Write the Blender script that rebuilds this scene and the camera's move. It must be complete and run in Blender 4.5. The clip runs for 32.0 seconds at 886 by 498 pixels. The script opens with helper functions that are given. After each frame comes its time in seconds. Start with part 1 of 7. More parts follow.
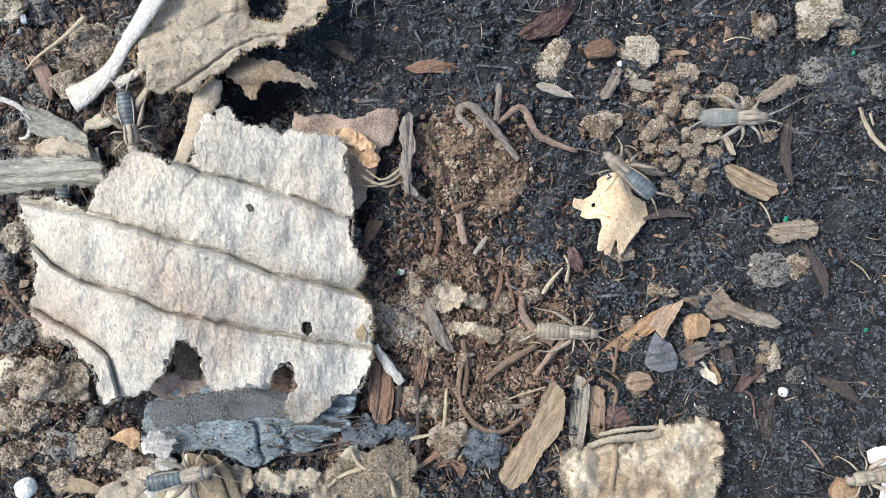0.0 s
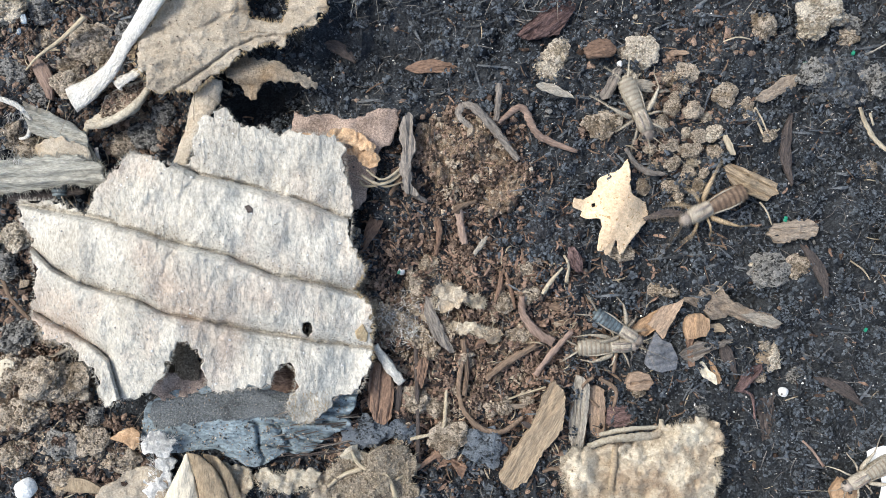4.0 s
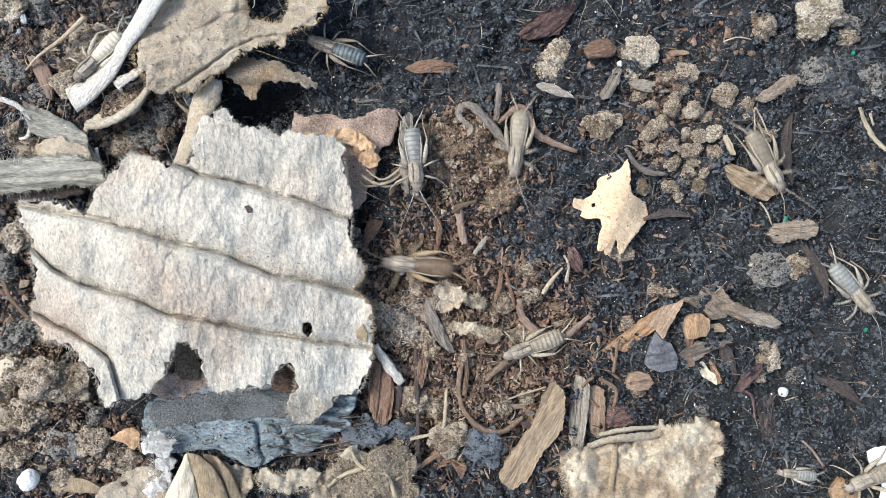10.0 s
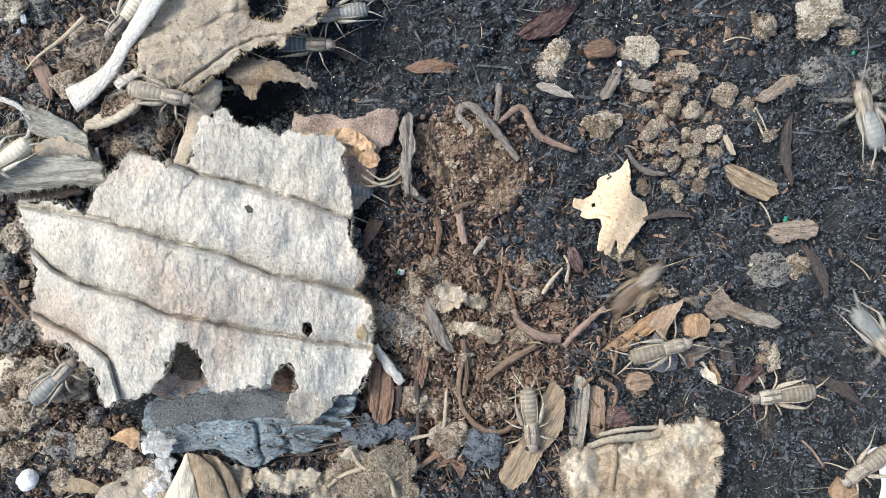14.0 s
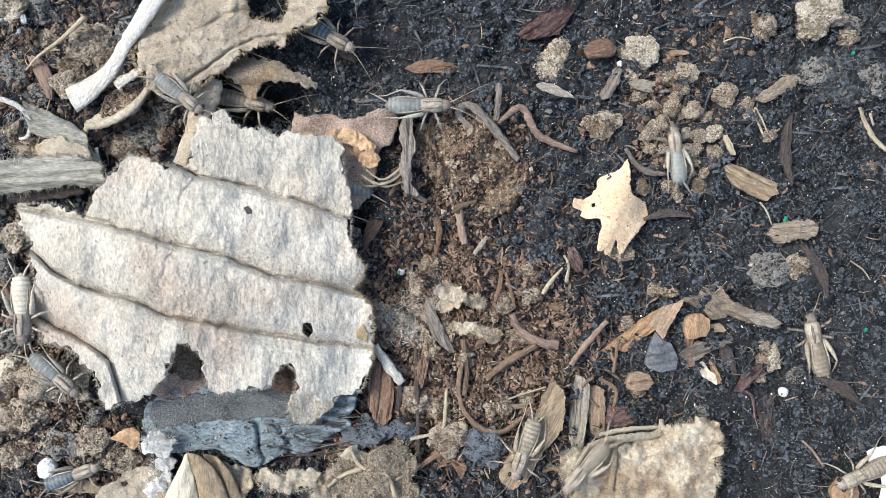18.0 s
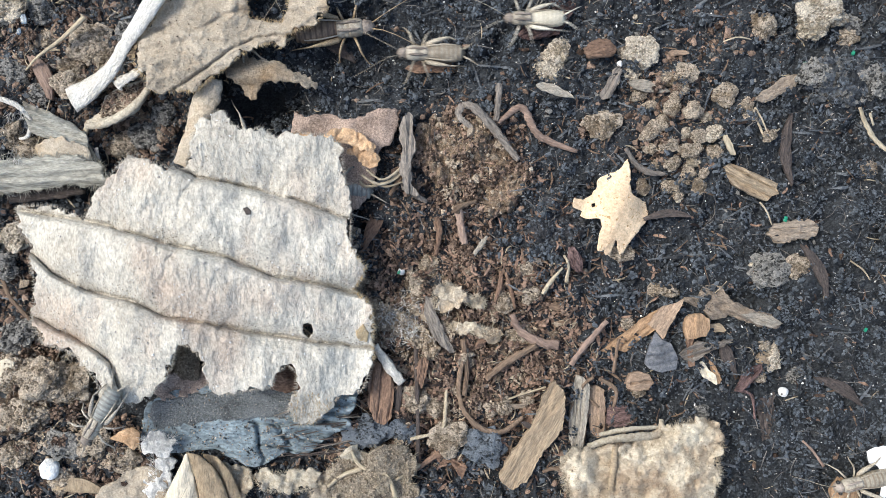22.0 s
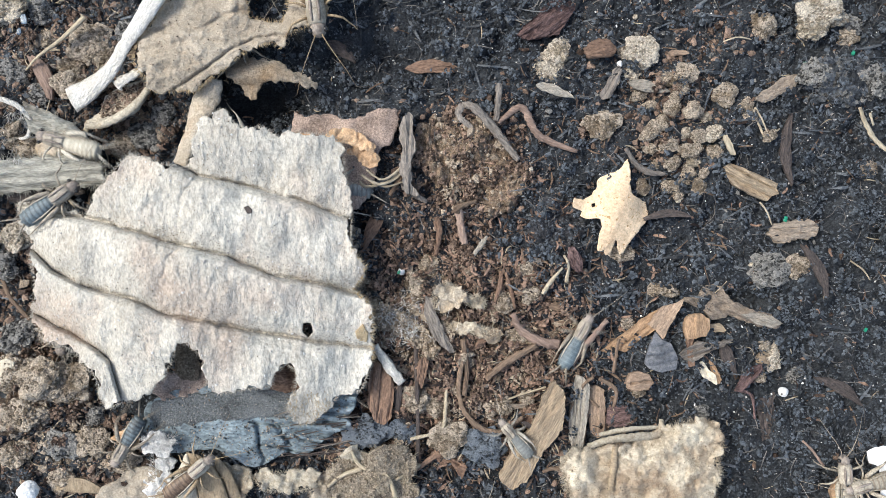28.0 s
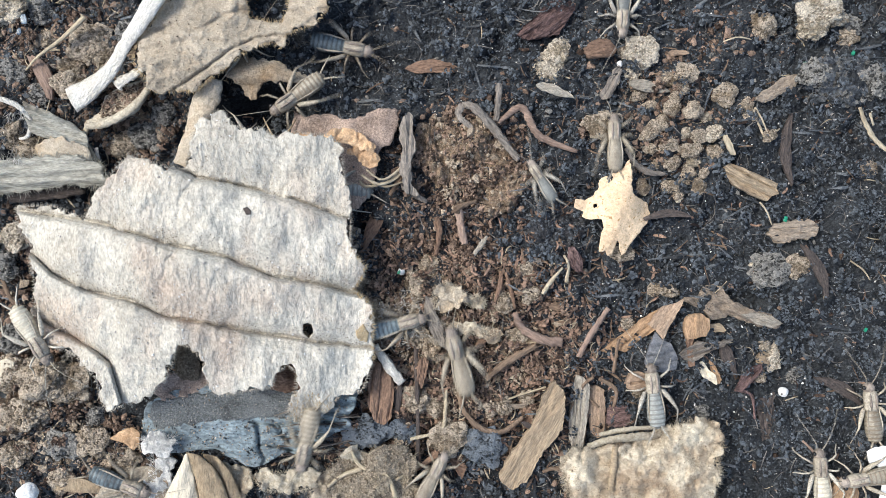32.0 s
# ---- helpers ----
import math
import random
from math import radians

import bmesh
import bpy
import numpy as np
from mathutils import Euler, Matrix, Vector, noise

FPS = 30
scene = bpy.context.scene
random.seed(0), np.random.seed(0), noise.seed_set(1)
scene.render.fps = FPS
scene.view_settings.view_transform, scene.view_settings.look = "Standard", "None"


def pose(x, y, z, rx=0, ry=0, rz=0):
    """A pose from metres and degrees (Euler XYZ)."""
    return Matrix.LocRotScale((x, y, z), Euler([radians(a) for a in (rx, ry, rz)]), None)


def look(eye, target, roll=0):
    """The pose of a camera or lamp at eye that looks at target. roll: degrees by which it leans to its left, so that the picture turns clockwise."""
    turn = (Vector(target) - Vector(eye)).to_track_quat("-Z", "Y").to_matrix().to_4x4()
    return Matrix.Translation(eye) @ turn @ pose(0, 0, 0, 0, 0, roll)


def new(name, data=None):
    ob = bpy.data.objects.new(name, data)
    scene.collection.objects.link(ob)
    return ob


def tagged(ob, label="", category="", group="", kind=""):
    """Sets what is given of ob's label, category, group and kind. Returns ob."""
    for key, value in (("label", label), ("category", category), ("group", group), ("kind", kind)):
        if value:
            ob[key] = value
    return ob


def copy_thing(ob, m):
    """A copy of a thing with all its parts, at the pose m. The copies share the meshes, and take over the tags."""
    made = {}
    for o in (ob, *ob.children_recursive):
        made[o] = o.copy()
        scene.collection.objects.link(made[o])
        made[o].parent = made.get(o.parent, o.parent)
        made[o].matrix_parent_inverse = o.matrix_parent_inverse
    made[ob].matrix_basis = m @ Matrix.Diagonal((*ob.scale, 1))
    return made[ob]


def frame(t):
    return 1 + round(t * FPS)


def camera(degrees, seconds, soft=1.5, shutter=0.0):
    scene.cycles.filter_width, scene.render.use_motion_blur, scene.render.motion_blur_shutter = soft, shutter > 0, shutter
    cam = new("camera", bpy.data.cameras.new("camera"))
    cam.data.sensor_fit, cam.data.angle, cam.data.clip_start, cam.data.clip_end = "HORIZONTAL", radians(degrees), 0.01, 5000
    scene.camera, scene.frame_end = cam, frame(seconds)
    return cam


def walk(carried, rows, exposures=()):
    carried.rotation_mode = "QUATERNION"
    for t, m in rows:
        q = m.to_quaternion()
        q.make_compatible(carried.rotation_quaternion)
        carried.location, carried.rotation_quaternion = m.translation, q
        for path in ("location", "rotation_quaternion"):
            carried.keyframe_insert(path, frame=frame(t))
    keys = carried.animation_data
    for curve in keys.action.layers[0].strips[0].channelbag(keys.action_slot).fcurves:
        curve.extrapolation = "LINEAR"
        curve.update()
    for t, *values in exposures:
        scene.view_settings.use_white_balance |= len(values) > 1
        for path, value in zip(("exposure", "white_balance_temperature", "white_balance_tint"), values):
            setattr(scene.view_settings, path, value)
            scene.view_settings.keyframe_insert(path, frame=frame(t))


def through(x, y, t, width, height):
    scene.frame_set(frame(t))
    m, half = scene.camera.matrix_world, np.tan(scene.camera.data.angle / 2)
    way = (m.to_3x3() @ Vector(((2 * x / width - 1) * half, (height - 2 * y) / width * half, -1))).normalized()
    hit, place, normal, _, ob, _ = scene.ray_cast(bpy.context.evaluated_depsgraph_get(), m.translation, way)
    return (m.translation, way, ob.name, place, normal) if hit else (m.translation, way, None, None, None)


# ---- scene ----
U = 0.0001        # one plan unit: a tenth of a millimetre
EYE = 1358.0      # height of the eye over the soil, in plan units
cam = camera(60, 32.0, soft=0.87, shutter=0.9)
walk(cam, [(0.0, pose(0, 0, EYE * U)), (32.0, pose(0, 0, EYE * U))], exposures=[(0.0, 0.42, 6500, 5), (32.0, 0.42, 6500, 5)])

# ---- daylight ----
SUN_UP, SUN_TURN = 52.0, -72.0
world = bpy.data.worlds.new("daylight")
scene.world = world
world.use_nodes = True
sky = world.node_tree.nodes.new("ShaderNodeTexSky")
sky.sky_type, sky.sun_disc = "NISHITA", False
sky.sun_elevation, sky.sun_rotation = radians(SUN_UP), radians(SUN_TURN)
sky.dust_density, sky.ozone_density = 3.0, 1.0
back = world.node_tree.nodes["Background"]
back.inputs["Strength"].default_value = 0.2
world.node_tree.links.new(sky.outputs["Color"], back.inputs["Color"])
sun = new("sun", bpy.data.lights.new("sun", "SUN"))
sun.data.energy, sun.data.angle, sun.data.color = 2.1, radians(17), (1.0, 0.982, 0.96)
a, b = radians(SUN_UP), radians(SUN_TURN)
sun.matrix_world = look((math.sin(b) * math.cos(a), math.cos(b) * math.cos(a), math.sin(a)), (0, 0, 0))

# ---- materials ----
def material(name, dark, light, grain=2500.0, blotch=350.0, rough=0.85, relief=0.00012, stretch=(1, 1, 1), third=None,
             spec=0.25, speck=None, island=0.0, contrast=0.22, coat=0.0, through=0.0, fleck=0.45, broad=0.4):
    """Two tones mixed by fine grain and wide blotches, with bump. stretch: grain along an axis. third: tint in patches. speck: colour of small flecks."""
    m = bpy.data.materials.new(name)
    m.use_nodes = True
    t = m.node_tree
    n, l = t.nodes, t.links
    bsdf = n["Principled BSDF"]
    co, info = n.new("ShaderNodeTexCoord"), n.new("ShaderNodeObjectInfo")
    shift = n.new("ShaderNodeVectorMath")
    shift.operation = "ADD"
    l.new(co.outputs["Object"], shift.inputs[0])
    l.new(info.outputs["Random"], shift.inputs[1])
    mp = n.new("ShaderNodeMapping")
    mp.inputs["Scale"].default_value = stretch
    l.new(shift.outputs[0], mp.inputs["Vector"])

    def noisy(scale, detail, rough_, src):
        k = n.new("ShaderNodeTexNoise")
        k.inputs["Scale"].default_value, k.inputs["Detail"].default_value, k.inputs["Roughness"].default_value = scale, detail, rough_
        l.new(src, k.inputs["Vector"])
        return k.outputs["Fac"]

    fine = noisy(grain, 5, 0.65, mp.outputs[0])
    wide = noisy(blotch, 3, 0.5, shift.outputs[0])
    both = n.new("ShaderNodeMath")
    both.operation = "MULTIPLY_ADD"
    both.inputs[1].default_value = 1 - broad
    half = n.new("ShaderNodeMath")
    half.operation = "MULTIPLY"
    half.inputs[1].default_value = broad
    l.new(wide, half.inputs[0])
    l.new(fine, both.inputs[0])
    l.new(half.outputs[0], both.inputs[2])
    fac = both.outputs[0]
    geo = n.new("ShaderNodeNewGeometry")
    if island:
        off = n.new("ShaderNodeMath")
        off.operation = "MULTIPLY_ADD"
        off.inputs[1].default_value, off.inputs[2].default_value = island, -island / 2
        l.new(geo.outputs["Random Per Island"], off.inputs[0])
        add = n.new("ShaderNodeMath")
        add.operation = "ADD"
        l.new(fac, add.inputs[0])
        l.new(off.outputs[0], add.inputs[1])
        fac = add.outputs[0]
    vary = n.new("ShaderNodeMath")
    vary.operation = "MULTIPLY_ADD"
    vary.inputs[1].default_value, vary.inputs[2].default_value = 0.16, -0.08
    l.new(info.outputs["Random"], vary.inputs[0])
    add2 = n.new("ShaderNodeMath")
    add2.operation = "ADD"
    l.new(fac, add2.inputs[0])
    l.new(vary.outputs[0], add2.inputs[1])
    ramp = n.new("ShaderNodeValToRGB")
    contrast *= 0.6
    ramp.color_ramp.elements[0].position, ramp.color_ramp.elements[1].position = 0.5 - contrast, 0.5 + contrast
    ramp.color_ramp.elements[0].color, ramp.color_ramp.elements[1].color = (*dark, 1), (*light, 1)
    l.new(add2.outputs[0], ramp.inputs["Fac"])
    col = ramp.outputs["Color"]

    def mixed(col, fac, colour, lo, hi):
        r = n.new("ShaderNodeMapRange")
        r.inputs["From Min"].default_value, r.inputs["From Max"].default_value = lo, hi
        l.new(fac, r.inputs["Value"])
        x = n.new("ShaderNodeMixRGB")
        x.inputs["Color2"].default_value = (*colour, 1)
        l.new(r.outputs[0], x.inputs["Fac"])
        l.new(col, x.inputs["Color1"])
        return x.outputs["Color"]

    if third:
        col = mixed(col, noisy(blotch * 0.6, 4, 0.6, mp.outputs[0]), third, 0.52, 0.68)
    if speck:
        col = mixed(col, noisy(grain * 1.3, 2, 0.5, shift.outputs[0]), speck, 0.63, 0.70)
    tiny = noisy(grain * 2.1, 3, 0.7, mp.outputs[0])
    tone = n.new("ShaderNodeMapRange")
    tone.inputs["From Min"].default_value, tone.inputs["From Max"].default_value = 0.36, 0.64
    tone.inputs["To Min"].default_value, tone.inputs["To Max"].default_value = 1 - fleck, 1 + fleck * 0.85
    l.new(tiny, tone.inputs["Value"])
    times = n.new("ShaderNodeMixRGB")
    times.blend_type = "MULTIPLY"
    times.inputs["Fac"].default_value = 1
    l.new(col, times.inputs["Color1"])
    l.new(tone.outputs[0], times.inputs["Color2"])
    col = times.outputs["Color"]
    l.new(col, bsdf.inputs["Base Color"])
    both_h = n.new("ShaderNodeMath")
    both_h.operation = "MULTIPLY_ADD"
    both_h.inputs[1].default_value = 0.5
    l.new(tiny, both_h.inputs[0])
    l.new(fine, both_h.inputs[2])
    bump = n.new("ShaderNodeBump")
    bump.inputs["Strength"].default_value, bump.inputs["Distance"].default_value = 1.0, relief * 1.8
    l.new(both_h.outputs[0], bump.inputs["Height"])
    l.new(bump.outputs[0], bsdf.inputs["Normal"])
    rr = n.new("ShaderNodeMapRange")
    rr.inputs["To Min"].default_value, rr.inputs["To Max"].default_value = max(0.05, rough - 0.12), min(1, rough + 0.12)
    l.new(wide, rr.inputs["Value"])
    l.new(rr.outputs[0], bsdf.inputs["Roughness"])
    bsdf.inputs["Specular IOR Level"].default_value = spec
    bsdf.inputs["Coat Weight"].default_value, bsdf.inputs["Coat Roughness"].default_value = coat, 0.2
    if through:
        bsdf.inputs["Subsurface Weight"].default_value, bsdf.inputs["Subsurface Radius"].default_value = through, (0.6, 0.4, 0.25)
        bsdf.inputs["Subsurface Scale"].default_value = 0.0006
    return m


# soil and peat: bluish haze and sky reflection are mixed into these light tones
SOIL = material("soil", (0.012, 0.0136, 0.016), (0.062, 0.068, 0.076), 1800, 160, 0.95, 0.0004, spec=0.2, contrast=0.2)
PEAT = material("peat_crumb", (0.010, 0.0122, 0.015), (0.145, 0.165, 0.188), 3500, 300, 0.56, 0.0002, spec=0.5, island=0.5, contrast=0.3)
HUMUS = material("humus_crumb", (0.047, 0.0315, 0.024), (0.342, 0.241, 0.18), 3500, 300, 0.95, 0.00015, spec=0.15, island=0.45, contrast=0.3)
LOAM = material("loam_crumb", (0.145, 0.11, 0.078), (0.55, 0.445, 0.335), 3200, 300, 0.95, 0.0002, spec=0.15, island=0.4, contrast=0.3, speck=(0.6, 0.52, 0.42))
GRIT = material("pale_grit", (0.35, 0.32, 0.30), (0.75, 0.73, 0.70), 3000, 500, 0.6, 0.0001, island=0.5)
SPLINTER = material("peat_splinter", (0.014, 0.016, 0.019), (0.115, 0.124, 0.134), 2600, 200, 0.6, 0.00012, (0.3, 1, 1), spec=0.45, island=0.8, contrast=0.34)
FIBRE = material("root_fibre", (0.028, 0.027, 0.0265), (0.185, 0.170, 0.155), 3000, 200, 0.8, 0.00008, island=0.8, contrast=0.35)
FLAKE = material("bark_flake", (0.027, 0.018, 0.015), (0.305, 0.2, 0.145), 3000, 300, 0.85, 0.00015, (0.3, 1, 1), island=0.8, contrast=0.42)
PULP = material("carton_pulp", (0.28, 0.246, 0.20), (0.66, 0.622, 0.545), 1100, 90, 0.98, 0.0002, (1, 0.6, 1), third=(0.455, 0.37, 0.30), spec=0.08, contrast=0.42, fleck=0.26, broad=0.6)
PULP_BROWN = material("brown_pulp", (0.28, 0.23, 0.17), (0.57, 0.495, 0.395), 1500, 150, 0.98, 0.00022, third=(0.44, 0.32, 0.20), spec=0.08, contrast=0.34, fleck=0.2, broad=0.5)
FRINGE = material("yellow_brown_fibre", (0.28, 0.20, 0.11), (0.60, 0.47, 0.30), 1500, 200, 0.95, 0.0001, spec=0.1, contrast=0.3, fleck=0.15)
HUSK_TAN = material("tan_husk", (0.27, 0.22, 0.155), (0.62, 0.56, 0.45), 1500, 150, 0.9, 0.0002, third=(0.36, 0.27, 0.18), spec=0.15, contrast=0.32, fleck=0.2)
PULP_WHITE = material("white_pulp", (0.70, 0.67, 0.62), (0.93, 0.91, 0.88), 1500, 150, 0.97, 0.0004, spec=0.1, contrast=0.3, fleck=0.2)
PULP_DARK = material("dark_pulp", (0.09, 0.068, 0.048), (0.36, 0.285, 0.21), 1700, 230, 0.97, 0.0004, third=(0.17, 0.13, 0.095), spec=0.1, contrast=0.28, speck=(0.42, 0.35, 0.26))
PULP_PALE = material("pale_fluff", (0.25, 0.185, 0.125), (0.74, 0.655, 0.51), 900, 170, 0.98, 0.0003, third=(0.30, 0.22, 0.15), spec=0.06, contrast=0.34, fleck=0.22, broad=0.7)
PAPER_BROWN = material("brown_paper", (0.16, 0.115, 0.09), (0.47, 0.36, 0.295), 2600, 220, 0.9, 0.00015, spec=0.15)
PEEL = material("dry_peel", (0.52, 0.36, 0.225), (0.80, 0.615, 0.42), 1300, 200, 0.8, 0.00012, spec=0.2, speck=(0.40, 0.25, 0.12), contrast=0.3, fleck=0.16)
PEEL_ORANGE = material("orange_peel", (0.37, 0.23, 0.13), (0.68, 0.475, 0.30), 1800, 250, 0.75, 0.00015, spec=0.2, fleck=0.2)
# charred wood; the pale blue-grey tone and patches paint the sky's sheen on it
CHAR_SHEEN = material("charred_wood", (0.058, 0.072, 0.079), (0.315, 0.39, 0.42), 900, 150, 0.5, 0.0003, (0.6, 1, 1), third=(0.38, 0.425, 0.44), spec=0.5, contrast=0.42, fleck=0.35)
CHAR_DUST = material("dusty_char", (0.038, 0.042, 0.044), (0.225, 0.24, 0.245), 2600, 200, 0.9, 0.0004, spec=0.2, speck=(0.42, 0.39, 0.35))
STALK = material("white_stalk", (0.52, 0.48, 0.41), (0.91, 0.88, 0.83), 2000, 200, 0.85, 0.0004, (0.4, 1, 1), third=(0.68, 0.62, 0.53), spec=0.15, fleck=0.2, contrast=0.45)
HUSK = material("grey_husk", (0.19, 0.178, 0.145), (0.71, 0.685, 0.60), 1700, 120, 0.9, 0.0004, (0.3, 1, 1), third=(0.22, 0.18, 0.13), spec=0.15, contrast=0.45, fleck=0.28)
WOOD = material("tan_wood", (0.225, 0.165, 0.11), (0.585, 0.46, 0.32), 2600, 260, 0.9, 0.00035, (0.16, 1, 1), spec=0.15, contrast=0.52, fleck=0.3)
WOOD_GREY = material("grey_wood", (0.10, 0.085, 0.075), (0.40, 0.35, 0.30), 1700, 240, 0.9, 0.0004, (0.27, 1, 1), spec=0.12, contrast=0.52, fleck=0.3)
WOOD_PALE = material("bleached_wood", (0.17, 0.145, 0.115), (0.58, 0.52, 0.435), 2600, 260, 0.9, 0.0004, (0.27, 1, 1), spec=0.12, contrast=0.52, fleck=0.3)
WOOD_DULL = material("dull_brown_wood", (0.17, 0.13, 0.098), (0.48, 0.395, 0.31), 1900, 240, 0.95, 0.0004, (0.4, 1, 1), spec=0.1, contrast=0.52, fleck=0.3)
BARK_TAN = material("tan_bark", (0.19, 0.125, 0.085), (0.47, 0.345, 0.245), 2200, 220, 0.75, 0.0002, (0.35, 1, 1), spec=0.25, contrast=0.52, fleck=0.3)
WOOD_RED = material("reddish_bark", (0.075, 0.045, 0.032), (0.34, 0.22, 0.155), 1700, 240, 0.85, 0.0003, (0.42, 1, 1), spec=0.2, contrast=0.52, fleck=0.3)
WOOD_ORANGE = material("orange_bark", (0.17, 0.10, 0.055), (0.50, 0.33, 0.20), 1500, 260, 0.7, 0.0002, (0.51, 1, 1), spec=0.3, contrast=0.52, fleck=0.3)
BARK_DARK = material("dark_bark", (0.028, 0.024, 0.024), (0.15, 0.12, 0.105), 1900, 260, 0.85, 0.0003, (0.42, 1, 1), spec=0.25, contrast=0.52, fleck=0.3)
BARK_PURPLE = material("purple_brown_bark", (0.05, 0.03, 0.028), (0.19, 0.125, 0.115), 1900, 260, 0.9, 0.0003, (0.4, 1, 1), spec=0.2)
STRAW = material("pale_straw", (0.20, 0.155, 0.10), (0.60, 0.51, 0.37), 1800, 250, 0.7, 0.0002, (0.2, 1, 1), spec=0.25, contrast=0.45, fleck=0.25)
ROOT = material("brown_root", (0.075, 0.05, 0.036), (0.31, 0.22, 0.155), 1900, 260, 0.85, 0.00025, (0.2, 1, 1), spec=0.2, contrast=0.45, fleck=0.25)
ROOT_PINK = material("pinkish_root", (0.13, 0.085, 0.065), (0.43, 0.31, 0.245), 1900, 260, 0.8, 0.0002, (0.2, 1, 1), spec=0.2, contrast=0.45, fleck=0.25)
CLOD = material("dry_clod", (0.19, 0.15, 0.108), (0.54, 0.45, 0.35), 1900, 350, 0.97, 0.0005, third=(0.21, 0.16, 0.11), spec=0.1, contrast=0.26, island=0.5)
CLOD_PALE = material("pale_clod", (0.29, 0.24, 0.18), (0.66, 0.575, 0.46), 1700, 380, 0.97, 0.0005, third=(0.34, 0.28, 0.2), spec=0.1, contrast=0.26, island=0.5)
CLOD_DARK = material("dark_clod", (0.055, 0.053, 0.050), (0.31, 0.295, 0.27), 1700, 320, 0.97, 0.0005, spec=0.15, island=0.6, contrast=0.3)
CRUST = material("loam_crust", (0.096, 0.063, 0.042), (0.46, 0.338, 0.235), 2300, 260, 0.97, 0.0006, third=(0.13, 0.10, 0.075), spec=0.1, contrast=0.24, speck=(0.55, 0.47, 0.37))
CRUST_BLACK = material("peat_crust", (0.012, 0.012, 0.014), (0.10, 0.10, 0.108), 2300, 260, 0.8, 0.0006, spec=0.35, contrast=0.24, speck=(0.22, 0.215, 0.21))
LEAF = material("dry_leaf", (0.20, 0.145, 0.09), (0.45, 0.35, 0.235), 1700, 220, 0.65, 0.0002, (1, 0.4, 1), spec=0.25, contrast=0.34, fleck=0.22)
LEAF_PALE = material("pale_leaf", (0.45, 0.38, 0.28), (0.78, 0.70, 0.56), 1700, 240, 0.65, 0.0002, (1, 0.4, 1), spec=0.25, contrast=0.4, fleck=0.15)
SLATE = material("dark_scale", (0.055, 0.058, 0.065), (0.19, 0.195, 0.21), 1800, 260, 0.55, 0.0001, spec=0.4, fleck=0.2)
WHITE = material("white_pellet", (0.66, 0.65, 0.62), (0.90, 0.89, 0.87), 1500, 500, 0.75, 0.0002, fleck=0.12)
PAPER_WHITE = material("white_paper", (0.80, 0.79, 0.77), (0.90, 0.90, 0.89), 1500, 300, 0.9, 0.0001, fleck=0.08)
GREEN = material("green_glitter", (0.005, 0.13, 0.07), (0.02, 0.34, 0.19), 3000, 600, 0.3, 0.00005, spec=0.6)
BLUE = material("blue_glitter", (0.03, 0.05, 0.075), (0.14, 0.21, 0.28), 2000, 600, 0.2, 0.00005, spec=0.7)
# grey peat, lightened further for the light that falls on the raised clump
CRUST_GREY_LIT = material("lit_grey_peat_crust", (0.045, 0.049, 0.056), (0.27, 0.285, 0.305), 2300, 260, 0.9, 0.0006, spec=0.25, contrast=0.26)
# brown pulp in a darker copy: the shade on the curl is in its colour
CURL_SHADED = material("shaded_pulp", (0.16, 0.132, 0.10), (0.41, 0.35, 0.275), 1500, 150, 0.98, 0.0003, third=(0.30, 0.21, 0.13), spec=0.08, contrast=0.3, fleck=0.3)

# ---- shape tools ----
def spot(u, v, h=0.0):
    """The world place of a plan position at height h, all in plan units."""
    k = (EYE - h) / EYE
    return Vector(((u - 784) * U * k, (441 - v) * U * k, h * U))


def lattice(ix, iy, seed):
    n = (ix.astype(np.int64) * 374761393 + iy.astype(np.int64) * 668265263 + seed * 69069) & 0x7FFFFFFF
    n = ((n ^ (n >> 13)) * 1274126177) & 0x7FFFFFFF
    return ((n ^ (n >> 16)) & 0xFFFF) / 65535.0


def grain2(x, y, seed=0):
    """Smooth noise, 0 to 1."""
    x, y = np.asarray(x, float), np.asarray(y, float)
    ix, iy = np.floor(x), np.floor(y)
    fx, fy = x - ix, y - iy
    fx, fy = fx * fx * (3 - 2 * fx), fy * fy * (3 - 2 * fy)
    a, b = lattice(ix, iy, seed), lattice(ix + 1, iy, seed)
    c, d = lattice(ix, iy + 1, seed), lattice(ix + 1, iy + 1, seed)
    return (a * (1 - fx) + b * fx) * (1 - fy) + (c * (1 - fx) + d * fx) * fy


def layers(x, y, size, seed=0, octaves=3):
    """Layered noise about 0, -1 to 1, with features of that size."""
    s, w, total = 0, 1.0, 0.0
    for i in range(octaves):
        s = s + w * (grain2(np.asarray(x) / size, np.asarray(y) / size, seed + i) * 2 - 1)
        total += w
        size, w = size / 2.1, w * 0.5
    return s / total


def bump(u, v, cu, cv, ru, rv):
    return np.exp(-(((np.asarray(u, float) - cu) / ru) ** 2 + ((np.asarray(v, float) - cv) / rv) ** 2))


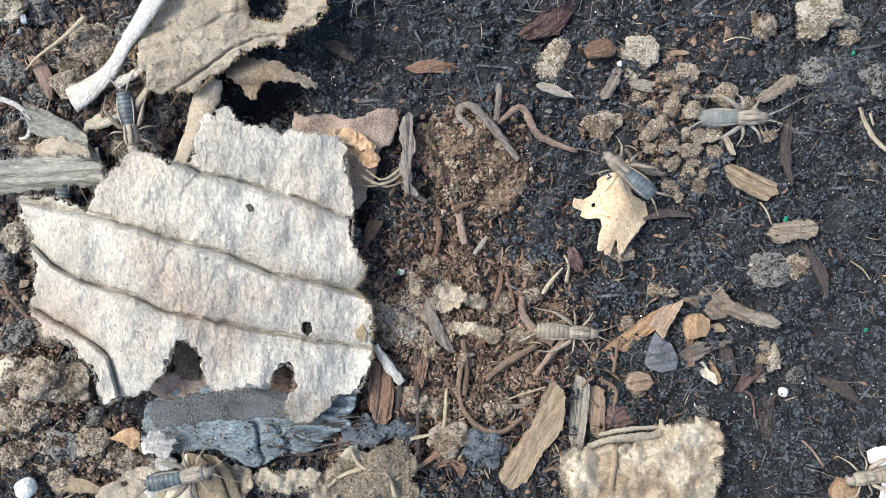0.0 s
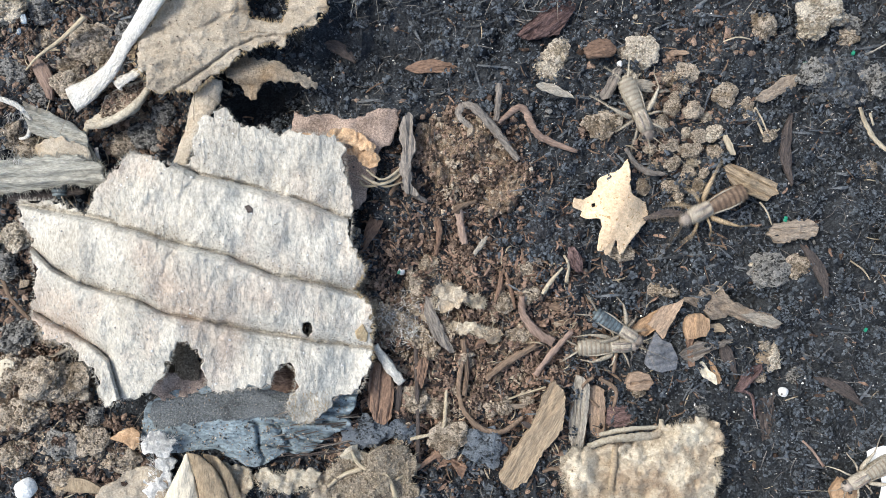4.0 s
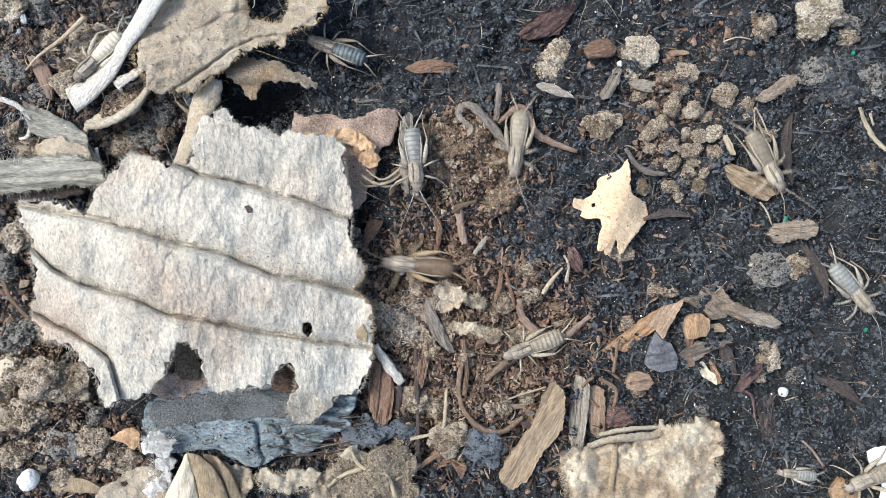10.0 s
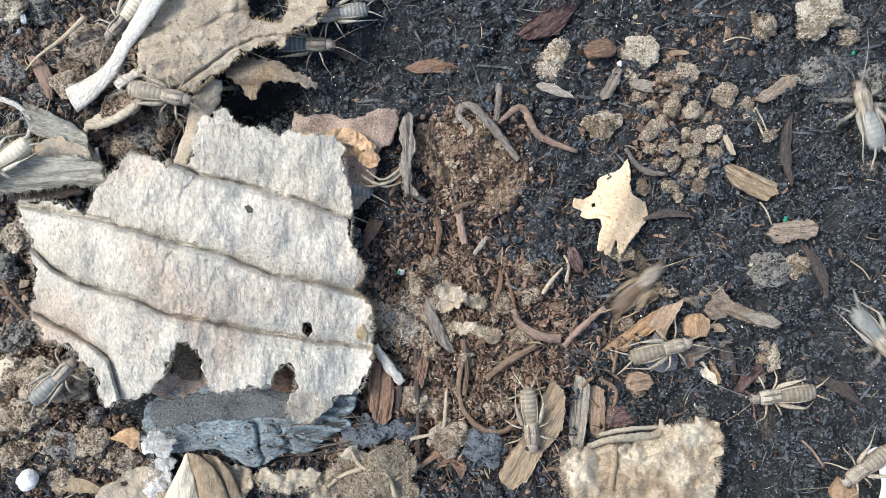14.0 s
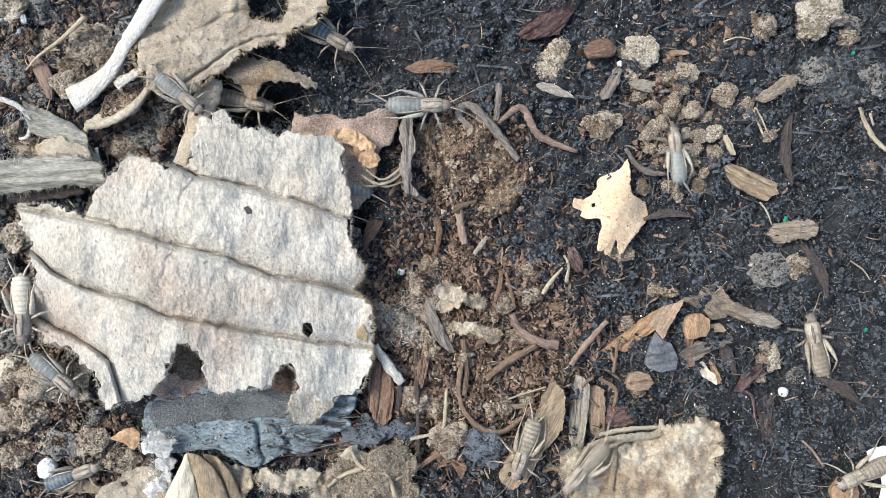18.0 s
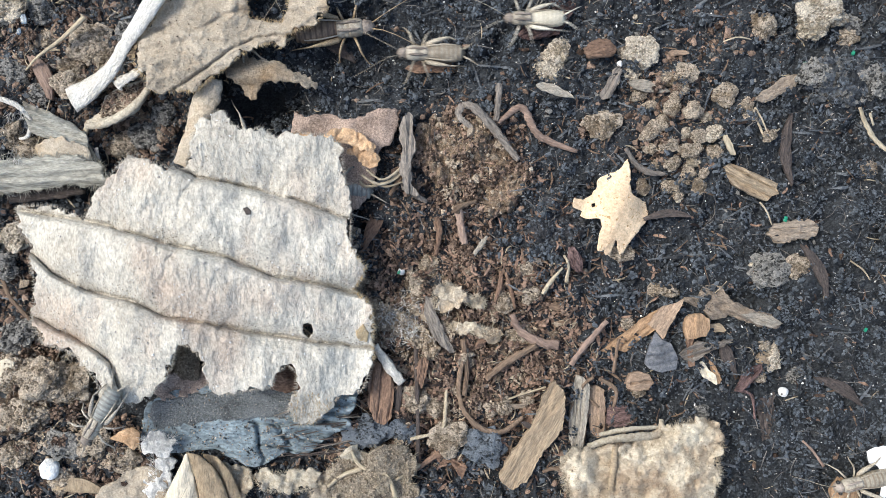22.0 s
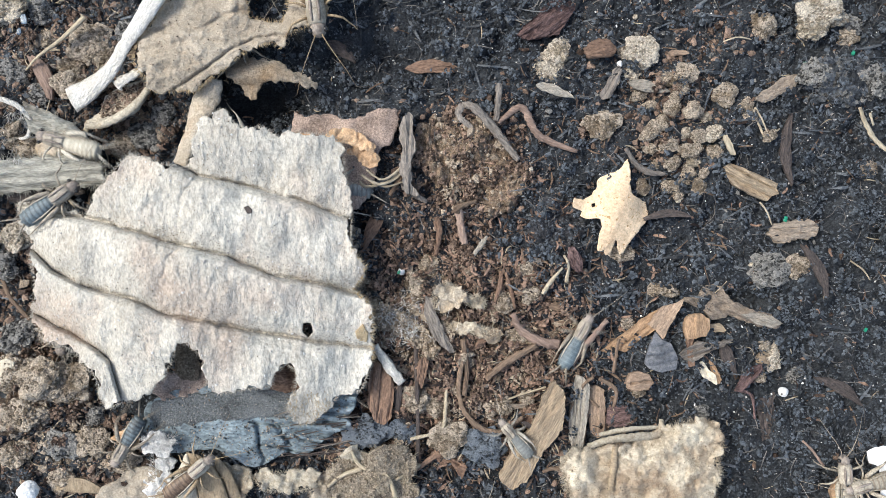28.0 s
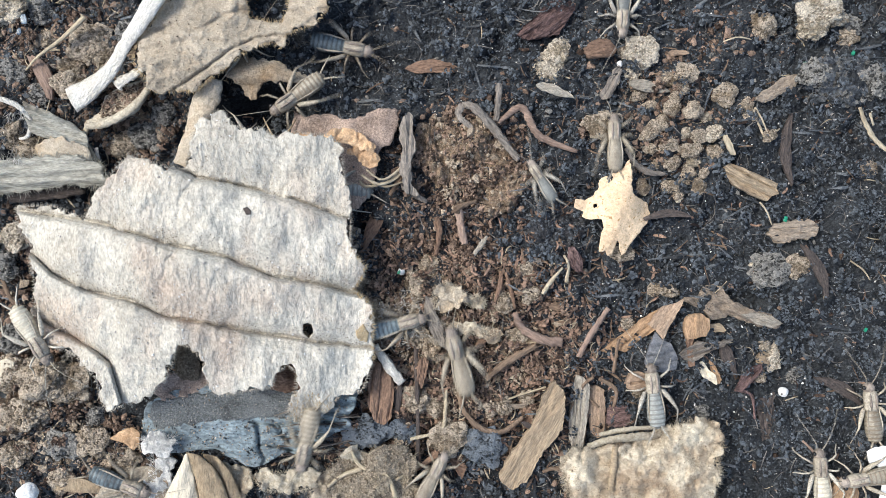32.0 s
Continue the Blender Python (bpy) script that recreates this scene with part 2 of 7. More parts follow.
def ground(u, v):
    """Height of the soil."""
    h = 13 * layers(u, v, 130, 3, 2) + 19 * layers(u, v, 42, 9, 2) + 10 * layers(u, v, 17, 21, 2) + 4.5 * layers(u, v, 7, 25, 2)
    h = h + 26 * bump(u, v, 820, 275, 90, 80) + 16 * bump(u, v, 1215, 200, 110, 110) + 30 * bump(u, v, 1480, 145, 75, 60)
    h = h - 95 * bump(u, v, 465, 195, 75, 38) - 62 * bump(u, v, 650, 110, 105, 62) - 22 * bump(u, v, 640, 380, 40, 60)
    h = h + 18 * bump(u, v, 60, 700, 110, 90) - 20 * bump(u, v, 110, 640, 60, 30) - 26 * bump(u, v, 260, 690, 90, 70)
    h = h - 14 * bump(u, v, 1370, 675, 40, 30) - 16 * bump(u, v, 1350, 530, 40, 25) - 18 * bump(u, v, 1460, 640, 50, 30)
    h = h - 24 * bump(u, v, 1312, 525, 36, 22) - 24 * bump(u, v, 1462, 395, 46, 20) - 20 * bump(u, v, 1300, 610, 30, 30) - 22 * bump(u, v, 1320, 850, 50, 30) - 20 * bump(u, v, 1430, 590, 40, 30) - 18 * bump(u, v, 1125, 470, 50, 22) - 20 * bump(u, v, 1190, 715, 40, 24)
    return h


def linked(name, me, parent=None, label=""):
    ob = new(name, me)
    if parent:
        ob.parent = parent
    if label:
        ob["label"] = label
    return ob


def part(name, bm, mat, parent=None, label=""):
    """Links a bmesh as one mesh object under a thing or a part."""
    me = bpy.data.meshes.new(name)
    bm.to_mesh(me)
    bm.free()
    me.materials.append(mat)
    me.polygons.foreach_set("use_smooth", [len(me.polygons) < 40000] * len(me.polygons))
    return linked(name, me, parent, label)


def raw_mesh(name, verts, faces, mat, smooth=True):
    """A mesh from arrays of corners and of triangles or quads."""
    me = bpy.data.meshes.new(name)
    verts, faces = np.asarray(verts, np.float32), np.asarray(faces, np.int32)
    n, k = faces.shape
    me.vertices.add(len(verts))
    me.vertices.foreach_set("co", verts.ravel())
    me.loops.add(n * k)
    me.loops.foreach_set("vertex_index", faces.ravel())
    me.polygons.add(n)
    me.polygons.foreach_set("loop_start", np.arange(0, n * k, k, dtype=np.int32))
    me.polygons.foreach_set("use_smooth", np.full(n, smooth, dtype=bool))
    me.materials.append(mat)
    me.update(calc_edges=True)
    return me


def inside(px, py, poly):
    """Which points lie inside a closed outline."""
    res = np.zeros(np.shape(px), bool)
    q = poly[-1]
    for p in poly:
        cross = ((p[1] > py) != (q[1] > py)) & (px < (q[0] - p[0]) * (py - p[1]) / ((q[1] - p[1]) or 1e-9) + p[0])
        res ^= cross
        q = p
    return res


def ragged(poly, step, amount, seed):
    """An outline cut into short steps and torn in and out a little."""
    out = []
    q = poly[-1]
    k = 0
    for p in poly:
        d = math.dist(p, q)
        n = max(1, int(d / step))
        nx, ny = (p[1] - q[1]) / (d or 1), -(p[0] - q[0]) / (d or 1)
        for i in range(n):
            f = (i + 1) / n
            j = amount * (float(layers(k * 0.31, seed * 3.1, 1.0, seed, 2)) + 0.75 * (float(lattice(np.array([k]), np.array([seed]), 5)[0]) - 0.5)) * (1.2 if i < n - 1 else 0.6)
            out.append((q[0] + (p[0] - q[0]) * f + nx * j, q[1] + (p[1] - q[1]) * f + ny * j))
            k += 1
        q = p
    return out


SHEETS = []


def sheet(name, outline, height, mat, thick=4.0, cell=5.0, tear=3.0, seed=1, holes=(), label="", category="", group="", walkable=True, parent=None):
    """A torn sheet of some thickness: an outline, and a function for the height of its upper side."""
    outline = ragged(outline, 5, tear, seed) if tear else outline
    xs, ys = [p[0] for p in outline], [p[1] for p in outline]
    gx = np.arange(min(xs) - cell, max(xs) + 2 * cell, cell)
    gy = np.arange(min(ys) - cell, max(ys) + 2 * cell, cell)
    X, Y = np.meshgrid(gx, gy)
    cxm, cym = (X[:-1, :-1] + cell / 2), (Y[:-1, :-1] + cell / 2)
    keep = inside(cxm, cym, outline)
    for hole in holes:
        keep &= ~inside(cxm, cym, ragged(hole, 5, 2, seed + 5))
    used = np.zeros(X.shape, int)
    for a, b in ((0, 0), (0, 1), (1, 0), (1, 1)):
        used[a:used.shape[0] - 1 + a, b:used.shape[1] - 1 + b] += keep
    edge = (used > 0) & (used < 4)
    px, py = X.copy(), Y.copy()
    segs = np.array([(*outline[i - 1], *outline[i]) for i in range(len(outline))])
    for hole in holes:
        r = ragged(hole, 5, 2, seed + 5)
        segs = np.vstack([segs, [(*r[i - 1], *r[i]) for i in range(len(r))]])
    ax, ay, bx, by = segs.T
    L2 = (bx - ax) ** 2 + (by - ay) ** 2 + 1e-9
    for i, j in np.argwhere(edge):
        f = np.clip(((X[i, j] - ax) * (bx - ax) + (Y[i, j] - ay) * (by - ay)) / L2, 0, 1)
        qx, qy = ax + f * (bx - ax), ay + f * (by - ay)
        d = (qx - X[i, j]) ** 2 + (qy - Y[i, j]) ** 2
        k = int(np.argmin(d))
        if d[k] < (1.2 * cell) ** 2:
            px[i, j], py[i, j] = qx[k], qy[k]
    ids = -np.ones(X.shape, int)
    sel = used > 0
    ids[sel] = np.arange(sel.sum())
    u, v = px[sel], py[sel]
    h = np.asarray(height(u, v), float)
    k = (EYE - h) / EYE
    top = np.stack([(u - 784) * U * k, (441 - v) * U * k, h * U], 1)
    rim = edge[sel]
    low = top.copy()
    low[:, 2] -= np.where(rim, thick * 0.55, thick) * U
    q = np.argwhere(keep)
    f = np.stack([ids[q[:, 0], q[:, 1]], ids[q[:, 0] + 1, q[:, 1]], ids[q[:, 0] + 1, q[:, 1] + 1], ids[q[:, 0], q[:, 1] + 1]], 1)
    n = len(top)
    e = np.concatenate([f[:, [0, 1]], f[:, [1, 2]], f[:, [2, 3]], f[:, [3, 0]]])
    seen = {}
    for a, b in e.tolist():
        seen[(a, b)] = 1
    side = [(b, a, a + n, b + n) for a, b in seen if (b, a) not in seen]
    faces = np.concatenate([f, f[:, ::-1] + n, np.array(side, int).reshape(-1, 4)])
    verts = np.concatenate([top, low])
    c = np.array(spot(sum(xs) / len(xs), sum(ys) / len(ys), 0))
    me = raw_mesh(name, verts - (0 if parent else c), faces, mat)
    ob = linked(name, me, parent, label if parent else "")
    if not parent:
        ob.location = c
        tagged(ob, label, category, group)
    else:
        ob.location = -Vector(parent.location)
    if walkable:
        SHEETS.append((outline, height, min(xs), max(xs), min(ys), max(ys)))
    return ob


TOPS = []


def surface(u, v):
    """Height of whatever lies uppermost at a plan position."""
    h = float(ground(u, v)) + 3
    for poly, height, x0, x1, y0, y1 in SHEETS:
        if x0 <= u <= x1 and y0 <= v <= y1 and inside(np.array([u]), np.array([v]), poly)[0]:
            h = max(h, float(np.asarray(height(np.array([u]), np.array([v]))).ravel()[0]))
    for cu, cv, a, b, turn, top in TOPS:
        x, y = u - cu, cv - v
        if abs(x) + abs(y) < 1.5 * (a + b):
            c, s = math.cos(turn), math.sin(turn)
            if ((x * c + y * s) / a) ** 2 + ((y * c - x * s) / b) ** 2 < 1:
                h = max(h, top)
    return h


def hairs(name, roots, length, width, mat, parent, seed=1, lean=0.6, label=""):
    """Fine loose fibres that stand off a torn surface: thin three-sided blades, one mesh."""
    rng = np.random.RandomState(seed)
    V, F = [], []
    for (u, v, h, du, dv) in roots:
        a = math.atan2(dv, du) + rng.normal(0, 0.5) if (du or dv) else rng.uniform(0, 6.28)
        L = length * rng.uniform(0.4, 1.3)
        c, s = math.cos(a), math.sin(a)
        w = width * rng.uniform(0.6, 1.2)
        bend = rng.normal(0, 0.35)
        c2, s2 = math.cos(a + bend), math.sin(a + bend)
        up = rng.uniform(-0.25, lean)
        pts = [(u, v, h), (u + c * L * 0.5, v + s * L * 0.5, h + up * L * 0.4), (u + c * L * 0.5 + c2 * L * 0.5, v + s * L * 0.5 + s2 * L * 0.5, h + up * L * 0.5)]
        base = len(V)
        for i, p in enumerate(pts[:2]):
            r = w * (1 - 0.4 * i)
            for k in range(3):
                t = k * 2.094
                V.append(spot(p[0] - s * r * math.cos(t), p[1] + c * r * math.cos(t), p[2] + r * math.sin(t)))
        V.append(spot(*pts[2]))
        for k in range(3):
            j = (k + 1) % 3
            F += [(base + k, base + j, base + 3 + j), (base + k, base + 3 + j, base + 3 + k), (base + 3 + k, base + 3 + j, base + 6)]
    me = raw_mesh(name, np.array([tuple(p) for p in V]), F, mat)
    ob = linked(name, me, parent, label)
    if parent:
        ob.location = -Vector(parent.location)
    return ob


def rim_roots(outline, height, step, seed, inset=2):
    rng = np.random.RandomState(seed)
    cx, cy = sum(p[0] for p in outline) / len(outline), sum(p[1] for p in outline) / len(outline)
    out, q = [], outline[-1]
    area = sum(outline[i - 1][0] * outline[i][1] - outline[i][0] * outline[i - 1][1] for i in range(len(outline)))
    sg = 1 if area > 0 else -1
    for p in outline:
        d = math.dist(p, q)
        nx, ny = sg * (p[1] - q[1]) / (d or 1), -sg * (p[0] - q[0]) / (d or 1)
        for _ in range(max(1, int(d / step))):
            f = rng.rand()
            u, v = q[0] + (p[0] - q[0]) * f - nx * inset, q[1] + (p[1] - q[1]) * f - ny * inset
            out.append((u, v, nx, ny))
        q = p
    tops = np.asarray(height(np.array([o[0] for o in out]), np.array([o[1] for o in out]))).ravel()
    return [(u, v, float(h) - 2, nx, ny) for (u, v, nx, ny), h in zip(out, tops)]


def strewn(outline, count, seed):
    """That many places inside an outline, as two arrays."""
    r = np.random.RandomState(seed)
    xs, ys = [p[0] for p in outline], [p[1] for p in outline]
    u, v = r.uniform(min(xs), max(xs), count * 4), r.uniform(min(ys), max(ys), count * 4)
    ok = inside(u, v, outline)
    return u[ok][:count], v[ok][:count]


def tube_into(bm, pts, radii, sides=7, flat=1.0, wob=0.0, seed=0, ridge=0.0):
    """A round or flattened stem through plan points (u, v, h)."""
    rng = random.Random(seed)
    P = []
    n = len(pts)
    for i in range(n - 1):
        p0, p1, p2, p3 = (Vector(pts[max(0, i - 1)]), Vector(pts[i]), Vector(pts[i + 1]), Vector(pts[min(n - 1, i + 2)]))
        steps = 7 if n > 2 else 10
        for k in range(steps):
            t = k / steps
            P.append(0.5 * ((2 * p1) + (p2 - p0) * t + (2 * p0 - 5 * p1 + 4 * p2 - p3) * t * t + (3 * p1 - p0 - 3 * p2 + p3) * t ** 3))
    P.append(Vector(pts[-1]))
    rings = []
    m = len(P)
    for i, p in enumerate(P):
        d = (P[min(m - 1, i + 1)] - P[max(0, i - 1)]).normalized()
        side = d.cross(Vector((0, 0, 1)))
        side = side.normalized() if side.length > 1e-4 else Vector((1, 0, 0))
        up = side.cross(d)
        f = i / (m - 1) * (len(radii) - 1)
        j = min(int(f), len(radii) - 2) if len(radii) > 1 else 0
        r = radii[j] * (1 - (f - j)) + radii[min(j + 1, len(radii) - 1)] * (f - j)
        ring = []
        for k in range(sides):
            a = 2 * math.pi * k / sides
            rr = r * (1 + wob * rng.uniform(-1, 1) + (ridge if k % 2 else -ridge))
            w = p + side * math.cos(a) * rr + up * math.sin(a) * rr * flat
            ring.append(bm.verts.new(spot(*w)))
        rings.append(ring)
    for a, b in zip(rings, rings[1:]):
        for k in range(sides):
            bm.faces.new((a[k], a[(k + 1) % sides], b[(k + 1) % sides], b[k]))
    bm.faces.new(rings[0][::-1])
    bm.faces.new(rings[-1])


def recentre(bm, c):
    bmesh.ops.translate(bm, verts=bm.verts, vec=-Vector(c))


def twig(name, pts, radii, mat, label, category="twig", group="", sides=7, flat=1.0, wob=0.12, seed=0, lift=0.0, ridge=0.0, twigs=()):
    """A bent root, stem or fibre lying on the soil: plan points (u, v) or (u, v, height above the soil)."""
    def on(ps):
        return [(p[0], p[1], float(ground(p[0], p[1])) * 0.6 + 5 + radii[0] * flat * 0.8 + lift + (p[2] if len(p) > 2 else 0)) for p in ps]
    bm = bmesh.new()
    tube_into(bm, on(pts), radii, sides, flat, wob, seed, ridge)
    for more, r in twigs:
        tube_into(bm, on(more), r, 5, flat, wob, seed + 1)
    c = spot(*on(pts)[len(pts) // 2])
    recentre(bm, c)
    along = math.atan2(-(pts[-1][1] - pts[0][1]), pts[-1][0] - pts[0][0])
    bmesh.ops.rotate(bm, verts=bm.verts, cent=(0, 0, 0), matrix=Matrix.Rotation(-along, 3, "Z"))
    bmesh.ops.recalc_face_normals(bm, faces=bm.faces)
    ob = part(name, bm, mat)
    ob.location, ob.rotation_euler = c, (0, 0, along)
    return tagged(ob, label, category, group)


def chip(name, u, v, length, width, turn, mat, label, category="wood chip", group="wood chips on the soil", thick=10.0, taper=(0.8, 0.7), bend=0.0,
         lift=0.0, tilt=0.0, seed=0, split=0.0, ends=1.0):
    """A splintered flat piece. turn: degrees, anticlockwise seen from above, of its long side."""
    rng = random.Random(seed * 7 + int(u))
    nx, ny = max(7, int(length / 6)), max(4, int(width / 4))
    bm = bmesh.new()
    tops, lows = [], []
    off = rng.uniform(0, 99)
    ragA = [rng.uniform(-1, 1) * ends for _ in range(ny + 1)]
    ragB = [rng.uniform(-1, 1) * ends for _ in range(ny + 1)]
    cut = [rng.uniform(0, 1) for _ in range(ny + 1)]
    for i in range(nx + 1):
        f = i / nx
        w = width * (taper[0] + (1 - taper[0]) * min(1, f / 0.35)) if f < 0.5 else width * (taper[1] + (1 - taper[1]) * min(1, (1 - f) / 0.35))
        w *= 1 + 0.16 * float(layers(i * 0.45 + off, 3.3, 1.0, seed, 2))
        a, b = [], []
        for j in range(ny + 1):
            g = j / ny - 0.5
            x = (f - 0.5) * length + (ragA[j] if f < 0.5 else ragB[j]) * length * 0.12 * max(0, abs(f - 0.5) * 2 - 0.5) ** 1.2
            y = g * w + bend * length * (4 * (f - 0.5) ** 2 - 0.5) + float(layers(i * 0.5 + off, j * 3 + 7, 1.0, seed + 2, 2)) * width * 0.05
            r = math.cos(g * math.pi * 0.85) ** 0.45
            z = thick * (0.2 + 0.45 * r) + float(layers(i * 0.12, j * 0.6 + off, 1.0, seed + 4, 2)) * thick * 0.08 + (cut[j] - 0.5) * thick * 0.07 + float(layers(i * 0.55, j * 0.8 + off, 1.0, seed + 8, 2)) * thick * 0.10
            if split and abs(g) < 0.51 / ny and f > 1 - split:
                z -= thick * 0.5
            z *= 0.5 + 0.5 * min(1, f * 7, (1 - f) * 7)
            z = max(z, -thick * 0.3)
            a.append(bm.verts.new((x * U, y * U, z * U)))
            b.append(bm.verts.new((x * U, y * U * 0.94, -thick * 0.45 * U)))
        tops.append(a)
        lows.append(b)
    for i in range(nx):
        for j in range(ny):
            bm.faces.new((tops[i][j], tops[i + 1][j], tops[i + 1][j + 1], tops[i][j + 1]))
            bm.faces.new((lows[i][j + 1], lows[i + 1][j + 1], lows[i + 1][j], lows[i][j]))
        bm.faces.new((lows[i][0], lows[i + 1][0], tops[i + 1][0], tops[i][0]))
        bm.faces.new((tops[i][ny], tops[i + 1][ny], lows[i + 1][ny], lows[i][ny]))
    for j in range(ny):
        bm.faces.new((tops[0][j], tops[0][j + 1], lows[0][j + 1], lows[0][j]))
        bm.faces.new((lows[nx][j], lows[nx][j + 1], tops[nx][j + 1], tops[nx][j]))
    ob = part(name, bm, mat)
    ob.data.set_sharp_from_angle(angle=0.6)
    h = float(ground(u, v)) + 5 + thick * 0.4 + lift
    TOPS.append((u, v, length * 0.62, width * 0.75, radians(turn), h + thick * 0.45))
    ob.matrix_world = Matrix.Translation(spot(u, v, h)) @ pose(0, 0, 0, 0, tilt, turn)
    return tagged(ob, label, category, group)


def slab(name, outline, mat, label, category, group="", top=14.0, along=0.0, groove=2.2, pitch=4.5, tilt=(0.0, 0.0), dome=0.0, thick=12.0, tear=1.8, cell=2.2, seed=1, extra=None):
    """A flat piece with an outline of its own. along: degrees, anticlockwise from above, of its grain; tilt: rise to the side and downwards; dome: rise of the middle."""
    us, vs = [p[0] for p in outline], [p[1] for p in outline]
    cu, cv = sum(us) / len(us), sum(vs) / len(vs)
    ru, rv = (max(us) - min(us)) * 0.5, (max(vs) - min(vs)) * 0.5
    base = float(ground(cu, cv)) + top
    co, si = math.cos(radians(along)), math.sin(radians(along))

    def height(u, v):
        u, v = np.asarray(u, float), np.asarray(v, float)
        x, y = (u - cu) * co - (v - cv) * si, (u - cu) * si + (v - cv) * co
        h = base + tilt[0] * (u - cu) + tilt[1] * (v - cv) + dome * bump(u, v, cu, cv, ru, rv)
        h = h + groove * layers(x * 0.1, y, pitch, seed, 3) - 1.3 * groove * np.exp(-(layers(x * 0.07, y, pitch * 2.2, seed + 3, 2) / 0.13) ** 2) + 2.2 * layers(u, v, 26, seed + 7, 2)
        return h + extra(u, v) if extra else h

    ob = sheet(name, outline, height, mat, thick, cell, tear, seed, label=label, category=category, group=group)
    ob.data.transform(Matrix.Rotation(-radians(along), 4, "Z"))
    ob.rotation_euler = (0, 0, radians(along))
    ob.data.set_sharp_from_angle(angle=0.7)
    return ob


def lump_into(bm, c, r, flat=0.75, rough=0.28, seed=0, level=3, long=1.0, turn=0.0):
    """An uneven clod about a world place, r in plan units."""
    made = bmesh.ops.create_icosphere(bm, subdivisions=level, radius=1.0)["verts"]
    o = Vector((seed * 3.7, seed * 1.3, seed * 2.1))
    co, si = math.cos(turn), math.sin(turn)
    for w in made:
        p = w.co.copy()
        k = 1 + rough * noise.noise(p * 1.3 + o) * 1.4 + rough * 0.6 * noise.noise(p * 3.1 + o) + rough * 0.35 * noise.noise(p * 7.3 + o)
        p = Vector((p.x * long, p.y, p.z * flat)) * k * r * U
        w.co = Vector((p.x * co - p.y * si, p.x * si + p.y * co, p.z)) + Vector(c)


def sprinkle(name, outline, height, mat, count, lo, hi, seed, label, sink=0.2, skip=()):
    """Loose crumbs lying on a sheet: one piece of stuff."""
    rng = np.random.RandomState(seed)
    xs, ys = [p[0] for p in outline], [p[1] for p in outline]
    u, v = rng.uniform(min(xs), max(xs), count * 3), rng.uniform(min(ys), max(ys), count * 3)
    ok = inside(u, v, outline)
    for hole in skip:
        ok &= ~inside(u, v, hole)
    u, v = u[ok][:count], v[ok][:count]
    n = len(u)
    r = lo * (hi / lo) ** (rng.rand(n) ** 2)
    h = np.asarray(height(u, v), float) + r * (0.5 - sink)
    shapes, tris = np.array([q[0] for q in GRAINS]), GRAINS[0][1]
    P = shapes[rng.randint(len(shapes), size=n)] * (r * U)[:, None, None]
    a = rng.rand(n) * 6.283
    c, s, k = np.cos(a)[:, None], np.sin(a)[:, None], (EYE - h) / EYE
    V = np.stack([((u - 784) * U * k)[:, None] + P[:, :, 0] * c - P[:, :, 1] * s, ((441 - v) * U * k)[:, None] + P[:, :, 0] * s + P[:, :, 1] * c, (h * U)[:, None] + P[:, :, 2]], -1).reshape(-1, 3)
    F = (tris[None] + (np.arange(n) * 12)[:, None, None]).reshape(-1, 3)
    return tagged(new(name, raw_mesh(name, V, F, mat, False)), label, "soil", kind="stuff")


def grains(r, flat, long, turn, seed, size):
    """Small crumbs that cover a clod's upper side, as arrays, in plan units about its middle."""
    rng = np.random.RandomState(seed)
    n = int(min(420, 6 * long * (r / size) ** 2))
    V, F = [], []
    co, si = math.cos(turn), math.sin(turn)
    for k in range(n):
        d = Vector(rng.normal(0, 1, 3)).normalized()
        d.z = abs(d.z) * 1.1 - 0.12
        o = Vector((seed * 3.7, seed * 1.3, seed * 2.1))
        w = 1 + 0.5 * noise.noise(d * 1.3 + o)
        x, y, z = d.x * long * r * w, d.y * r * w, d.z * flat * r * w
        bv, bf = GRAINS[rng.randint(len(GRAINS))]
        g = size * rng.uniform(0.5, 1.35)
        a = rng.rand() * 6.28
        c, s = math.cos(a), math.sin(a)
        q = np.stack([(bv[:, 0] * c - bv[:, 1] * s) * g, (bv[:, 0] * s + bv[:, 1] * c) * g * 0.8, bv[:, 2] * g], 1) + (x * co - y * si, x * si + y * co, z)
        F.append(bf + 12 * k)
        V.append(q)
    return np.concatenate(V), np.concatenate(F)


def ball(level, seed):
    bm = bmesh.new()
    lump_into(bm, (0, 0, 0), 1 / U, 0.8, 0.6, seed, level)
    v = np.array([tuple(w.co) for w in bm.verts])
    f = np.array([[w.index for w in q.verts] for q in bm.faces])
    bm.free()
    return v, f


GRAINS = [ball(1, s) for s in range(9)]


def clod(name, u, v, r, mat, label, category="clod", group="dry clods on the soil", flat=0.7, rough=0.3, long=1.0, turn=0.0, level=3, lift=0.0, grainy=0.0):
    seed = int(u + v * 3) % 97
    bm = bmesh.new()
    lump_into(bm, (0, 0, 0), r * (0.86 if grainy else 1), flat, rough, seed, level, long, radians(turn))
    if grainy:
        V = np.array([tuple(w.co) for w in bm.verts])
        F = np.array([[w.index for w in q.verts] for q in bm.faces])
        bm.free()
        gv, gf = grains(r * 0.86, flat, long, radians(turn), seed, grainy)
        ob = linked(name, raw_mesh(name, np.concatenate([V, gv * U]), np.concatenate([F, gf + len(V)]), mat, False))
    else:
        ob = part(name, bm, mat)
    TOPS.append((u, v, r * long * 1.1, r * 1.1, radians(turn), float(ground(u, v)) + r * flat * 1.3 + lift))
    ob.location = spot(u, v, float(ground(u, v)) + r * flat * 0.45 + lift)
    return tagged(ob, label, category, group)

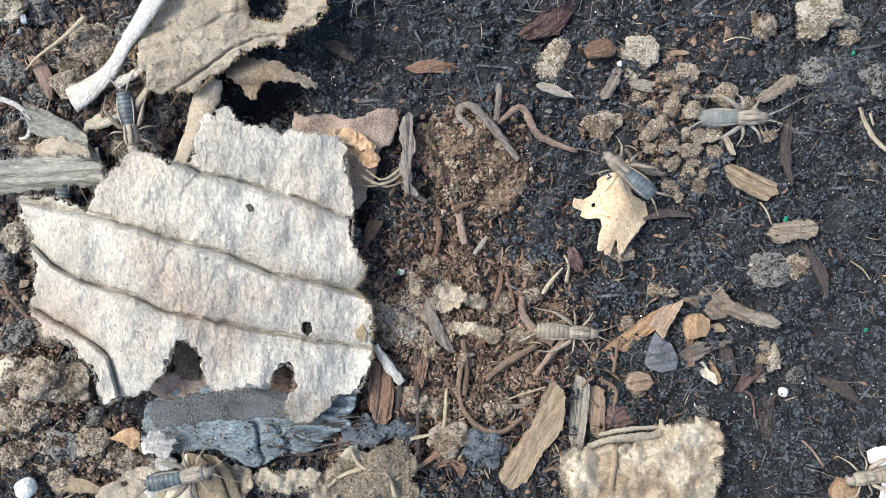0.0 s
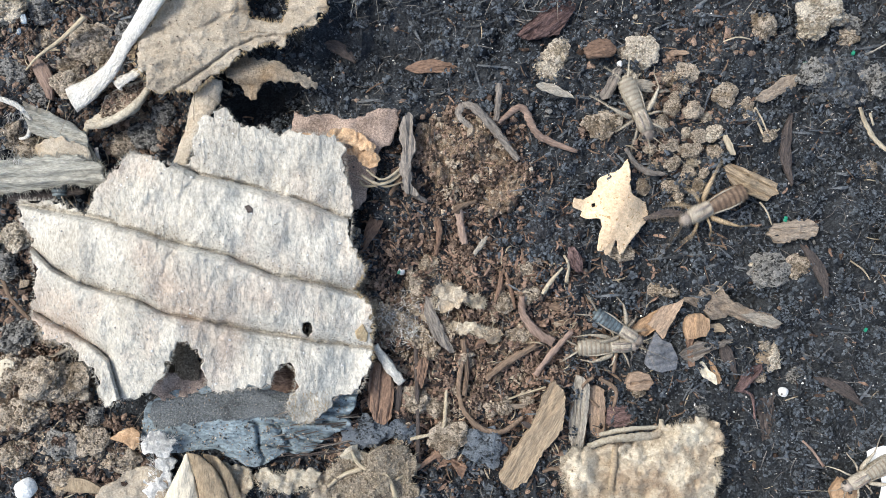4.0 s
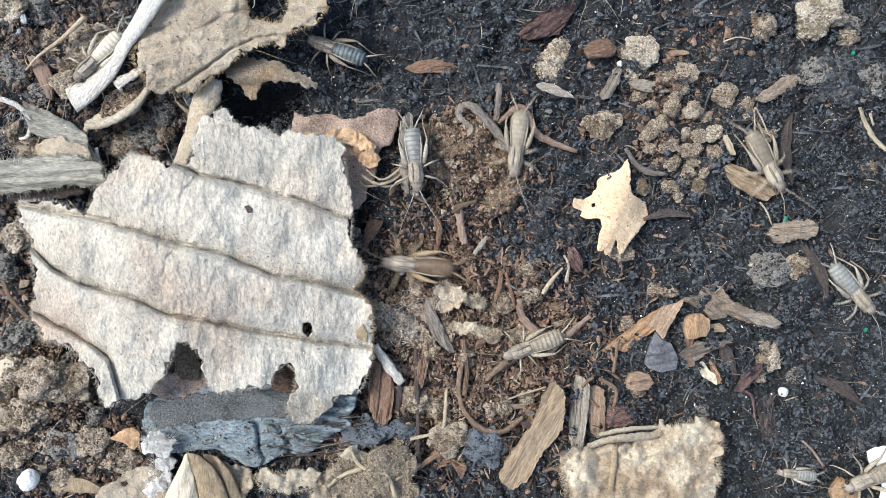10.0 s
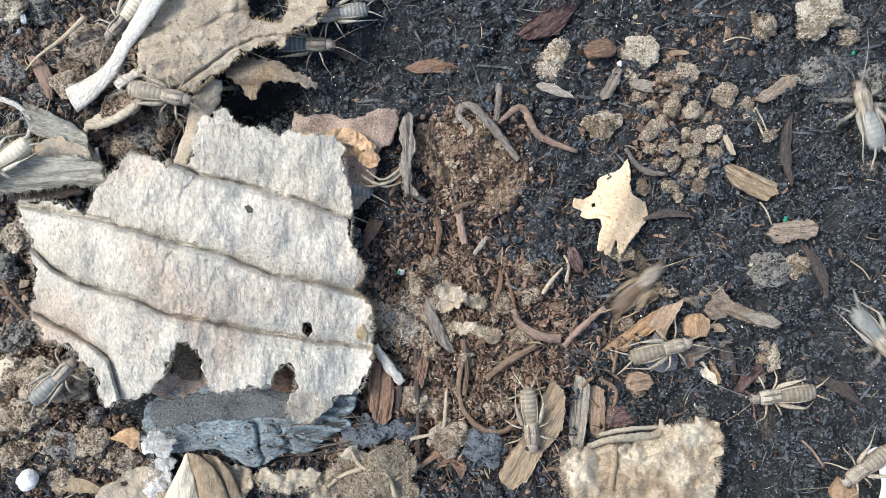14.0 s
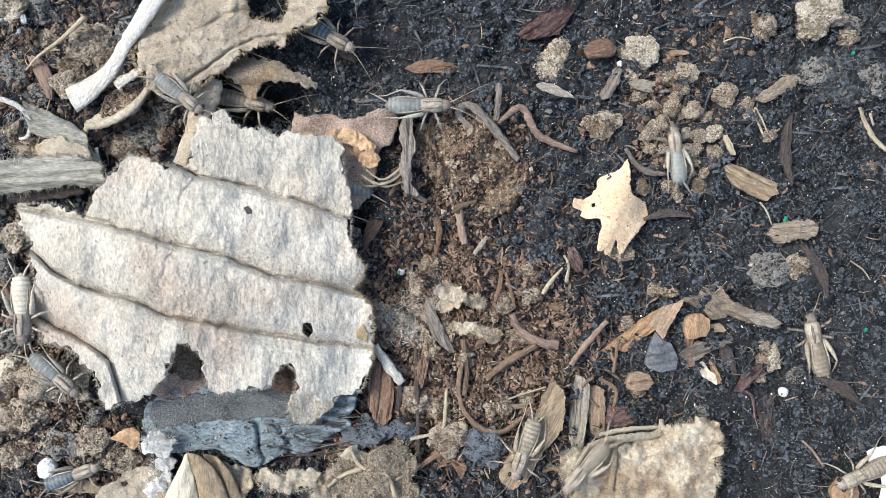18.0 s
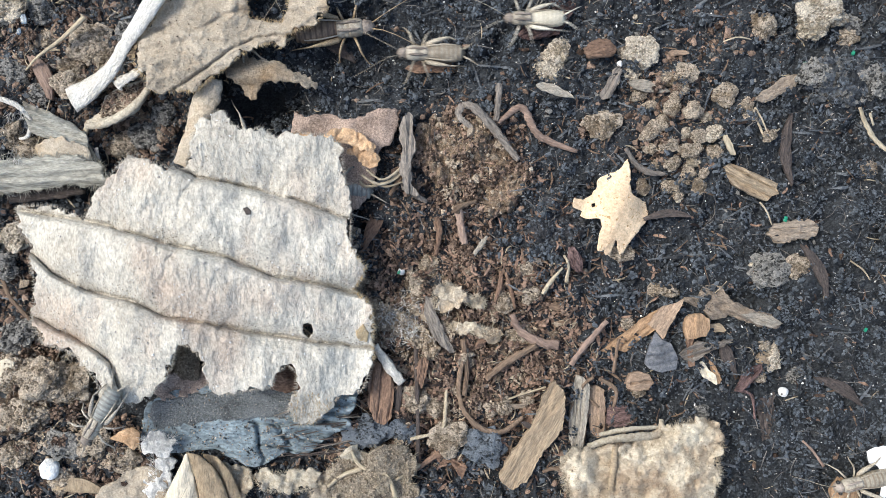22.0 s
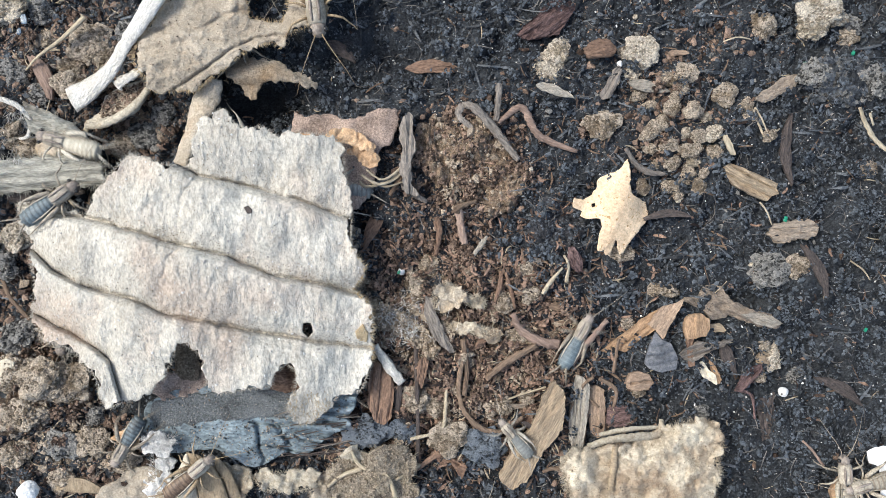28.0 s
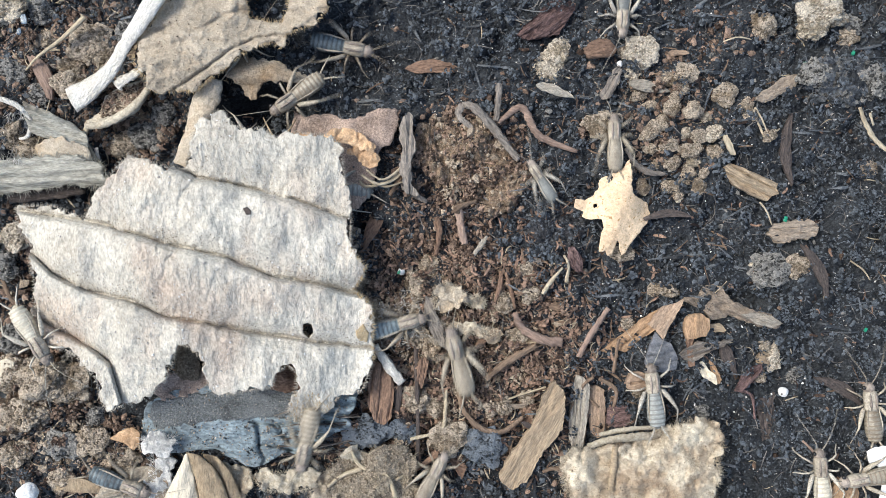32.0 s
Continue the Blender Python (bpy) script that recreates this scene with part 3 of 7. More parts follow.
# ---- soil ----
def soil_sheet():
    fx = np.arange(-90, 1661, 3.2)
    fy = np.arange(-90, 976, 3.2)
    far = np.array([40, 120, 300, 700, 1200.0])
    xs = np.concatenate([fx[0] - far[::-1], fx, fx[-1] + far])
    ys = np.concatenate([fy[0] - far[::-1], fy, fy[-1] + far])
    X, Y = np.meshgrid(xs, ys)
    H = ground(X, Y)
    away = np.clip(np.maximum(np.abs(X - 784) - 900, np.abs(Y - 441) - 560) / 600, 0, 1)
    H = H * (1 - away)
    V = np.stack([(X - 784) * U, (441 - Y) * U, H * U], -1).reshape(-1, 3)
    n, m = X.shape
    i = np.arange(n * m).reshape(n, m)
    F = np.stack([i[1:, :-1], i[1:, 1:], i[:-1, 1:], i[:-1, :-1]], -1).reshape(-1, 4)
    ob = new("ground", raw_mesh("ground", V, F, SOIL))
    return tagged(ob, "dark moist soil of peat, humus and bark dust", "soil", kind="structure")


soil_sheet()


def crust(name, outline, mat, lift, seed, label):
    """A caked patch of soil with a broken rim."""
    def top(u, v):
        return ground(u, v) + lift + 14 * layers(u, v, 34, seed, 3) + 7 * np.abs(layers(u, v, 12, seed + 3, 2)) + 3 * layers(u, v, 6, seed + 5, 1)
    black = mat in (CRUST_BLACK, CRUST_GREY_LIT)
    area = (max(p[0] for p in outline) - min(p[0] for p in outline)) * (max(p[1] for p in outline) - min(p[1] for p in outline))
    sprinkle("crust_crumbs", outline, top, PEAT if black else LOAM, int(area / 110), 1.0, 4.0, seed, ("black" if black else "tan") + " crumbs lying on caked soil")
    sprinkle("crust_crumbs", outline, top, (CLOD_DARK if mat is CRUST_GREY_LIT else PEAT) if black else HUMUS, int(area / 85), 1.2, 5.0, seed + 1, ("black" if black else "brown") + " crumbs lying on caked soil")
    return sheet(name, outline, top, mat, 14, 3.0, 12, seed, label=label, category="soil crust", group="soil crusts")


crust("loam_crust", [(740, 230), (770, 200), (810, 222), (850, 214), (890, 240), (920, 285), (930, 330), (905, 372), (870, 385), (842, 360), (800, 342), (760, 320), (742, 280)], CRUST, 4, 211, "caked brown loam mound with a crumbly rim")
crust("loam_crust", [(800, 640), (850, 610), (910, 615), (960, 650), (950, 690), (900, 705), (850, 700), (810, 680)], CRUST, 1, 221, "flat caked patch of brown humus")
crust("loam_crust", [(-40, 640), (20, 600), (80, 620), (140, 650), (165, 700), (120, 730), (60, 770), (10, 770), (-40, 740)], CRUST, 4, 231, "caked brown loam with leaf scraps beside the carton")
crust("loam_crust", [(700, 540), (740, 520), (800, 535), (870, 545), (890, 575), (880, 605), (820, 615), (770, 640), (720, 610)], CRUST, 0, 281, "crumbly brown humus patch under carton shreds")
crust("peat_crust", [(925, 390), (960, 350), (1010, 360), (1035, 395), (1010, 435), (950, 440)], CRUST_BLACK, 2, 251, "smooth caked black peat patch")
crust("peat_crust", [(1420, 120), (1470, 90), (1530, 105), (1570, 140), (1560, 180), (1500, 190), (1440, 175)], CRUST_GREY_LIT, 6, 261, "raised caked clump of grey-black peat")
crust("loam_crust", [(170, 215), (215, 190), (260, 200), (300, 230), (290, 268), (230, 272), (185, 260)], CRUST, 0, 271, "caked brown soil between stalk and carton")


BALLS = [ball(1, s) for s in range(16)]
BALLS2 = [ball(2, s + 20) for s in range(7)]


def brownness(u, v):
    """0 black peat, 1 brown humus, 2 pale loam."""
    b = 0.26 + 0.26 * layers(u, v, 120, 51, 3)
    for cu, cv, ru, rv, w in ((825, 285, 100, 100, 1.5), (850, 620, 170, 130, 1.2), (1190, 220, 95, 110, 0.6), (60, 700, 120, 110, 1.1), (250, 230, 70, 70, 0.6),
                              (720, 560, 90, 90, 1.25), (700, 780, 120, 90, 0.8), (100, 100, 160, 140, 0.6), (40, 500, 80, 120, 0.8), (120, 800, 160, 70, 0.8), (1330, 60, 90, 60, 0.4), (1470, 150, 80, 60, 0.35),
                              (640, 110, 130, 100, -0.9), (960, 410, 80, 60, -0.5), (1480, 480, 200, 330, -0.55), (1000, 520, 100, 60, -0.3), (780, 60, 140, 100, -0.7), (1260, 720, 160, 110, -0.5), (1180, 480, 160, 50, -0.35), (1060, 480, 60, 40, -0.3), (880, 560, 130, 110, 0.35), (760, 460, 120, 60, 0.5), (960, 600, 60, 60, 0.3), (1420, 170, 160, 200, -0.3), (1400, 700, 160, 200, -0.2)):
        b = b + w * bump(u, v, cu, cv, ru, rv)
    return b


def crumbs(name, mat, count, lo, hi, seed, want, label, sharp=2.2, big=False, heap=None):
    """Loose crumbs strewn over the soil: one piece of stuff. want: how willingly they lie at a place."""
    rng = np.random.RandomState(seed)
    u, v = rng.uniform(-60, 1630, count * 6), rng.uniform(-60, 940, count * 6)
    ok = rng.rand(count * 6) < np.clip(want(u, v), 0, 1)
    u, v = u[ok][:count], v[ok][:count]
    r = lo * (hi / lo) ** (rng.rand(len(u)) ** sharp)
    h = ground(u, v) + r * rng.uniform(-0.1, 0.55, len(u))
    if heap:
        each, wide = heap
        u, v, h, r = (np.repeat(q, each) for q in (u, v, h, r))
        R = np.repeat(rng.uniform(0.6, 1.3, len(u) // each) * wide, each)
        du, dv = rng.normal(0, 0.45, len(u)), rng.normal(0, 0.45, len(u))
        u, v, h = u + du * R, v + dv * R, h + R * 0.75 * np.sqrt(np.clip(1 - du * du - dv * dv, 0, 1))
    pool = BALLS2 if big else BALLS
    shapes, tris = np.array([q[0] for q in pool]), pool[0][1]
    n = len(u)
    P = shapes[rng.randint(len(pool), size=n)] * np.stack([rng.uniform(0.75, 1.3, n), rng.uniform(0.6, 1.1, n), rng.uniform(0.55, 1.0, n)], 1)[:, None, :] * (r * U)[:, None, None]
    a = rng.rand(n) * 6.283
    c, s = np.cos(a)[:, None], np.sin(a)[:, None]
    k = (EYE - h) / EYE
    V = np.stack([((u - 784) * U * k)[:, None] + P[:, :, 0] * c - P[:, :, 1] * s, ((441 - v) * U * k)[:, None] + P[:, :, 0] * s + P[:, :, 1] * c, (h * U)[:, None] + P[:, :, 2]], -1).reshape(-1, 3)
    F = (tris[None] + (np.arange(n) * shapes.shape[1])[:, None, None]).reshape(-1, 3)
    ob = new(name, raw_mesh(name, V, F, mat, big))
    return tagged(ob, label, "soil", kind="stuff")


crumbs("peat_crumbs", PEAT, 27000, 1.4, 6.5, 1, lambda u, v: 1.1 - brownness(u, v), "loose black peat crumbs on the soil", 1.9)
crumbs("humus_crumbs", HUMUS, 15000, 1.5, 7.5, 2, lambda u, v: 0.02 + 0.9 * bump(brownness(u, v), 0, 0.9, 0, 0.36, 1), "loose brown humus crumbs on the soil")
crumbs("loam_crumbs", LOAM, 3600, 2.0, 10, 3, lambda u, v: brownness(u, v) - 0.75, "pale dry loam crumbs strewn over dark soil")
crumbs("peat_lumps", PEAT, 850, 1.7, 4.0, 4, lambda u, v: 1.0 - brownness(u, v), "clotted black peat lumps on the soil", 1.5, heap=(30, 16))
crumbs("humus_lumps", HUMUS, 300, 1.9, 4.5, 5, lambda u, v: brownness(u, v) - 0.35, "clotted brown humus lumps on the soil", 1.5, heap=(22, 15))
crumbs("peat_fines", PEAT, 16000, 1.0, 2.6, 7, lambda u, v: 1.15 - brownness(u, v), "fine black peat dust on the soil", 1.5)
crumbs("humus_fines", HUMUS, 13000, 1.0, 2.6, 8, lambda u, v: 0.1 + brownness(u, v), "fine brown humus dust on the soil", 1.5)
crumbs("loam_fines", LOAM, 5000, 1.0, 2.4, 9, lambda u, v: brownness(u, v) - 0.55, "fine pale loam dust on the soil", 1.5)
crumbs("loam_lumps", LOAM, 150, 2.5, 5, 10, lambda u, v: brownness(u, v) - 0.85, "clotted pale loam lumps on the soil", 1.5, heap=(22, 13))
# paler crumbs, mostly at the left, added to imitate the brighter light there
crumbs("ashen_crumbs", CLOD_DARK, 3200, 1.4, 7, 17, lambda u, v: 0.04 + 0.8 * bump(u, v, 90, 110, 170, 150) + 0.7 * bump(u, v, 70, 690, 140, 130) + 0.35 * bump(u, v, 260, 235, 70, 50) + 0.2 * bump(u, v, 1280, 130, 160, 120), "grey-brown crumbs strewn to lighten the soil where sunlight is stronger")
crumbs("pale_grit", GRIT, 5200, 0.8, 2.8, 6, lambda u, v: 0.5 + 0 * u, "tiny pale sand grains scattered on the soil", 3)


def litter(name, mat, count, lo, hi, wide, seed, want, label, lie=0.0, curl=0.25, high=1.6):
    """Thin fibres or flakes strewn over the soil: one piece of stuff. lie: how many of them lie along the bed."""
    rng = np.random.RandomState(seed)
    u, v = rng.uniform(-50, 1620, count * 14), rng.uniform(-50, 930, count * 14)
    ok = rng.rand(count * 14) < want(u, v)
    u, v = u[ok][:count], v[ok][:count]
    n = len(u)
    L, w = rng.uniform(lo, hi, n), wide * rng.uniform(0.5, 1.4, n)
    a, k = rng.uniform(0, 6.283, n), rng.normal(0, curl, n)
    a = np.where(rng.rand(n) < lie, rng.normal(0.1, 0.4, n), a)
    up, tilt = rng.uniform(2, 9, n), rng.normal(0, 0.18, n)
    x, y, rows = u, v, []
    for i in range(5):
        h = ground(x, y) + up + tilt * L * (i / 4 - 0.5) + 2 * math.sin(i * 0.8)
        r = w * (0.3 + 0.7 * math.sin(math.pi * (0.12 + 0.76 * i / 4))) * rng.uniform(0.6, 1.3, n)
        c, s = np.cos(a), np.sin(a)
        for q in range(3):
            t = q * 2.094 + 0.5
            z = h + np.minimum(r, high) * math.sin(t) + rng.uniform(-0.5, 0.5, n)
            m = (EYE - z) / EYE * U
            rows.append(np.stack([(x - s * r * math.cos(t) - 784) * m, (441 - y - c * r * math.cos(t)) * m, z * U], 1))
        x, y, a = x + c * L / 4, y + s * L / 4, a + k
    one = []
    for i in range(4):
        for q in range(3):
            p = (q + 1) % 3
            one += [(i * 3 + q, i * 3 + p, i * 3 + 3 + p), (i * 3 + q, i * 3 + 3 + p, i * 3 + 3 + q)]
    one = np.array(one + [(0, 1, 2), (12, 14, 13)])
    F = (one[None] + (np.arange(n) * 15)[:, None, None]).reshape(-1, 3)
    ob = new(name, raw_mesh(name, np.stack(rows, 1).reshape(-1, 3), F, mat, False))
    return tagged(ob, label, "litter", kind="stuff")


def on_black(u, v):
    return np.clip(1.05 - brownness(u, v), 0, 1) * (1 - 0.9 * bump(u, v, 640, 120, 150, 100))


litter("root_fibres", FIBRE, 2600, 10, 40, 0.8, 11, lambda u, v: 0.8 + 0 * u, "fine dark root fibres lying on the soil", 0.3)
litter("peat_splinters", SPLINTER, 600, 14, 60, 2.0, 14, on_black, "dark grey-black peat splinters lying in the soil", 0.6, 0.06, 2.4)
litter("peat_shreds", SPLINTER, 5200, 4, 13, 1.3, 15, on_black, "short blue-grey peat shreds matted into the soil", 0.35, 0.4)
litter("brown_splinters", ROOT, 800, 10, 40, 1.7, 16, lambda u, v: np.clip(0.012 + 0.5 * bump(u, v, 860, 600, 220, 180) + 0.05 * bump(u, v, 1150, 330, 200, 160), 0, 1), "small brown root splinters in the soil", 0.2, 0.1)
litter("bark_flakes", FLAKE, 2000, 5, 24, 2.6, 12, lambda u, v: np.clip(0.003 + bump(u, v, 840, 600, 190, 175) + 0.015 * bump(u, v, 1250, 450, 250, 250), 0, 1), "small brown bark flakes among the soil")
litter("straw_bits", STRAW, 440, 8, 32, 1.2, 13, lambda u, v: np.clip(0.06 + bump(u, v, 860, 640, 240, 200) + 0.9 * bump(u, v, 60, 100, 200, 200) + 0.7 * bump(u, v, 60, 700, 150, 200), 0, 1), "small pale straw bits among the soil")

# ---- the torn carton and the large pieces ----
CREASES = (([300, 350, 430, 520, 615, 680], [283, 308, 326, 350, 386, 410]),
           ([40, 155, 200, 310, 400, 480, 560, 640], [365, 385, 396, 430, 452, 486, 501, 522]),
           ([40, 60, 90, 150, 220, 300, 400, 480, 560, 670], [425, 442, 473, 505, 523, 557, 576, 591, 604, 617]),
           ([40, 60, 110, 150, 190, 215], [540, 553, 580, 600, 632, 720]))


def carton_height(u, v):
    u, v = np.asarray(u, float), np.asarray(v, float)
    h = 50 + 24 * bump(u, v, 380, 440, 300, 260) + 46 * bump(u, v, 270, 470, 230, 330)
    c = [np.interp(u, a, b) for a, b in CREASES]
    c[0] = np.where(u < 300, 268 + 0 * u, c[0])
    c[3] = np.where(u > 215, 720 + (u - 215) * 0.35, c[3])
    edges = [np.minimum(170, c[0] - 120)] + c + [c[3] + 120]
    roll = 0
    for a, b in zip(edges, edges[1:]):
        p = (v - a) / np.maximum(b - a, 20)
        on = (p >= 0) & (p < 1)
        fall = np.clip((p - 0.5) / 0.5, 0, 1)
        roll = roll + on * 25 * np.clip(p / 0.10, 0, 1) ** 0.5 * (1 - 0.92 * fall * fall * (1.6 - 0.6 * fall))
    h = h + roll
    for k, x in enumerate(c):
        h = h - 11 * np.exp(-((v - x - 4 * layers(u, v * 0, 24, 79 + k, 2)) / (2.6 + 1.7 * layers(u, v * 0, 30, 89 + k, 2))) ** 2)
    seam = np.interp(v, [300, 318, 350, 430, 458, 490], [350, 342, 319, 317, 296, 288])
    h = h - 2.5 * np.exp(-((u - seam - 4 * layers(u * 0, v, 20, 74, 2)) / 4) ** 2) * (v > 300) * (v < 490)
    h = h + 10 * layers(u, v, 60, 71, 2) + 2.4 * layers(u, v * 0.7, 16, 75, 2) + 0.7 * layers(u, v * 0.4, 6, 78, 1)
    h = h - 22 * bump(u, v, 640, 640, 60, 160) - 26 * bump(u, v, 540, 750, 60, 60) - 22 * bump(u, v, 60, 620, 80, 120) - 20 * bump(u, v, 40, 360, 80, 60)
    return h


CARTON = [(232, 268), (275, 284), (335, 300), (345, 240), (360, 205), (398, 192), (416, 216), (440, 230), (470, 224), (492, 243), (530, 233), (590, 239),
          (606, 256), (612, 300), (624, 384), (620, 440), (647, 472), (640, 494), (626, 512), (655, 540), (661, 585), (656, 604), (661, 628), (650, 662),
          (638, 692), (600, 696), (580, 722), (552, 748), (528, 750), (506, 724), (522, 690), (524, 655), (506, 645), (486, 655), (478, 682), (430, 690), (386, 696)]
CARTON += [(366, 678), (360, 636), (336, 610), (313, 603), (302, 640), (285, 672), (255, 696), (222, 708), (186, 722), (166, 662), (140, 626), (112, 610), (74, 598),
           (56, 562), (62, 500), (54, 446), (60, 430), (34, 395), (32, 356), (92, 354), (154, 380), (165, 350), (190, 314), (216, 284)]
carton = sheet("torn_carton", CARTON, carton_height, PULP, 6, 1.9, 8, 3, holes=([(536, 572), (550, 572), (553, 588), (545, 598), (536, 590)],),
               label="torn weathered grey-white piece of ribbed egg carton propped over the soil", category="egg carton")
hairs("frayed_edge", rim_roots(CARTON, carton_height, 1.0, 5), 9, 0.7, PULP, carton, 5, label="frayed pale paper fibres")
rng = np.random.RandomState(8)
u, v = strewn(CARTON, 5200, 8)
# white nap is densest at lower left, whitening the carton where sunlight is strongest
keep = rng.rand(len(u)) < 0.18 + 0.8 * bump(u, v, 140, 560, 170, 160)
u, v = u[keep], v[keep]
nap = [(p, q, h, rng.normal(0, 0.4), 1) for p, q, h in zip(u, v, carton_height(u, v))]
EAST = [p for p in rim_roots(CARTON, carton_height, 0.7, 25, 4) if p[0] > 600 and 430 < p[1] < 640]
hairs("yellowed_fibres", EAST, 13, 0.7, FRINGE, carton, 26, label="yellow-brown frayed fibres")
hairs("paper_nap", nap, 9, 0.45, PULP_WHITE, carton, 6, 0.12)
u, v = strewn([(506, 690), (582, 690), (582, 722), (552, 748), (528, 750), (508, 724)], 150, 27)
hairs("stained_nap", [(p, q, h, rng.normal(0, 0.4), 1) for p, q, h in zip(u, v, carton_height(u, v))], 9, 0.6, FRINGE, carton, 28, 0.12, "yellow-brown stained fibres")


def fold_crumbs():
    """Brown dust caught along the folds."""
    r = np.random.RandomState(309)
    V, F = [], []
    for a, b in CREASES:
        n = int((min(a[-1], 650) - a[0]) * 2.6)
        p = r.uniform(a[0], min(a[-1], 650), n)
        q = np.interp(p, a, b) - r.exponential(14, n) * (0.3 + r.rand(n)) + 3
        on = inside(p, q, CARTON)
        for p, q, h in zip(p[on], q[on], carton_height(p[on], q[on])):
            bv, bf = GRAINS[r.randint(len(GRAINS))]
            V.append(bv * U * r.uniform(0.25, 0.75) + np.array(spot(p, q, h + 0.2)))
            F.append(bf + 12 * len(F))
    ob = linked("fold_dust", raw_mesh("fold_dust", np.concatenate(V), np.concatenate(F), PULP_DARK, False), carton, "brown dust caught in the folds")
    ob.location = -Vector(carton.location)


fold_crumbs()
on_carton = []
on_carton.append(sprinkle("carton_grit", CARTON, carton_height, GRIT, 460, 0.8, 2.3, 301, "fine pale grit on the torn carton"))
on_carton.append(sprinkle("carton_dirt", CARTON, carton_height, PULP_DARK, 200, 0.4, 1.3, 302, "fine brown dirt on the torn carton"))
for ob in on_carton:
    ob.parent, ob.location = carton, -Vector(carton.location)
    for key in ("category", "group", "kind"):
        if key in ob:
            del ob[key]

# a thumb-sized worn spot and gnawed brown dot on the carton
sheet("dark_spot", [(432, 366), (440, 363), (447, 370), (446, 378), (438, 377)], lambda u, v: carton_height(u, v) + 1.5, BARK_DARK, 2, 2.5, 0.8, 4, walkable=False, parent=carton, label="small dark stain")
sheet("yellow_spot", [(628, 586), (642, 574), (652, 590), (648, 606), (634, 604)], lambda u, v: carton_height(u, v) + 1.5, FRINGE, 2, 2, 3, 5, walkable=False, parent=carton, label="yellowed corner patch")


sheet("brown_under_layer", [(262, 690), (290, 664), (330, 652), (376, 660), (392, 690), (340, 702), (286, 708)], lambda u, v: 36 + 7 * layers(u, v, 22, 127, 3), PAPER_BROWN, 4, 3.4, 3, 24,
      label="brown torn paper layer under the carton notch", category="paper scrap")
sheet("grey_membrane", [(308, 622), (316, 606), (336, 600), (350, 622), (356, 650), (352, 672), (326, 674), (308, 660)], lambda u, v: 44 + 5 * np.cos((np.asarray(u) - 328) / 9) + 2 * layers(u, v * 0.2, 7, 128, 2), PULP_DARK, 3, 2.4, 3, 26,
      label="thin grey-brown dry skin showing through the carton notch", category="dry skin")
sheet("bark_under_notch", [(478, 690), (486, 656), (510, 644), (530, 656), (532, 690), (505, 696)], lambda u, v: 50 + 5 * layers(u, v, 14, 129, 3) + 6 * bump(u, v, 505, 672, 14, 20), WOOD_RED, 8, 3, 2, 25,
      label="brown bark bit resting on the charred wood", category="bark")


def cave_paper(u, v):
    return 26 + 10 * bump(u, v, 650, 230, 70, 60) + 8 * layers(u, v, 34, 81, 3)


sheet("brown_paper_scrap", [(520, 196), (545, 206), (580, 204), (630, 210), (665, 196), (704, 194), (702, 232), (690, 258), (674, 266), (668, 300), (650, 350), (622, 380), (560, 360), (500, 300), (512, 230)],
      cave_paper, PAPER_BROWN, 4, 4, 5, 11, label="brown torn paper scrap under the carton edge", category="paper scrap")
def peel_fold(u, v, k):
    """Sharp crinkles in a dry peel."""
    return 9 * np.abs(layers(u, v, 20, k, 2)) + 5 * np.abs(layers(u, v, 9, k + 2, 1))


for outline, top, k, note in (([(496, 243), (530, 234), (572, 238), (596, 228), (622, 226), (640, 236), (652, 250), (664, 262), (650, 268), (628, 258), (606, 254), (580, 246), (540, 250)], 56, 161, "thin crinkled orange-tan peel scrap beside the carton"),
                              ([(612, 258), (640, 262), (662, 262), (672, 276), (668, 294), (654, 298), (640, 286), (622, 276)], 52, 171, "small curled orange-tan peel scrap under another")):
    bit = sheet("orange_peel_scrap", outline, lambda u, v, top=top, k=k: top + peel_fold(u, v, k), PEEL_ORANGE, 3, 1.8, 6, k, label=note, category="peel")
    bit.data.set_sharp_from_angle(angle=0.5)
sheet("pale_flap", [(345, 160), (372, 140), (392, 142), (390, 180), (372, 210), (350, 240), (330, 300), (306, 285), (325, 240), (335, 200)],
      lambda u, v: 34 + 12 * np.cos((np.asarray(u) - 352 + 0.3 * (np.asarray(v) - 220)) / 18) + 4 * layers(u, v, 20, 83, 3), PULP_BROWN, 5, 3.6, 4, 13,
      label="narrow buff carton flap leaning between two carton pieces", category="egg carton")


def upper_height(u, v):
    u, v = np.asarray(u, float), np.asarray(v, float)
    d = v - np.interp(u, [240, 340, 420, 480, 580], [95, 70, 78, 84, 20])
    return 58 + 22 * bump(u, v, 330, 90, 110, 70) + 12 * np.clip(d / 30, -1, 0.2) - 8 * np.exp(-(d / 7) ** 2) + 9 * layers(u, v, 60, 85, 3) + 5.5 * layers(u, v, 17, 88, 3) - 18 * bump(u, v, 470, 25, 36, 32) - 9 * np.exp(-((v - np.interp(u, [290, 345, 400, 450, 510], [172, 136, 92, 70, 62]) - 4 * layers(u, v, 22, 86, 2)) / 3.2) ** 2) * (u > 295) - 5 * np.exp(-((v - np.interp(u, [250, 300, 350, 420], [60, 44, 52, 20]) - 5 * layers(u, v, 26, 87, 2)) / 4) ** 2)


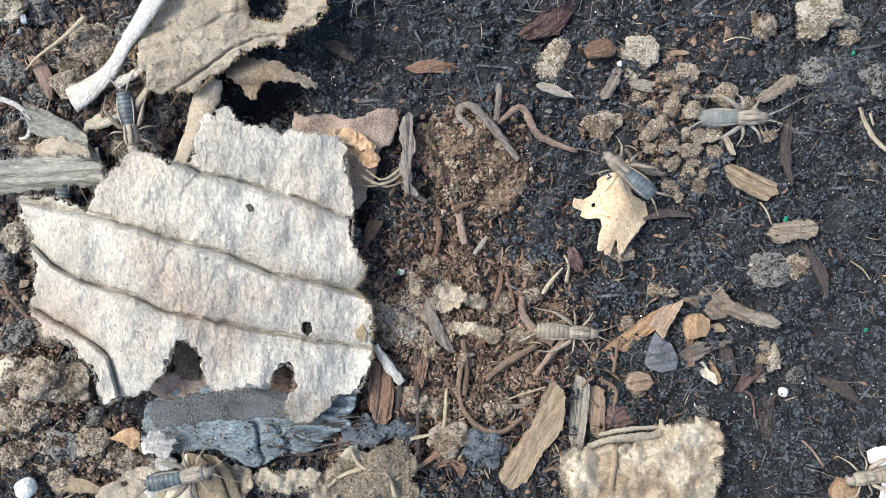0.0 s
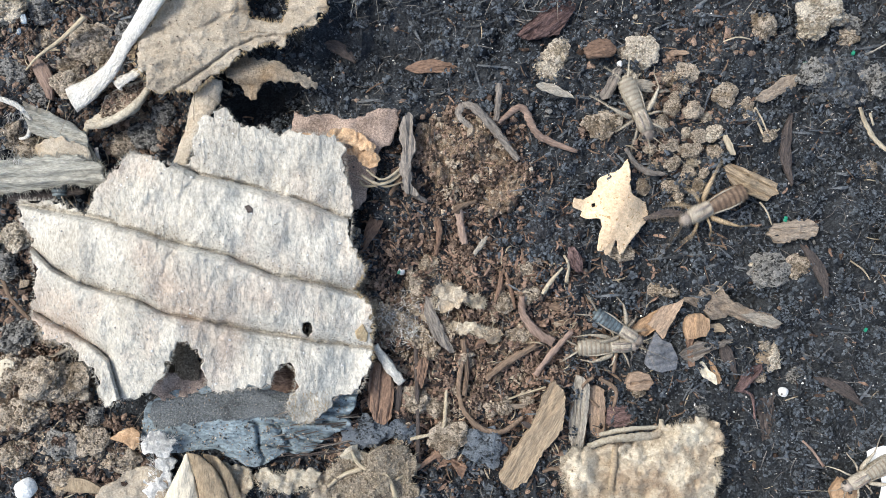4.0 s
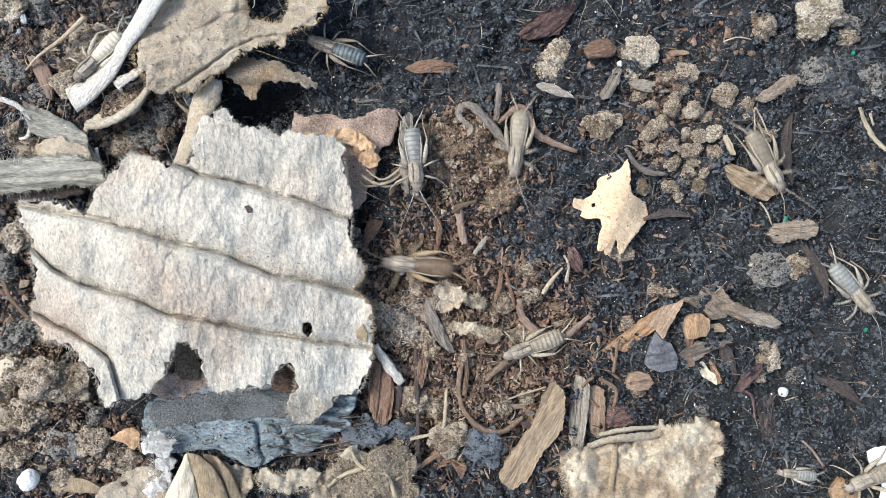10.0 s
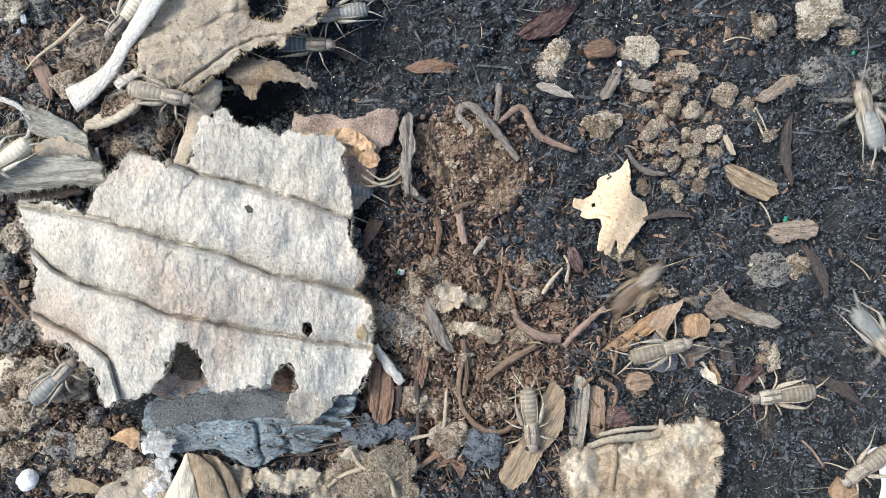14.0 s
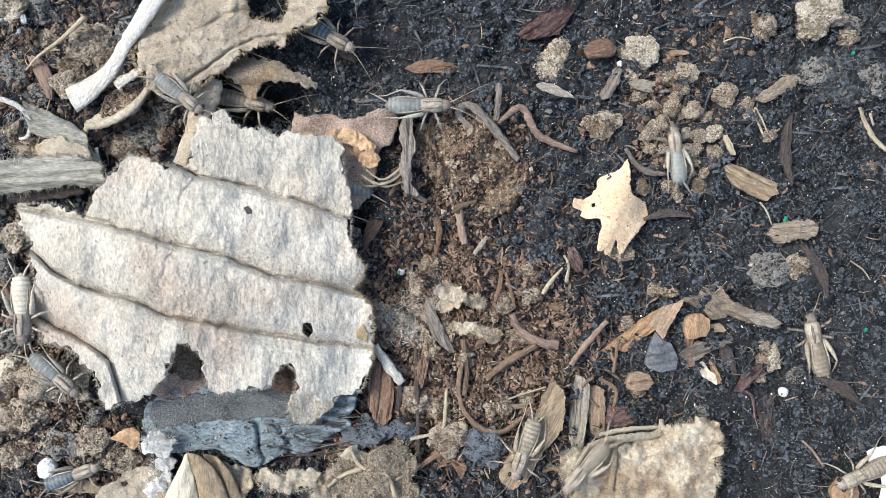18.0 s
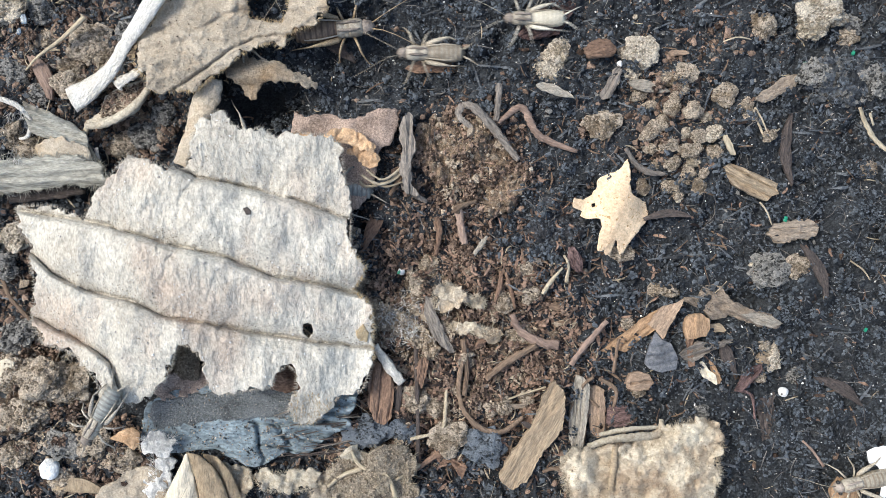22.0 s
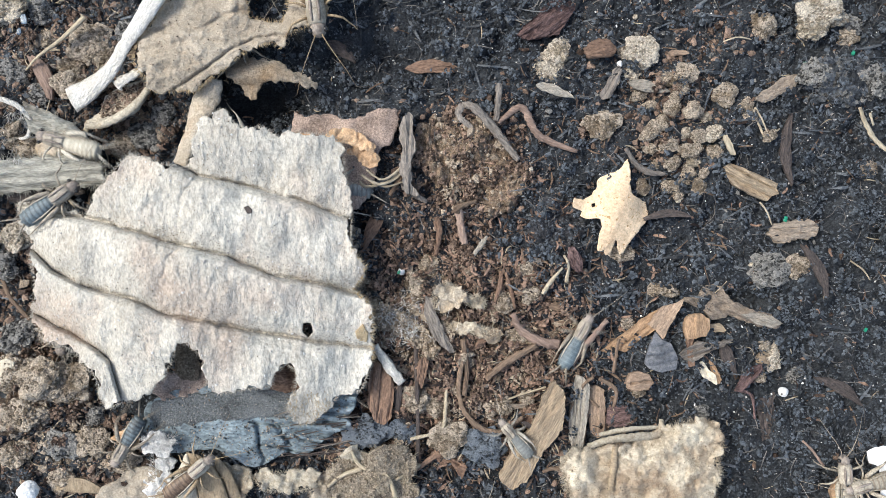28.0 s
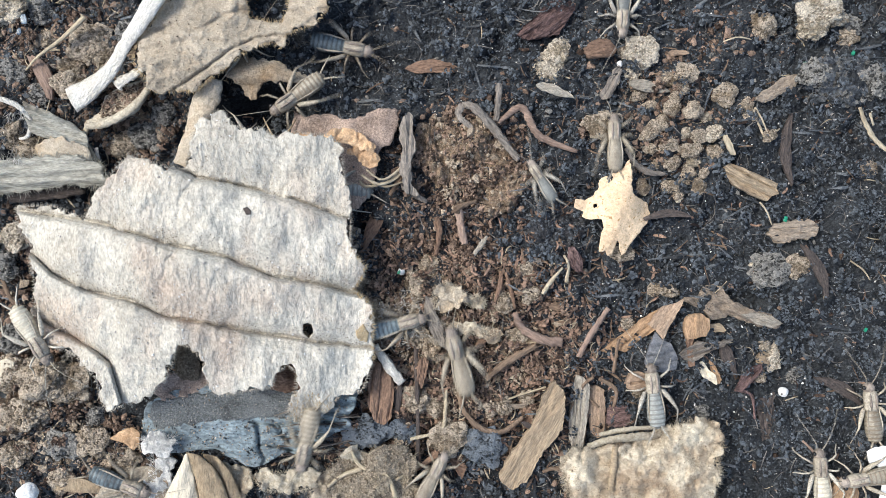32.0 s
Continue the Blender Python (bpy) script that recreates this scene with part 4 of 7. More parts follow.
UPPER = [(300, -60), (560, -60), (575, -10), (578, 14), (560, 40), (530, 52), (505, 60), (500, 84), (478, 74), (448, 82), (420, 100), (395, 122), (370, 140), (345, 162),
         (322, 160), (300, 162), (268, 160), (262, 140), (240, 122), (236, 95), (244, 72), (268, 40), (290, 15)]
upper = sheet("carton_scrap", UPPER, upper_height, PULP_BROWN, 6, 2.4, 9, 14, holes=([(434, -8), (470, -24), (512, -10), (510, 14), (500, 40), (470, 38), (440, 32)],),
              label="torn tan-brown carton scrap with a ragged hole", category="egg carton")
hairs("frayed_edge", rim_roots(UPPER, upper_height, 1.1, 6), 11, 0.7, FRINGE, upper, 9, label="frayed brown paper fibres")


sprinkle("scrap_dirt", UPPER, upper_height, HUMUS, 110, 0.6, 1.6, 303, "brown dirt crumbs on the tan carton scrap", skip=([(426, -12), (470, -34), (520, -16), (518, 16), (506, 48), (470, 46), (432, 40)],))
sprinkle("scrap_grit", UPPER, upper_height, LOAM, 700, 0.5, 1.7, 304, "tan dirt crumbs on the carton scrap", skip=([(426, -12), (470, -34), (520, -16), (518, 16), (506, 48), (470, 46), (432, 40)],))


def curl_height(u, v):
    u, v = np.asarray(u, float), np.asarray(v, float)
    top = np.interp(u, [390, 430, 480, 520, 560], [120, 106, 108, 122, 150])
    p = np.clip((v - top) / 46, 0, 1)
    return 20 + 26 * np.sin(np.pi * (0.15 + 0.7 * p)) + 3 * layers(u, v, 18, 91, 2)


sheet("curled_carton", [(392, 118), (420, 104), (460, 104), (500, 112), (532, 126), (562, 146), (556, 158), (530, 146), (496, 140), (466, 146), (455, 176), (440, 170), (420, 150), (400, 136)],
      curl_height, CURL_SHADED, 6, 2.6, 8, 15, label="small curled brown carton edge, darkened for shade, over a dark hollow", category="egg carton")


def star_height(u, v):
    u, v = np.asarray(u, float), np.asarray(v, float)
    return 26 + 12 * bump(u, v, 1100, 380, 50, 60) + 7 * np.sin((u - 1060) / 17 + (v - 370) / 40) + 2.5 * layers(u, v, 16, 95, 2) - 12 * bump(u, v, 1148, 380, 18, 60)


PEEL_SCRAP = sheet("peel_scrap", [(1058, 318), (1080, 306), (1092, 302), (1112, 279), (1117, 302), (1114, 325), (1122, 345), (1143, 357), (1148, 376), (1140, 398), (1125, 415), (1112, 432), (1104, 448), (1097, 452),
                     (1090, 424), (1080, 450), (1072, 452), (1070, 442), (1058, 444), (1060, 420), (1066, 402), (1062, 388), (1040, 387), (1027, 382), (1030, 374), (1014, 366), (1016, 351), (1032, 354), (1048, 345), (1056, 336)],
      star_height, PEEL, 4, 1.7, 2.4, 33, holes=([(1046, 361), (1053, 359), (1055, 365), (1048, 368)],),
      label="pale yellow dry peel scrap with jagged points", category="peel")


SCRAP_HOLE = [(434, -8), (470, -24), (512, -10), (510, 14), (500, 40), (470, 38), (440, 32)]
hairs("frayed_hole", [(u, v, h, -a, -b) for u, v, h, a, b in rim_roots(SCRAP_HOLE, upper_height, 0.9, 61, -2)], 10, 0.7, FRINGE, upper, 62)


# ---- charred wood block ----
def char_height(u, v):
    u, v = np.asarray(u, float), np.asarray(v, float)
    ridge = np.interp(u, [245, 330, 430, 520, 640], [770, 752, 742, 742, 725])
    h = 40 - 0.10 * np.clip(v - ridge, 0, 90) * 3.2 - 0.04 * np.clip(ridge - v, 0, 90) + 6 * layers(u * 0.35, v, 22, 101, 3)
    split = np.clip((u - 440) / 150, 0, 1)
    h = h - split * 12 * (np.abs(np.sin((v - 0.18 * u) / 6.5 + 2.5 * layers(u, v, 60, 107, 2))) ** 4) - 9 * np.exp(-((u - 456 - 0.2 * (v - 760) + 8 * layers(u * 0, v, 14, 103, 2)) / 4) ** 2) * (v > 748) - 8 * np.exp(-((u - 500 - 0.5 * (v - 770) + 8 * layers(u * 0, v, 12, 105, 2)) / 4) ** 2) * (v > 752)
    for line, at, lo, hi, wide in ((v - np.interp(u, [440, 500, 560, 620], [747, 752, 750, 748]), u, 440, 612, 1.8), (u - np.interp(v, [748, 765, 795], [452, 455, 458]), v, 748, 796, 1.8), (v - np.interp(u, [456, 520, 560], [786, 797, 804]), u, 456, 560, 1.6), (u - np.interp(v, [752, 770, 788], [492, 500, 516]), v, 752, 788, 1.5), (v - np.interp(u, [520, 580], [772, 790]), u, 520, 580, 1.6)):
        h = h - 11 * np.exp(-((line + 3 * layers(u, v, 13, 109, 2)) / wide) ** 2) * (at > lo) * (at < hi)
    return h - 26 * bump(u, v, 250, 780, 40, 50)


CHAR_LINE = [(250, 745), (262, 712), (310, 690), (400, 676), (500, 670), (600, 680), (634, 690), (626, 726), (610, 742), (622, 752), (590, 768), (560, 790), (548, 806), (510, 800),
             (480, 815), (450, 828), (415, 815), (380, 796), (330, 800), (285, 800), (250, 780)]
charred = sheet("charred_wood", CHAR_LINE, char_height, CHAR_SHEEN, 30, 2.4, 2.5, 21, label="charred black wood block with painted blue-grey sheen and a splintered cracked end", category="wood block")
sheet("dusty_top", [(262, 740), (270, 716), (320, 700), (420, 688), (520, 690), (515, 735), (450, 742), (380, 744), (310, 756), (275, 765)], lambda u, v: char_height(u, v) + 1.5,
      CHAR_DUST, 3, 5, 5, 22, walkable=False, parent=charred, label="dusty grey upper face")
sprinkle("char_dust", CHAR_LINE, char_height, LOAM, 900, 0.7, 2.0, 305, "pale dust crumbs on charred wood")
sprinkle("char_dirt", CHAR_LINE, char_height, PEAT, 700, 0.8, 2.4, 306, "black dirt crumbs on charred wood")
rr = random.Random(4)
for k in range(30):
    v0 = 740 + k * 2.5 + rr.uniform(-3, 3)
    u0 = rr.uniform(470, 560)
    L = rr.uniform(35, 115)
    u1, v1 = min(640, u0 + L), v0 - 0.16 * L + rr.uniform(-8, 8)
    h0 = float(char_height(u0, v0))
    bm = bmesh.new()
    tube_into(bm, [(u0, v0, h0 - 2), ((u0 + u1) / 2, (v0 + v1) / 2 + rr.uniform(-3, 3), h0 + 2), (u1, v1, h0 - 6 + rr.uniform(-6, 3))], [0.6, rr.uniform(0.9, 2.0), 0.5], 5, 0.8, 0.3, k)
    recentre(bm, charred.location)
    part("splinter", bm, BARK_DARK if k % 3 else WOOD_GREY, charred)


# ---- pale husk, stalks and bark at the edge ----
def stem(name, pts, radii, mat, label, category="stalk", **k):
    return twig(name, pts, radii, mat, label, category, **k)


stem("white_stalk", [(300, -50, 56), (262, 18, 58), (224, 76, 50), (196, 124, 40), (160, 158, 26), (126, 178, 20)], [20, 17, 12, 13, 19, 24], STALK,
     "thick bleached white dry stalk with a torn base", sides=14, flat=0.42, wob=0.1, seed=3, ridge=0.05)
HUSK_CUP = [(186, 170), (206, 158), (236, 146), (262, 134), (270, 146), (264, 166), (244, 194), (214, 214), (184, 226), (158, 228), (154, 214), (176, 200)]


def cup_height(u, v):
    d = (np.asarray(u, float) - 210) * 0.50 + (np.asarray(v, float) - 180) * 0.87
    return 24 + 20 * np.clip(d / 26, -0.6, 1) ** 2 + 4 * layers(u, v, 18, 119, 2) + 1.6 * layers(u, v, 6, 120, 1)


cup = sheet("curved_husk", HUSK_CUP, cup_height, HUSK_TAN, 5, 2.6, 3, 35, label="curved tan dry husk with a pale rim", category="husk")
bm = bmesh.new()
tube_into(bm, [(150, 224, 36), (182, 220, 42), (212, 207, 46), (242, 184, 48), (264, 154, 46)], [5, 8, 8, 8, 5], 9, 0.8, 0.14, 5)
recentre(bm, cup.location)
part("rim", bm, HUSK_TAN, cup, "thick pale rolled rim")
sprinkle("husk_dirt", [(176, 200), (188, 172), (206, 160), (250, 146), (262, 150), (246, 176), (210, 200), (180, 210)], cup_height, LOAM, 520, 0.8, 3.4, 308, "brown crumbs lying in the husk")
sprinkle("husk_humus", [(176, 200), (188, 172), (206, 160), (250, 146), (262, 150), (246, 176), (210, 200), (180, 210)], cup_height, HUMUS, 420, 0.8, 3.8, 311, "dark humus crumbs lying in the husk")
stem("thin_stalk", [(158, 214, 16), (150, 246, 14), (164, 274, 16), (186, 304, 18)], [6, 5, 5, 4], STRAW, "thin bent cream stalk joining a husk", sides=8, flat=0.6, wob=0.12, seed=4)
stem("stalk_fork", [(206, 152, 30), (222, 140, 34), (256, 120, 40)], [12, 9, 5], STALK, "short broken white stalk stub", sides=8, flat=0.4, wob=0.35, seed=6)
stem("crossing_straw", [(150, 30, 40), (110, 68, 34), (68, 100, 24), (46, 124, 14)], [5.5, 4, 3, 1.6], STRAW, "straight pinkish straw lying across clods", "straw", sides=7)
stem("hooked_stem", [(-10, 172, 16), (28, 186, 22), (52, 210, 24), (50, 240, 18), (34, 246, 12)], [4.5, 5, 5, 4, 2], STALK, "thin pale hooked stem", "stem", sides=7)
stem("grass_thread", [(88, 178, 22), (76, 220, 26), (62, 272, 20)], [1.1, 1.1, 0.9], STRAW, "fine pale grass thread", "straw", sides=5)


def husk_height(u, v):
    w = (np.asarray(v, float) - np.interp(u, [20, 160], [200, 262]))
    return 20 + 16 * np.cos(np.clip(w / 36, -1.5, 1.5)) + 4 * np.sin(w / 3.6) + 3 * layers(u, v, 18, 111, 2)


sheet("grey_husk", [(40, 178), (80, 196), (120, 214), (150, 232), (156, 262), (130, 262), (90, 246), (56, 236), (40, 205)], husk_height, HUSK, 6, 2.6, 3, 31,
      label="grey-green ribbed dry husk roll", category="husk")


def slab_height(u, v):
    w = np.asarray(v, float) - np.interp(u, [0, 190], [302, 300])
    return 34 + 22 * np.cos(np.clip(w / 30, -1.55, 1.55)) + 3 * np.sin(w / 3.1 + np.asarray(u) / 70) + 3 * layers(u * np.array(0.4), v, 14, 113, 2)


STRIP = [(-60, 285), (0, 284), (60, 278), (130, 276), (176, 288), (190, 318), (176, 330), (120, 326), (60, 336), (10, 344), (-60, 340)]
strip = sheet("bark_strip", STRIP, slab_height, HUSK, 8, 3.4, 5, 32,
      label="weathered grey fibrous bark strip", category="bark")
hairs("loose_fibres", rim_roots(STRIP, slab_height, 2, 15), 16, 0.7, HUSK, strip, 16)
sheet("brown_leaf_scrap", [(62, 262), (88, 240), (104, 238), (140, 252), (160, 272), (170, 292), (120, 284), (70, 282)], lambda u, v: 40 + 6 * layers(u, v, 25, 115, 2) - 12 * bump(u, v, 60, 270, 20, 20),
      PULP_BROWN, 4, 3, 6, 33, label="small brown paper leaf scrap under a stalk", category="paper scrap")
sheet("red_bark_lip", [(10, 346), (50, 336), (120, 330), (160, 338), (120, 350), (60, 356), (20, 360)], lambda u, v: 26 + 4 * layers(u, v, 22, 117, 2), BARK_DARK, 8, 4, 2, 34,
      label="dark brown bark edge under the grey strip", category="bark")


# ---- pieces along the near edge ----
def wing_height(cu):
    def f(u, v):
        w = np.abs(np.asarray(u, float) - np.interp(v, [795, 900], [340, cu]))
        return 44 + 14 * np.cos(np.clip(w / 26, 0, 1.57)) - 0.10 * (np.asarray(v) - 800) + 0.6 * np.sin(w / 3.1) + 2.5 * layers(u, v, 20, 121, 2)
    return f


leaf = sheet("folded_dry_leaf", [(330, 800), (352, 806), (375, 826), (392, 850), (404, 882), (412, 930), (350, 940), (352, 880), (344, 840)], wing_height(378), LEAF, 3, 3.5, 0.8, 41,
      label="glossy brown folded dry leaf", category="dry leaf")
sheet("pale_dry_leaf", [(330, 800), (342, 838), (350, 880), (348, 940), (270, 940), (284, 896), (300, 862), (316, 830)], lambda u, v: 40 + 10 * np.cos((np.asarray(u) - 318) / 20) + 1.2 * np.sin((np.asarray(u) + np.asarray(v) * 0.4) / 4), LEAF_PALE, 3, 3.5, 0.8, 42,
      label="cream-coloured ribbed dry leaf", category="dry leaf")
sheet("second_leaf", [(352, 802), (384, 808), (408, 836), (430, 884), (420, 940), (412, 900), (396, 850), (374, 822)], lambda u, v: 30 + 8 * np.cos((np.asarray(u) - 392) / 18), LEAF, 3, 3.5, 0.8, 43,
      label="narrow brown dry leaf behind a folded one", category="dry leaf")
rib = stem("leaf_rib", [(332, 800, 34), (346, 842, 36), (362, 900, 32)], [2.4, 2.2, 1.6], STRAW, "thin pale leaf rib", "leaf rib", sides=6)


rib.parent, rib.location = leaf, rib.location - leaf.location
for key in ("category", "group"):
    if key in rib:
        del rib[key]


def fluff(u, v, k):
    return 12 * layers(u, v, 60, k, 2) + 10 * layers(u, v, 22, k + 2, 2) + 5 * layers(u, v, 10, k + 4, 2)


FLUFF = [(992, 830), (1010, 800), (1050, 796), (1090, 786), (1130, 780), (1160, 764), (1200, 752), (1250, 744), (1272, 762), (1280, 790), (1270, 812), (1276, 840), (1262, 870), (1270, 930), (1000, 930), (1010, 880)]


def fluff_height(u, v):
    return 30 + fluff(u, v, 131) + 10 * bump(u, v, 1190, 830, 90, 70)


fl = sheet("fluffy_carton", FLUFF, fluff_height, PULP_PALE, 12, 3, 14, 44, label="pale cream fluffy piece of shredded carton", category="egg carton")
hairs("fluff", rim_roots(FLUFF, fluff_height, 0.5, 9, 5), 17, 0.5, PULP_PALE, fl, 12)
u, v = strewn(FLUFF, 5200, 18)
nap = [(p, q, h - 1, 0, 0) for p, q, h in zip(u, v, fluff_height(u, v))]
hairs("fluff_nap", nap, 11, 0.5, PULP_PALE, fl, 13, 0.3)
sprinkle("fluff_dirt", FLUFF, fluff_height, PULP_DARK, 420, 0.4, 1.5, 310, "brown crumbs caught in the shredded carton")


def clump_height(u, v):
    return 24 + fluff(u, v, 141) + 14 * bump(u, v, 680, 840, 60, 50)


CLUMP = [(580, 850), (606, 800), (630, 796), (652, 806), (680, 788), (716, 790), (734, 808), (738, 832), (726, 850), (742, 872), (750, 930), (590, 930), (576, 872)]
sprinkle("clump_crumbs", CLUMP, clump_height, CLOD, 1700, 0.9, 2.6, 307, "tan crumbs on a root-bound soil clump")
cl = sheet("fibrous_clump", CLUMP, clump_height, CLOD_PALE, 14, 4, 4, 45, label="tan clump of soil bound by roots", category="clod")
hairs("root_fringe", rim_roots(CLUMP, clump_height, 6, 10), 18, 0.9, STRAW, cl, 14)
for k, (pts, r) in enumerate((([(622, 798, 26), (640, 826, 30), (684, 842, 34), (700, 880, 30)], [3, 4, 4, 5]), ([(700, 850, 30), (740, 826, 12), (736, 822, 10)], [3, 3, 2]), ([(640, 830, 26), (606, 842, 26), (580, 862, 20)], [5, 4, 3]))):
    stem("clump_root", pts, r, STRAW, "pale branching root on a soil clump", "root", sides=6, seed=k)
sheet("buff_scrap", [(168, 882), (180, 862), (206, 850), (230, 828), (262, 826), (300, 838), (296, 880), (280, 930), (170, 930)], lambda u, v: 22 + fluff(u, v, 151) * 0.6, PULP_BROWN, 8, 4, 2, 46,
      label="buff carton scrap lying flat", category="egg carton")
gf = sheet("grey_fluff", [(262, 840), (280, 800), (300, 796), (306, 830), (290, 870), (280, 900), (258, 890)], lambda u, v: 22 + fluff(u, v, 155) * 0.9, PULP_WHITE, 8, 2.6, 12, 47,
      label="grey fluffy paper tuft", category="egg carton")
wt = sheet("white_torn_tip", [(246, 774), (262, 762), (286, 766), (310, 776), (306, 796), (290, 806), (268, 802), (254, 796)], lambda u, v: 50 + fluff(u, v, 157) * 0.5, PULP_WHITE, 3, 2.4, 12, 48,
      label="bright white torn carton tip on charred wood", category="egg carton")
for tuft, cu, cv, ru, rv, top in ((gf, 282, 845, 20, 40, 34), (wt, 280, 783, 26, 14, 52)):
    g = np.random.RandomState(int(cu))
    hairs("tuft", [(cu + ru * math.cos(q) * f, cv + rv * math.sin(q) * f, top, math.cos(q), math.sin(q)) for q, f in zip(g.uniform(0, 6.28, 220), g.uniform(0.2, 1.2, 220))], 12, 0.5, PULP_WHITE, tuft, 3, 0.2)
sheet("orange_scrap", [(194, 776), (210, 764), (234, 756), (248, 766), (246, 790), (236, 798), (222, 786)], lambda u, v: 30 + 6 * layers(u, v, 16, 159, 2), PEEL_ORANGE, 4, 3, 1, 49,
      label="small folded orange-brown peel", category="peel")

def shred(outline, mat, top, seed, label):
    """A small matted tuft of shredded carton with loose fibres."""
    def height(u, v):
        return top + ground(u, v) * 0.5 + fluff(u, v, seed) * 0.75
    ob = sheet("carton_shred", outline, height, mat, 9, 2.4, 10, seed, label=label, category="egg carton", group="carton shreds on the soil")
    u, v = strewn(outline, 500, seed)
    roots = [(p, q, h - 0.5, 0, 0) for p, q, h in zip(u, v, height(u, v))]
    hairs("nap", roots, 8, 0.55, mat, ob, seed + 1, 0.3)
    hairs("frayed_edge", rim_roots(outline, height, 0.8, seed + 2), 8, 0.6, mat, ob, seed + 3)


shred([(372, 842), (386, 828), (412, 826), (440, 830), (446, 850), (436, 872), (420, 900), (384, 900)], HUSK_TAN, 24, 441, "tan matted carton felt beside a dry leaf")
shred([(448, 846), (462, 832), (500, 836), (530, 832), (560, 836), (568, 856), (540, 868), (500, 872), (464, 868)], HUSK_TAN, 26, 451, "long tan matted carton felt under charred wood")
shred([(548, 866), (566, 846), (590, 822), (604, 840), (596, 872), (590, 910), (556, 910)], PULP_BROWN, 22, 461, "brown matted carton felt beside a soil clump")
shred([(604, 806), (622, 796), (640, 806), (652, 820), (646, 850), (622, 862), (596, 850), (612, 836)], HUSK_TAN, 28, 471, "pale frayed carton shred on a soil clump")
shred([(764, 522), (774, 506), (790, 499), (810, 508), (826, 520), (824, 533), (802, 540), (786, 553), (770, 546)], PULP_BROWN, 30, 401, "tan matted carton shred on brown soil")
shred([(826, 526), (845, 521), (859, 531), (857, 546), (840, 544), (824, 535)], PULP_PALE, 32, 411, "cream fluffy carton shred on brown soil")
shred([(797, 575), (830, 573), (868, 582), (887, 586), (884, 603), (860, 597), (830, 589), (800, 585)], PULP_PALE, 28, 421, "long cream fluffy carton shred on brown soil")
shred([(664, 538), (690, 544), (716, 558), (746, 584), (768, 606), (773, 633), (755, 637), (742, 612), (716, 592), (690, 584), (668, 582)], PULP_PALE, 20, 431, "tan mouldy carton shred beside the torn carton")

MOULDY = [(664, 538), (690, 544), (716, 552), (746, 574), (770, 600), (773, 633), (755, 637), (742, 616), (716, 596), (690, 588), (668, 584)]
sprinkle("shred_crumbs", MOULDY, lambda u, v: 22 + ground(u, v) * 0.5 + fluff(u, v, 431) * 0.75, LOAM, 620, 1.4, 4.6, 312, "tan crumbs on a mouldy carton shred")
# white mould threads over the pale crumbs beside the carton
g = np.random.RandomState(77)
mould = [(u, v, surface(u, v) + 4, g.normal(), g.normal()) for u, v in zip(g.normal(715, 32, 800), g.normal(570, 22, 800))]
tagged(hairs("mould_threads", mould, 15, 0.6, PULP_WHITE, None, 21, 0.3), "fine white mould threads over pale crumbs", "mould", kind="stuff")

mould = [(u, v, surface(u, v) + 3, g.normal(0, 0.4), 1) for u, v in zip(g.normal(28, 9, 260), g.uniform(185, 285, 260))]
tagged(hairs("mould_fuzz", mould, 17, 0.7, PULP_WHITE, None, 22, 0.3), "white mould fuzz on a stem between clods", "mould", kind="stuff")

# ---- wood chips ----
def litter_chip(u, v, length, width, turn, mat, thick, note):
    """A wood chip, bark flake or other plant bit lying on the soil."""
    kind = "bark_flake" if "bark" in note else ("wood_chip" if "wood" in note or "chip" in note else "plant_bit")
    coarse = mat in (WOOD, WOOD_GREY, WOOD_ORANGE)
    chip(kind, u, v, length, width, turn, mat, note + " on dark soil", kind.replace("_", " "), kind.replace("_", " ") + "s on the soil", thick, seed=u % 53,
         split=0.4 if mat in (WOOD, WOOD_GREY) else 0.0, taper=(0.55, 0.75) if coarse else (0.35, 0.25), bend=0.05 * (u % 5 - 2))


litter_chip(1288, 632, 60, 22, -66, BARK_DARK, 9, "dark thin bark sliver")
litter_chip(662, 400, 90, 22, 64, WOOD_RED, 10, "brown narrow bark sliver")
litter_chip(692, 650, 70, 15, -58, STALK, 12, "pale blunt twig end")
litter_chip(860, 600, 44, 14, 30, WOOD_RED, 8, "short brown wood bit")
litter_chip(75, 135, 84, 26, -66, ROOT_PINK, 10, "pinkish-brown pointed leaf sliver")
litter_chip(1445, 480, 100, 18, -66, BARK_DARK, 9, "thin dark bark strip")
litter_chip(1395, 265, 120, 20, 90, BARK_DARK, 8, "long dark fibrous strip")
litter_chip(140, 862, 84, 26, -4, LEAF, 10, "pale brown curled bud scale")
litter_chip(940, 470, 40, 18, 24, WOOD_GREY, 7, "small brown flake")
litter_chip(1018, 460, 46, 26, -70, BARK_PURPLE, 7, "mauve-brown thin flake")
litter_chip(985, 545, 40, 14, -10, ROOT, 7, "small brown root chip")
litter_chip(706, 700, 60, 12, 84, BARK_DARK, 8, "dark upright splinter")
litter_chip(1350, 635, 26, 22, 0, WOOD, 10, "tan bark crumb")
litter_chip(1485, 690, 90, 20, -30, BARK_DARK, 9, "dark bark strip half in the soil")
litter_chip(1180, 382, 80, 14, 4, BARK_DARK, 8, "dark fibrous splinter")
litter_chip(1360, 735, 80, 14, 82, BARK_DARK, 8, "dark upright bark strip")
litter_chip(600, 90, 70, 22, -30, BARK_DARK, 9, "black wood splinter in shade")
litter_chip(1440, 742, 24, 6, -12, ROOT_PINK, 4, "tiny reddish splinter")
litter_chip(1492, 872, 44, 46, 70, WOOD_ORANGE, 14, "orange-brown broken bark")


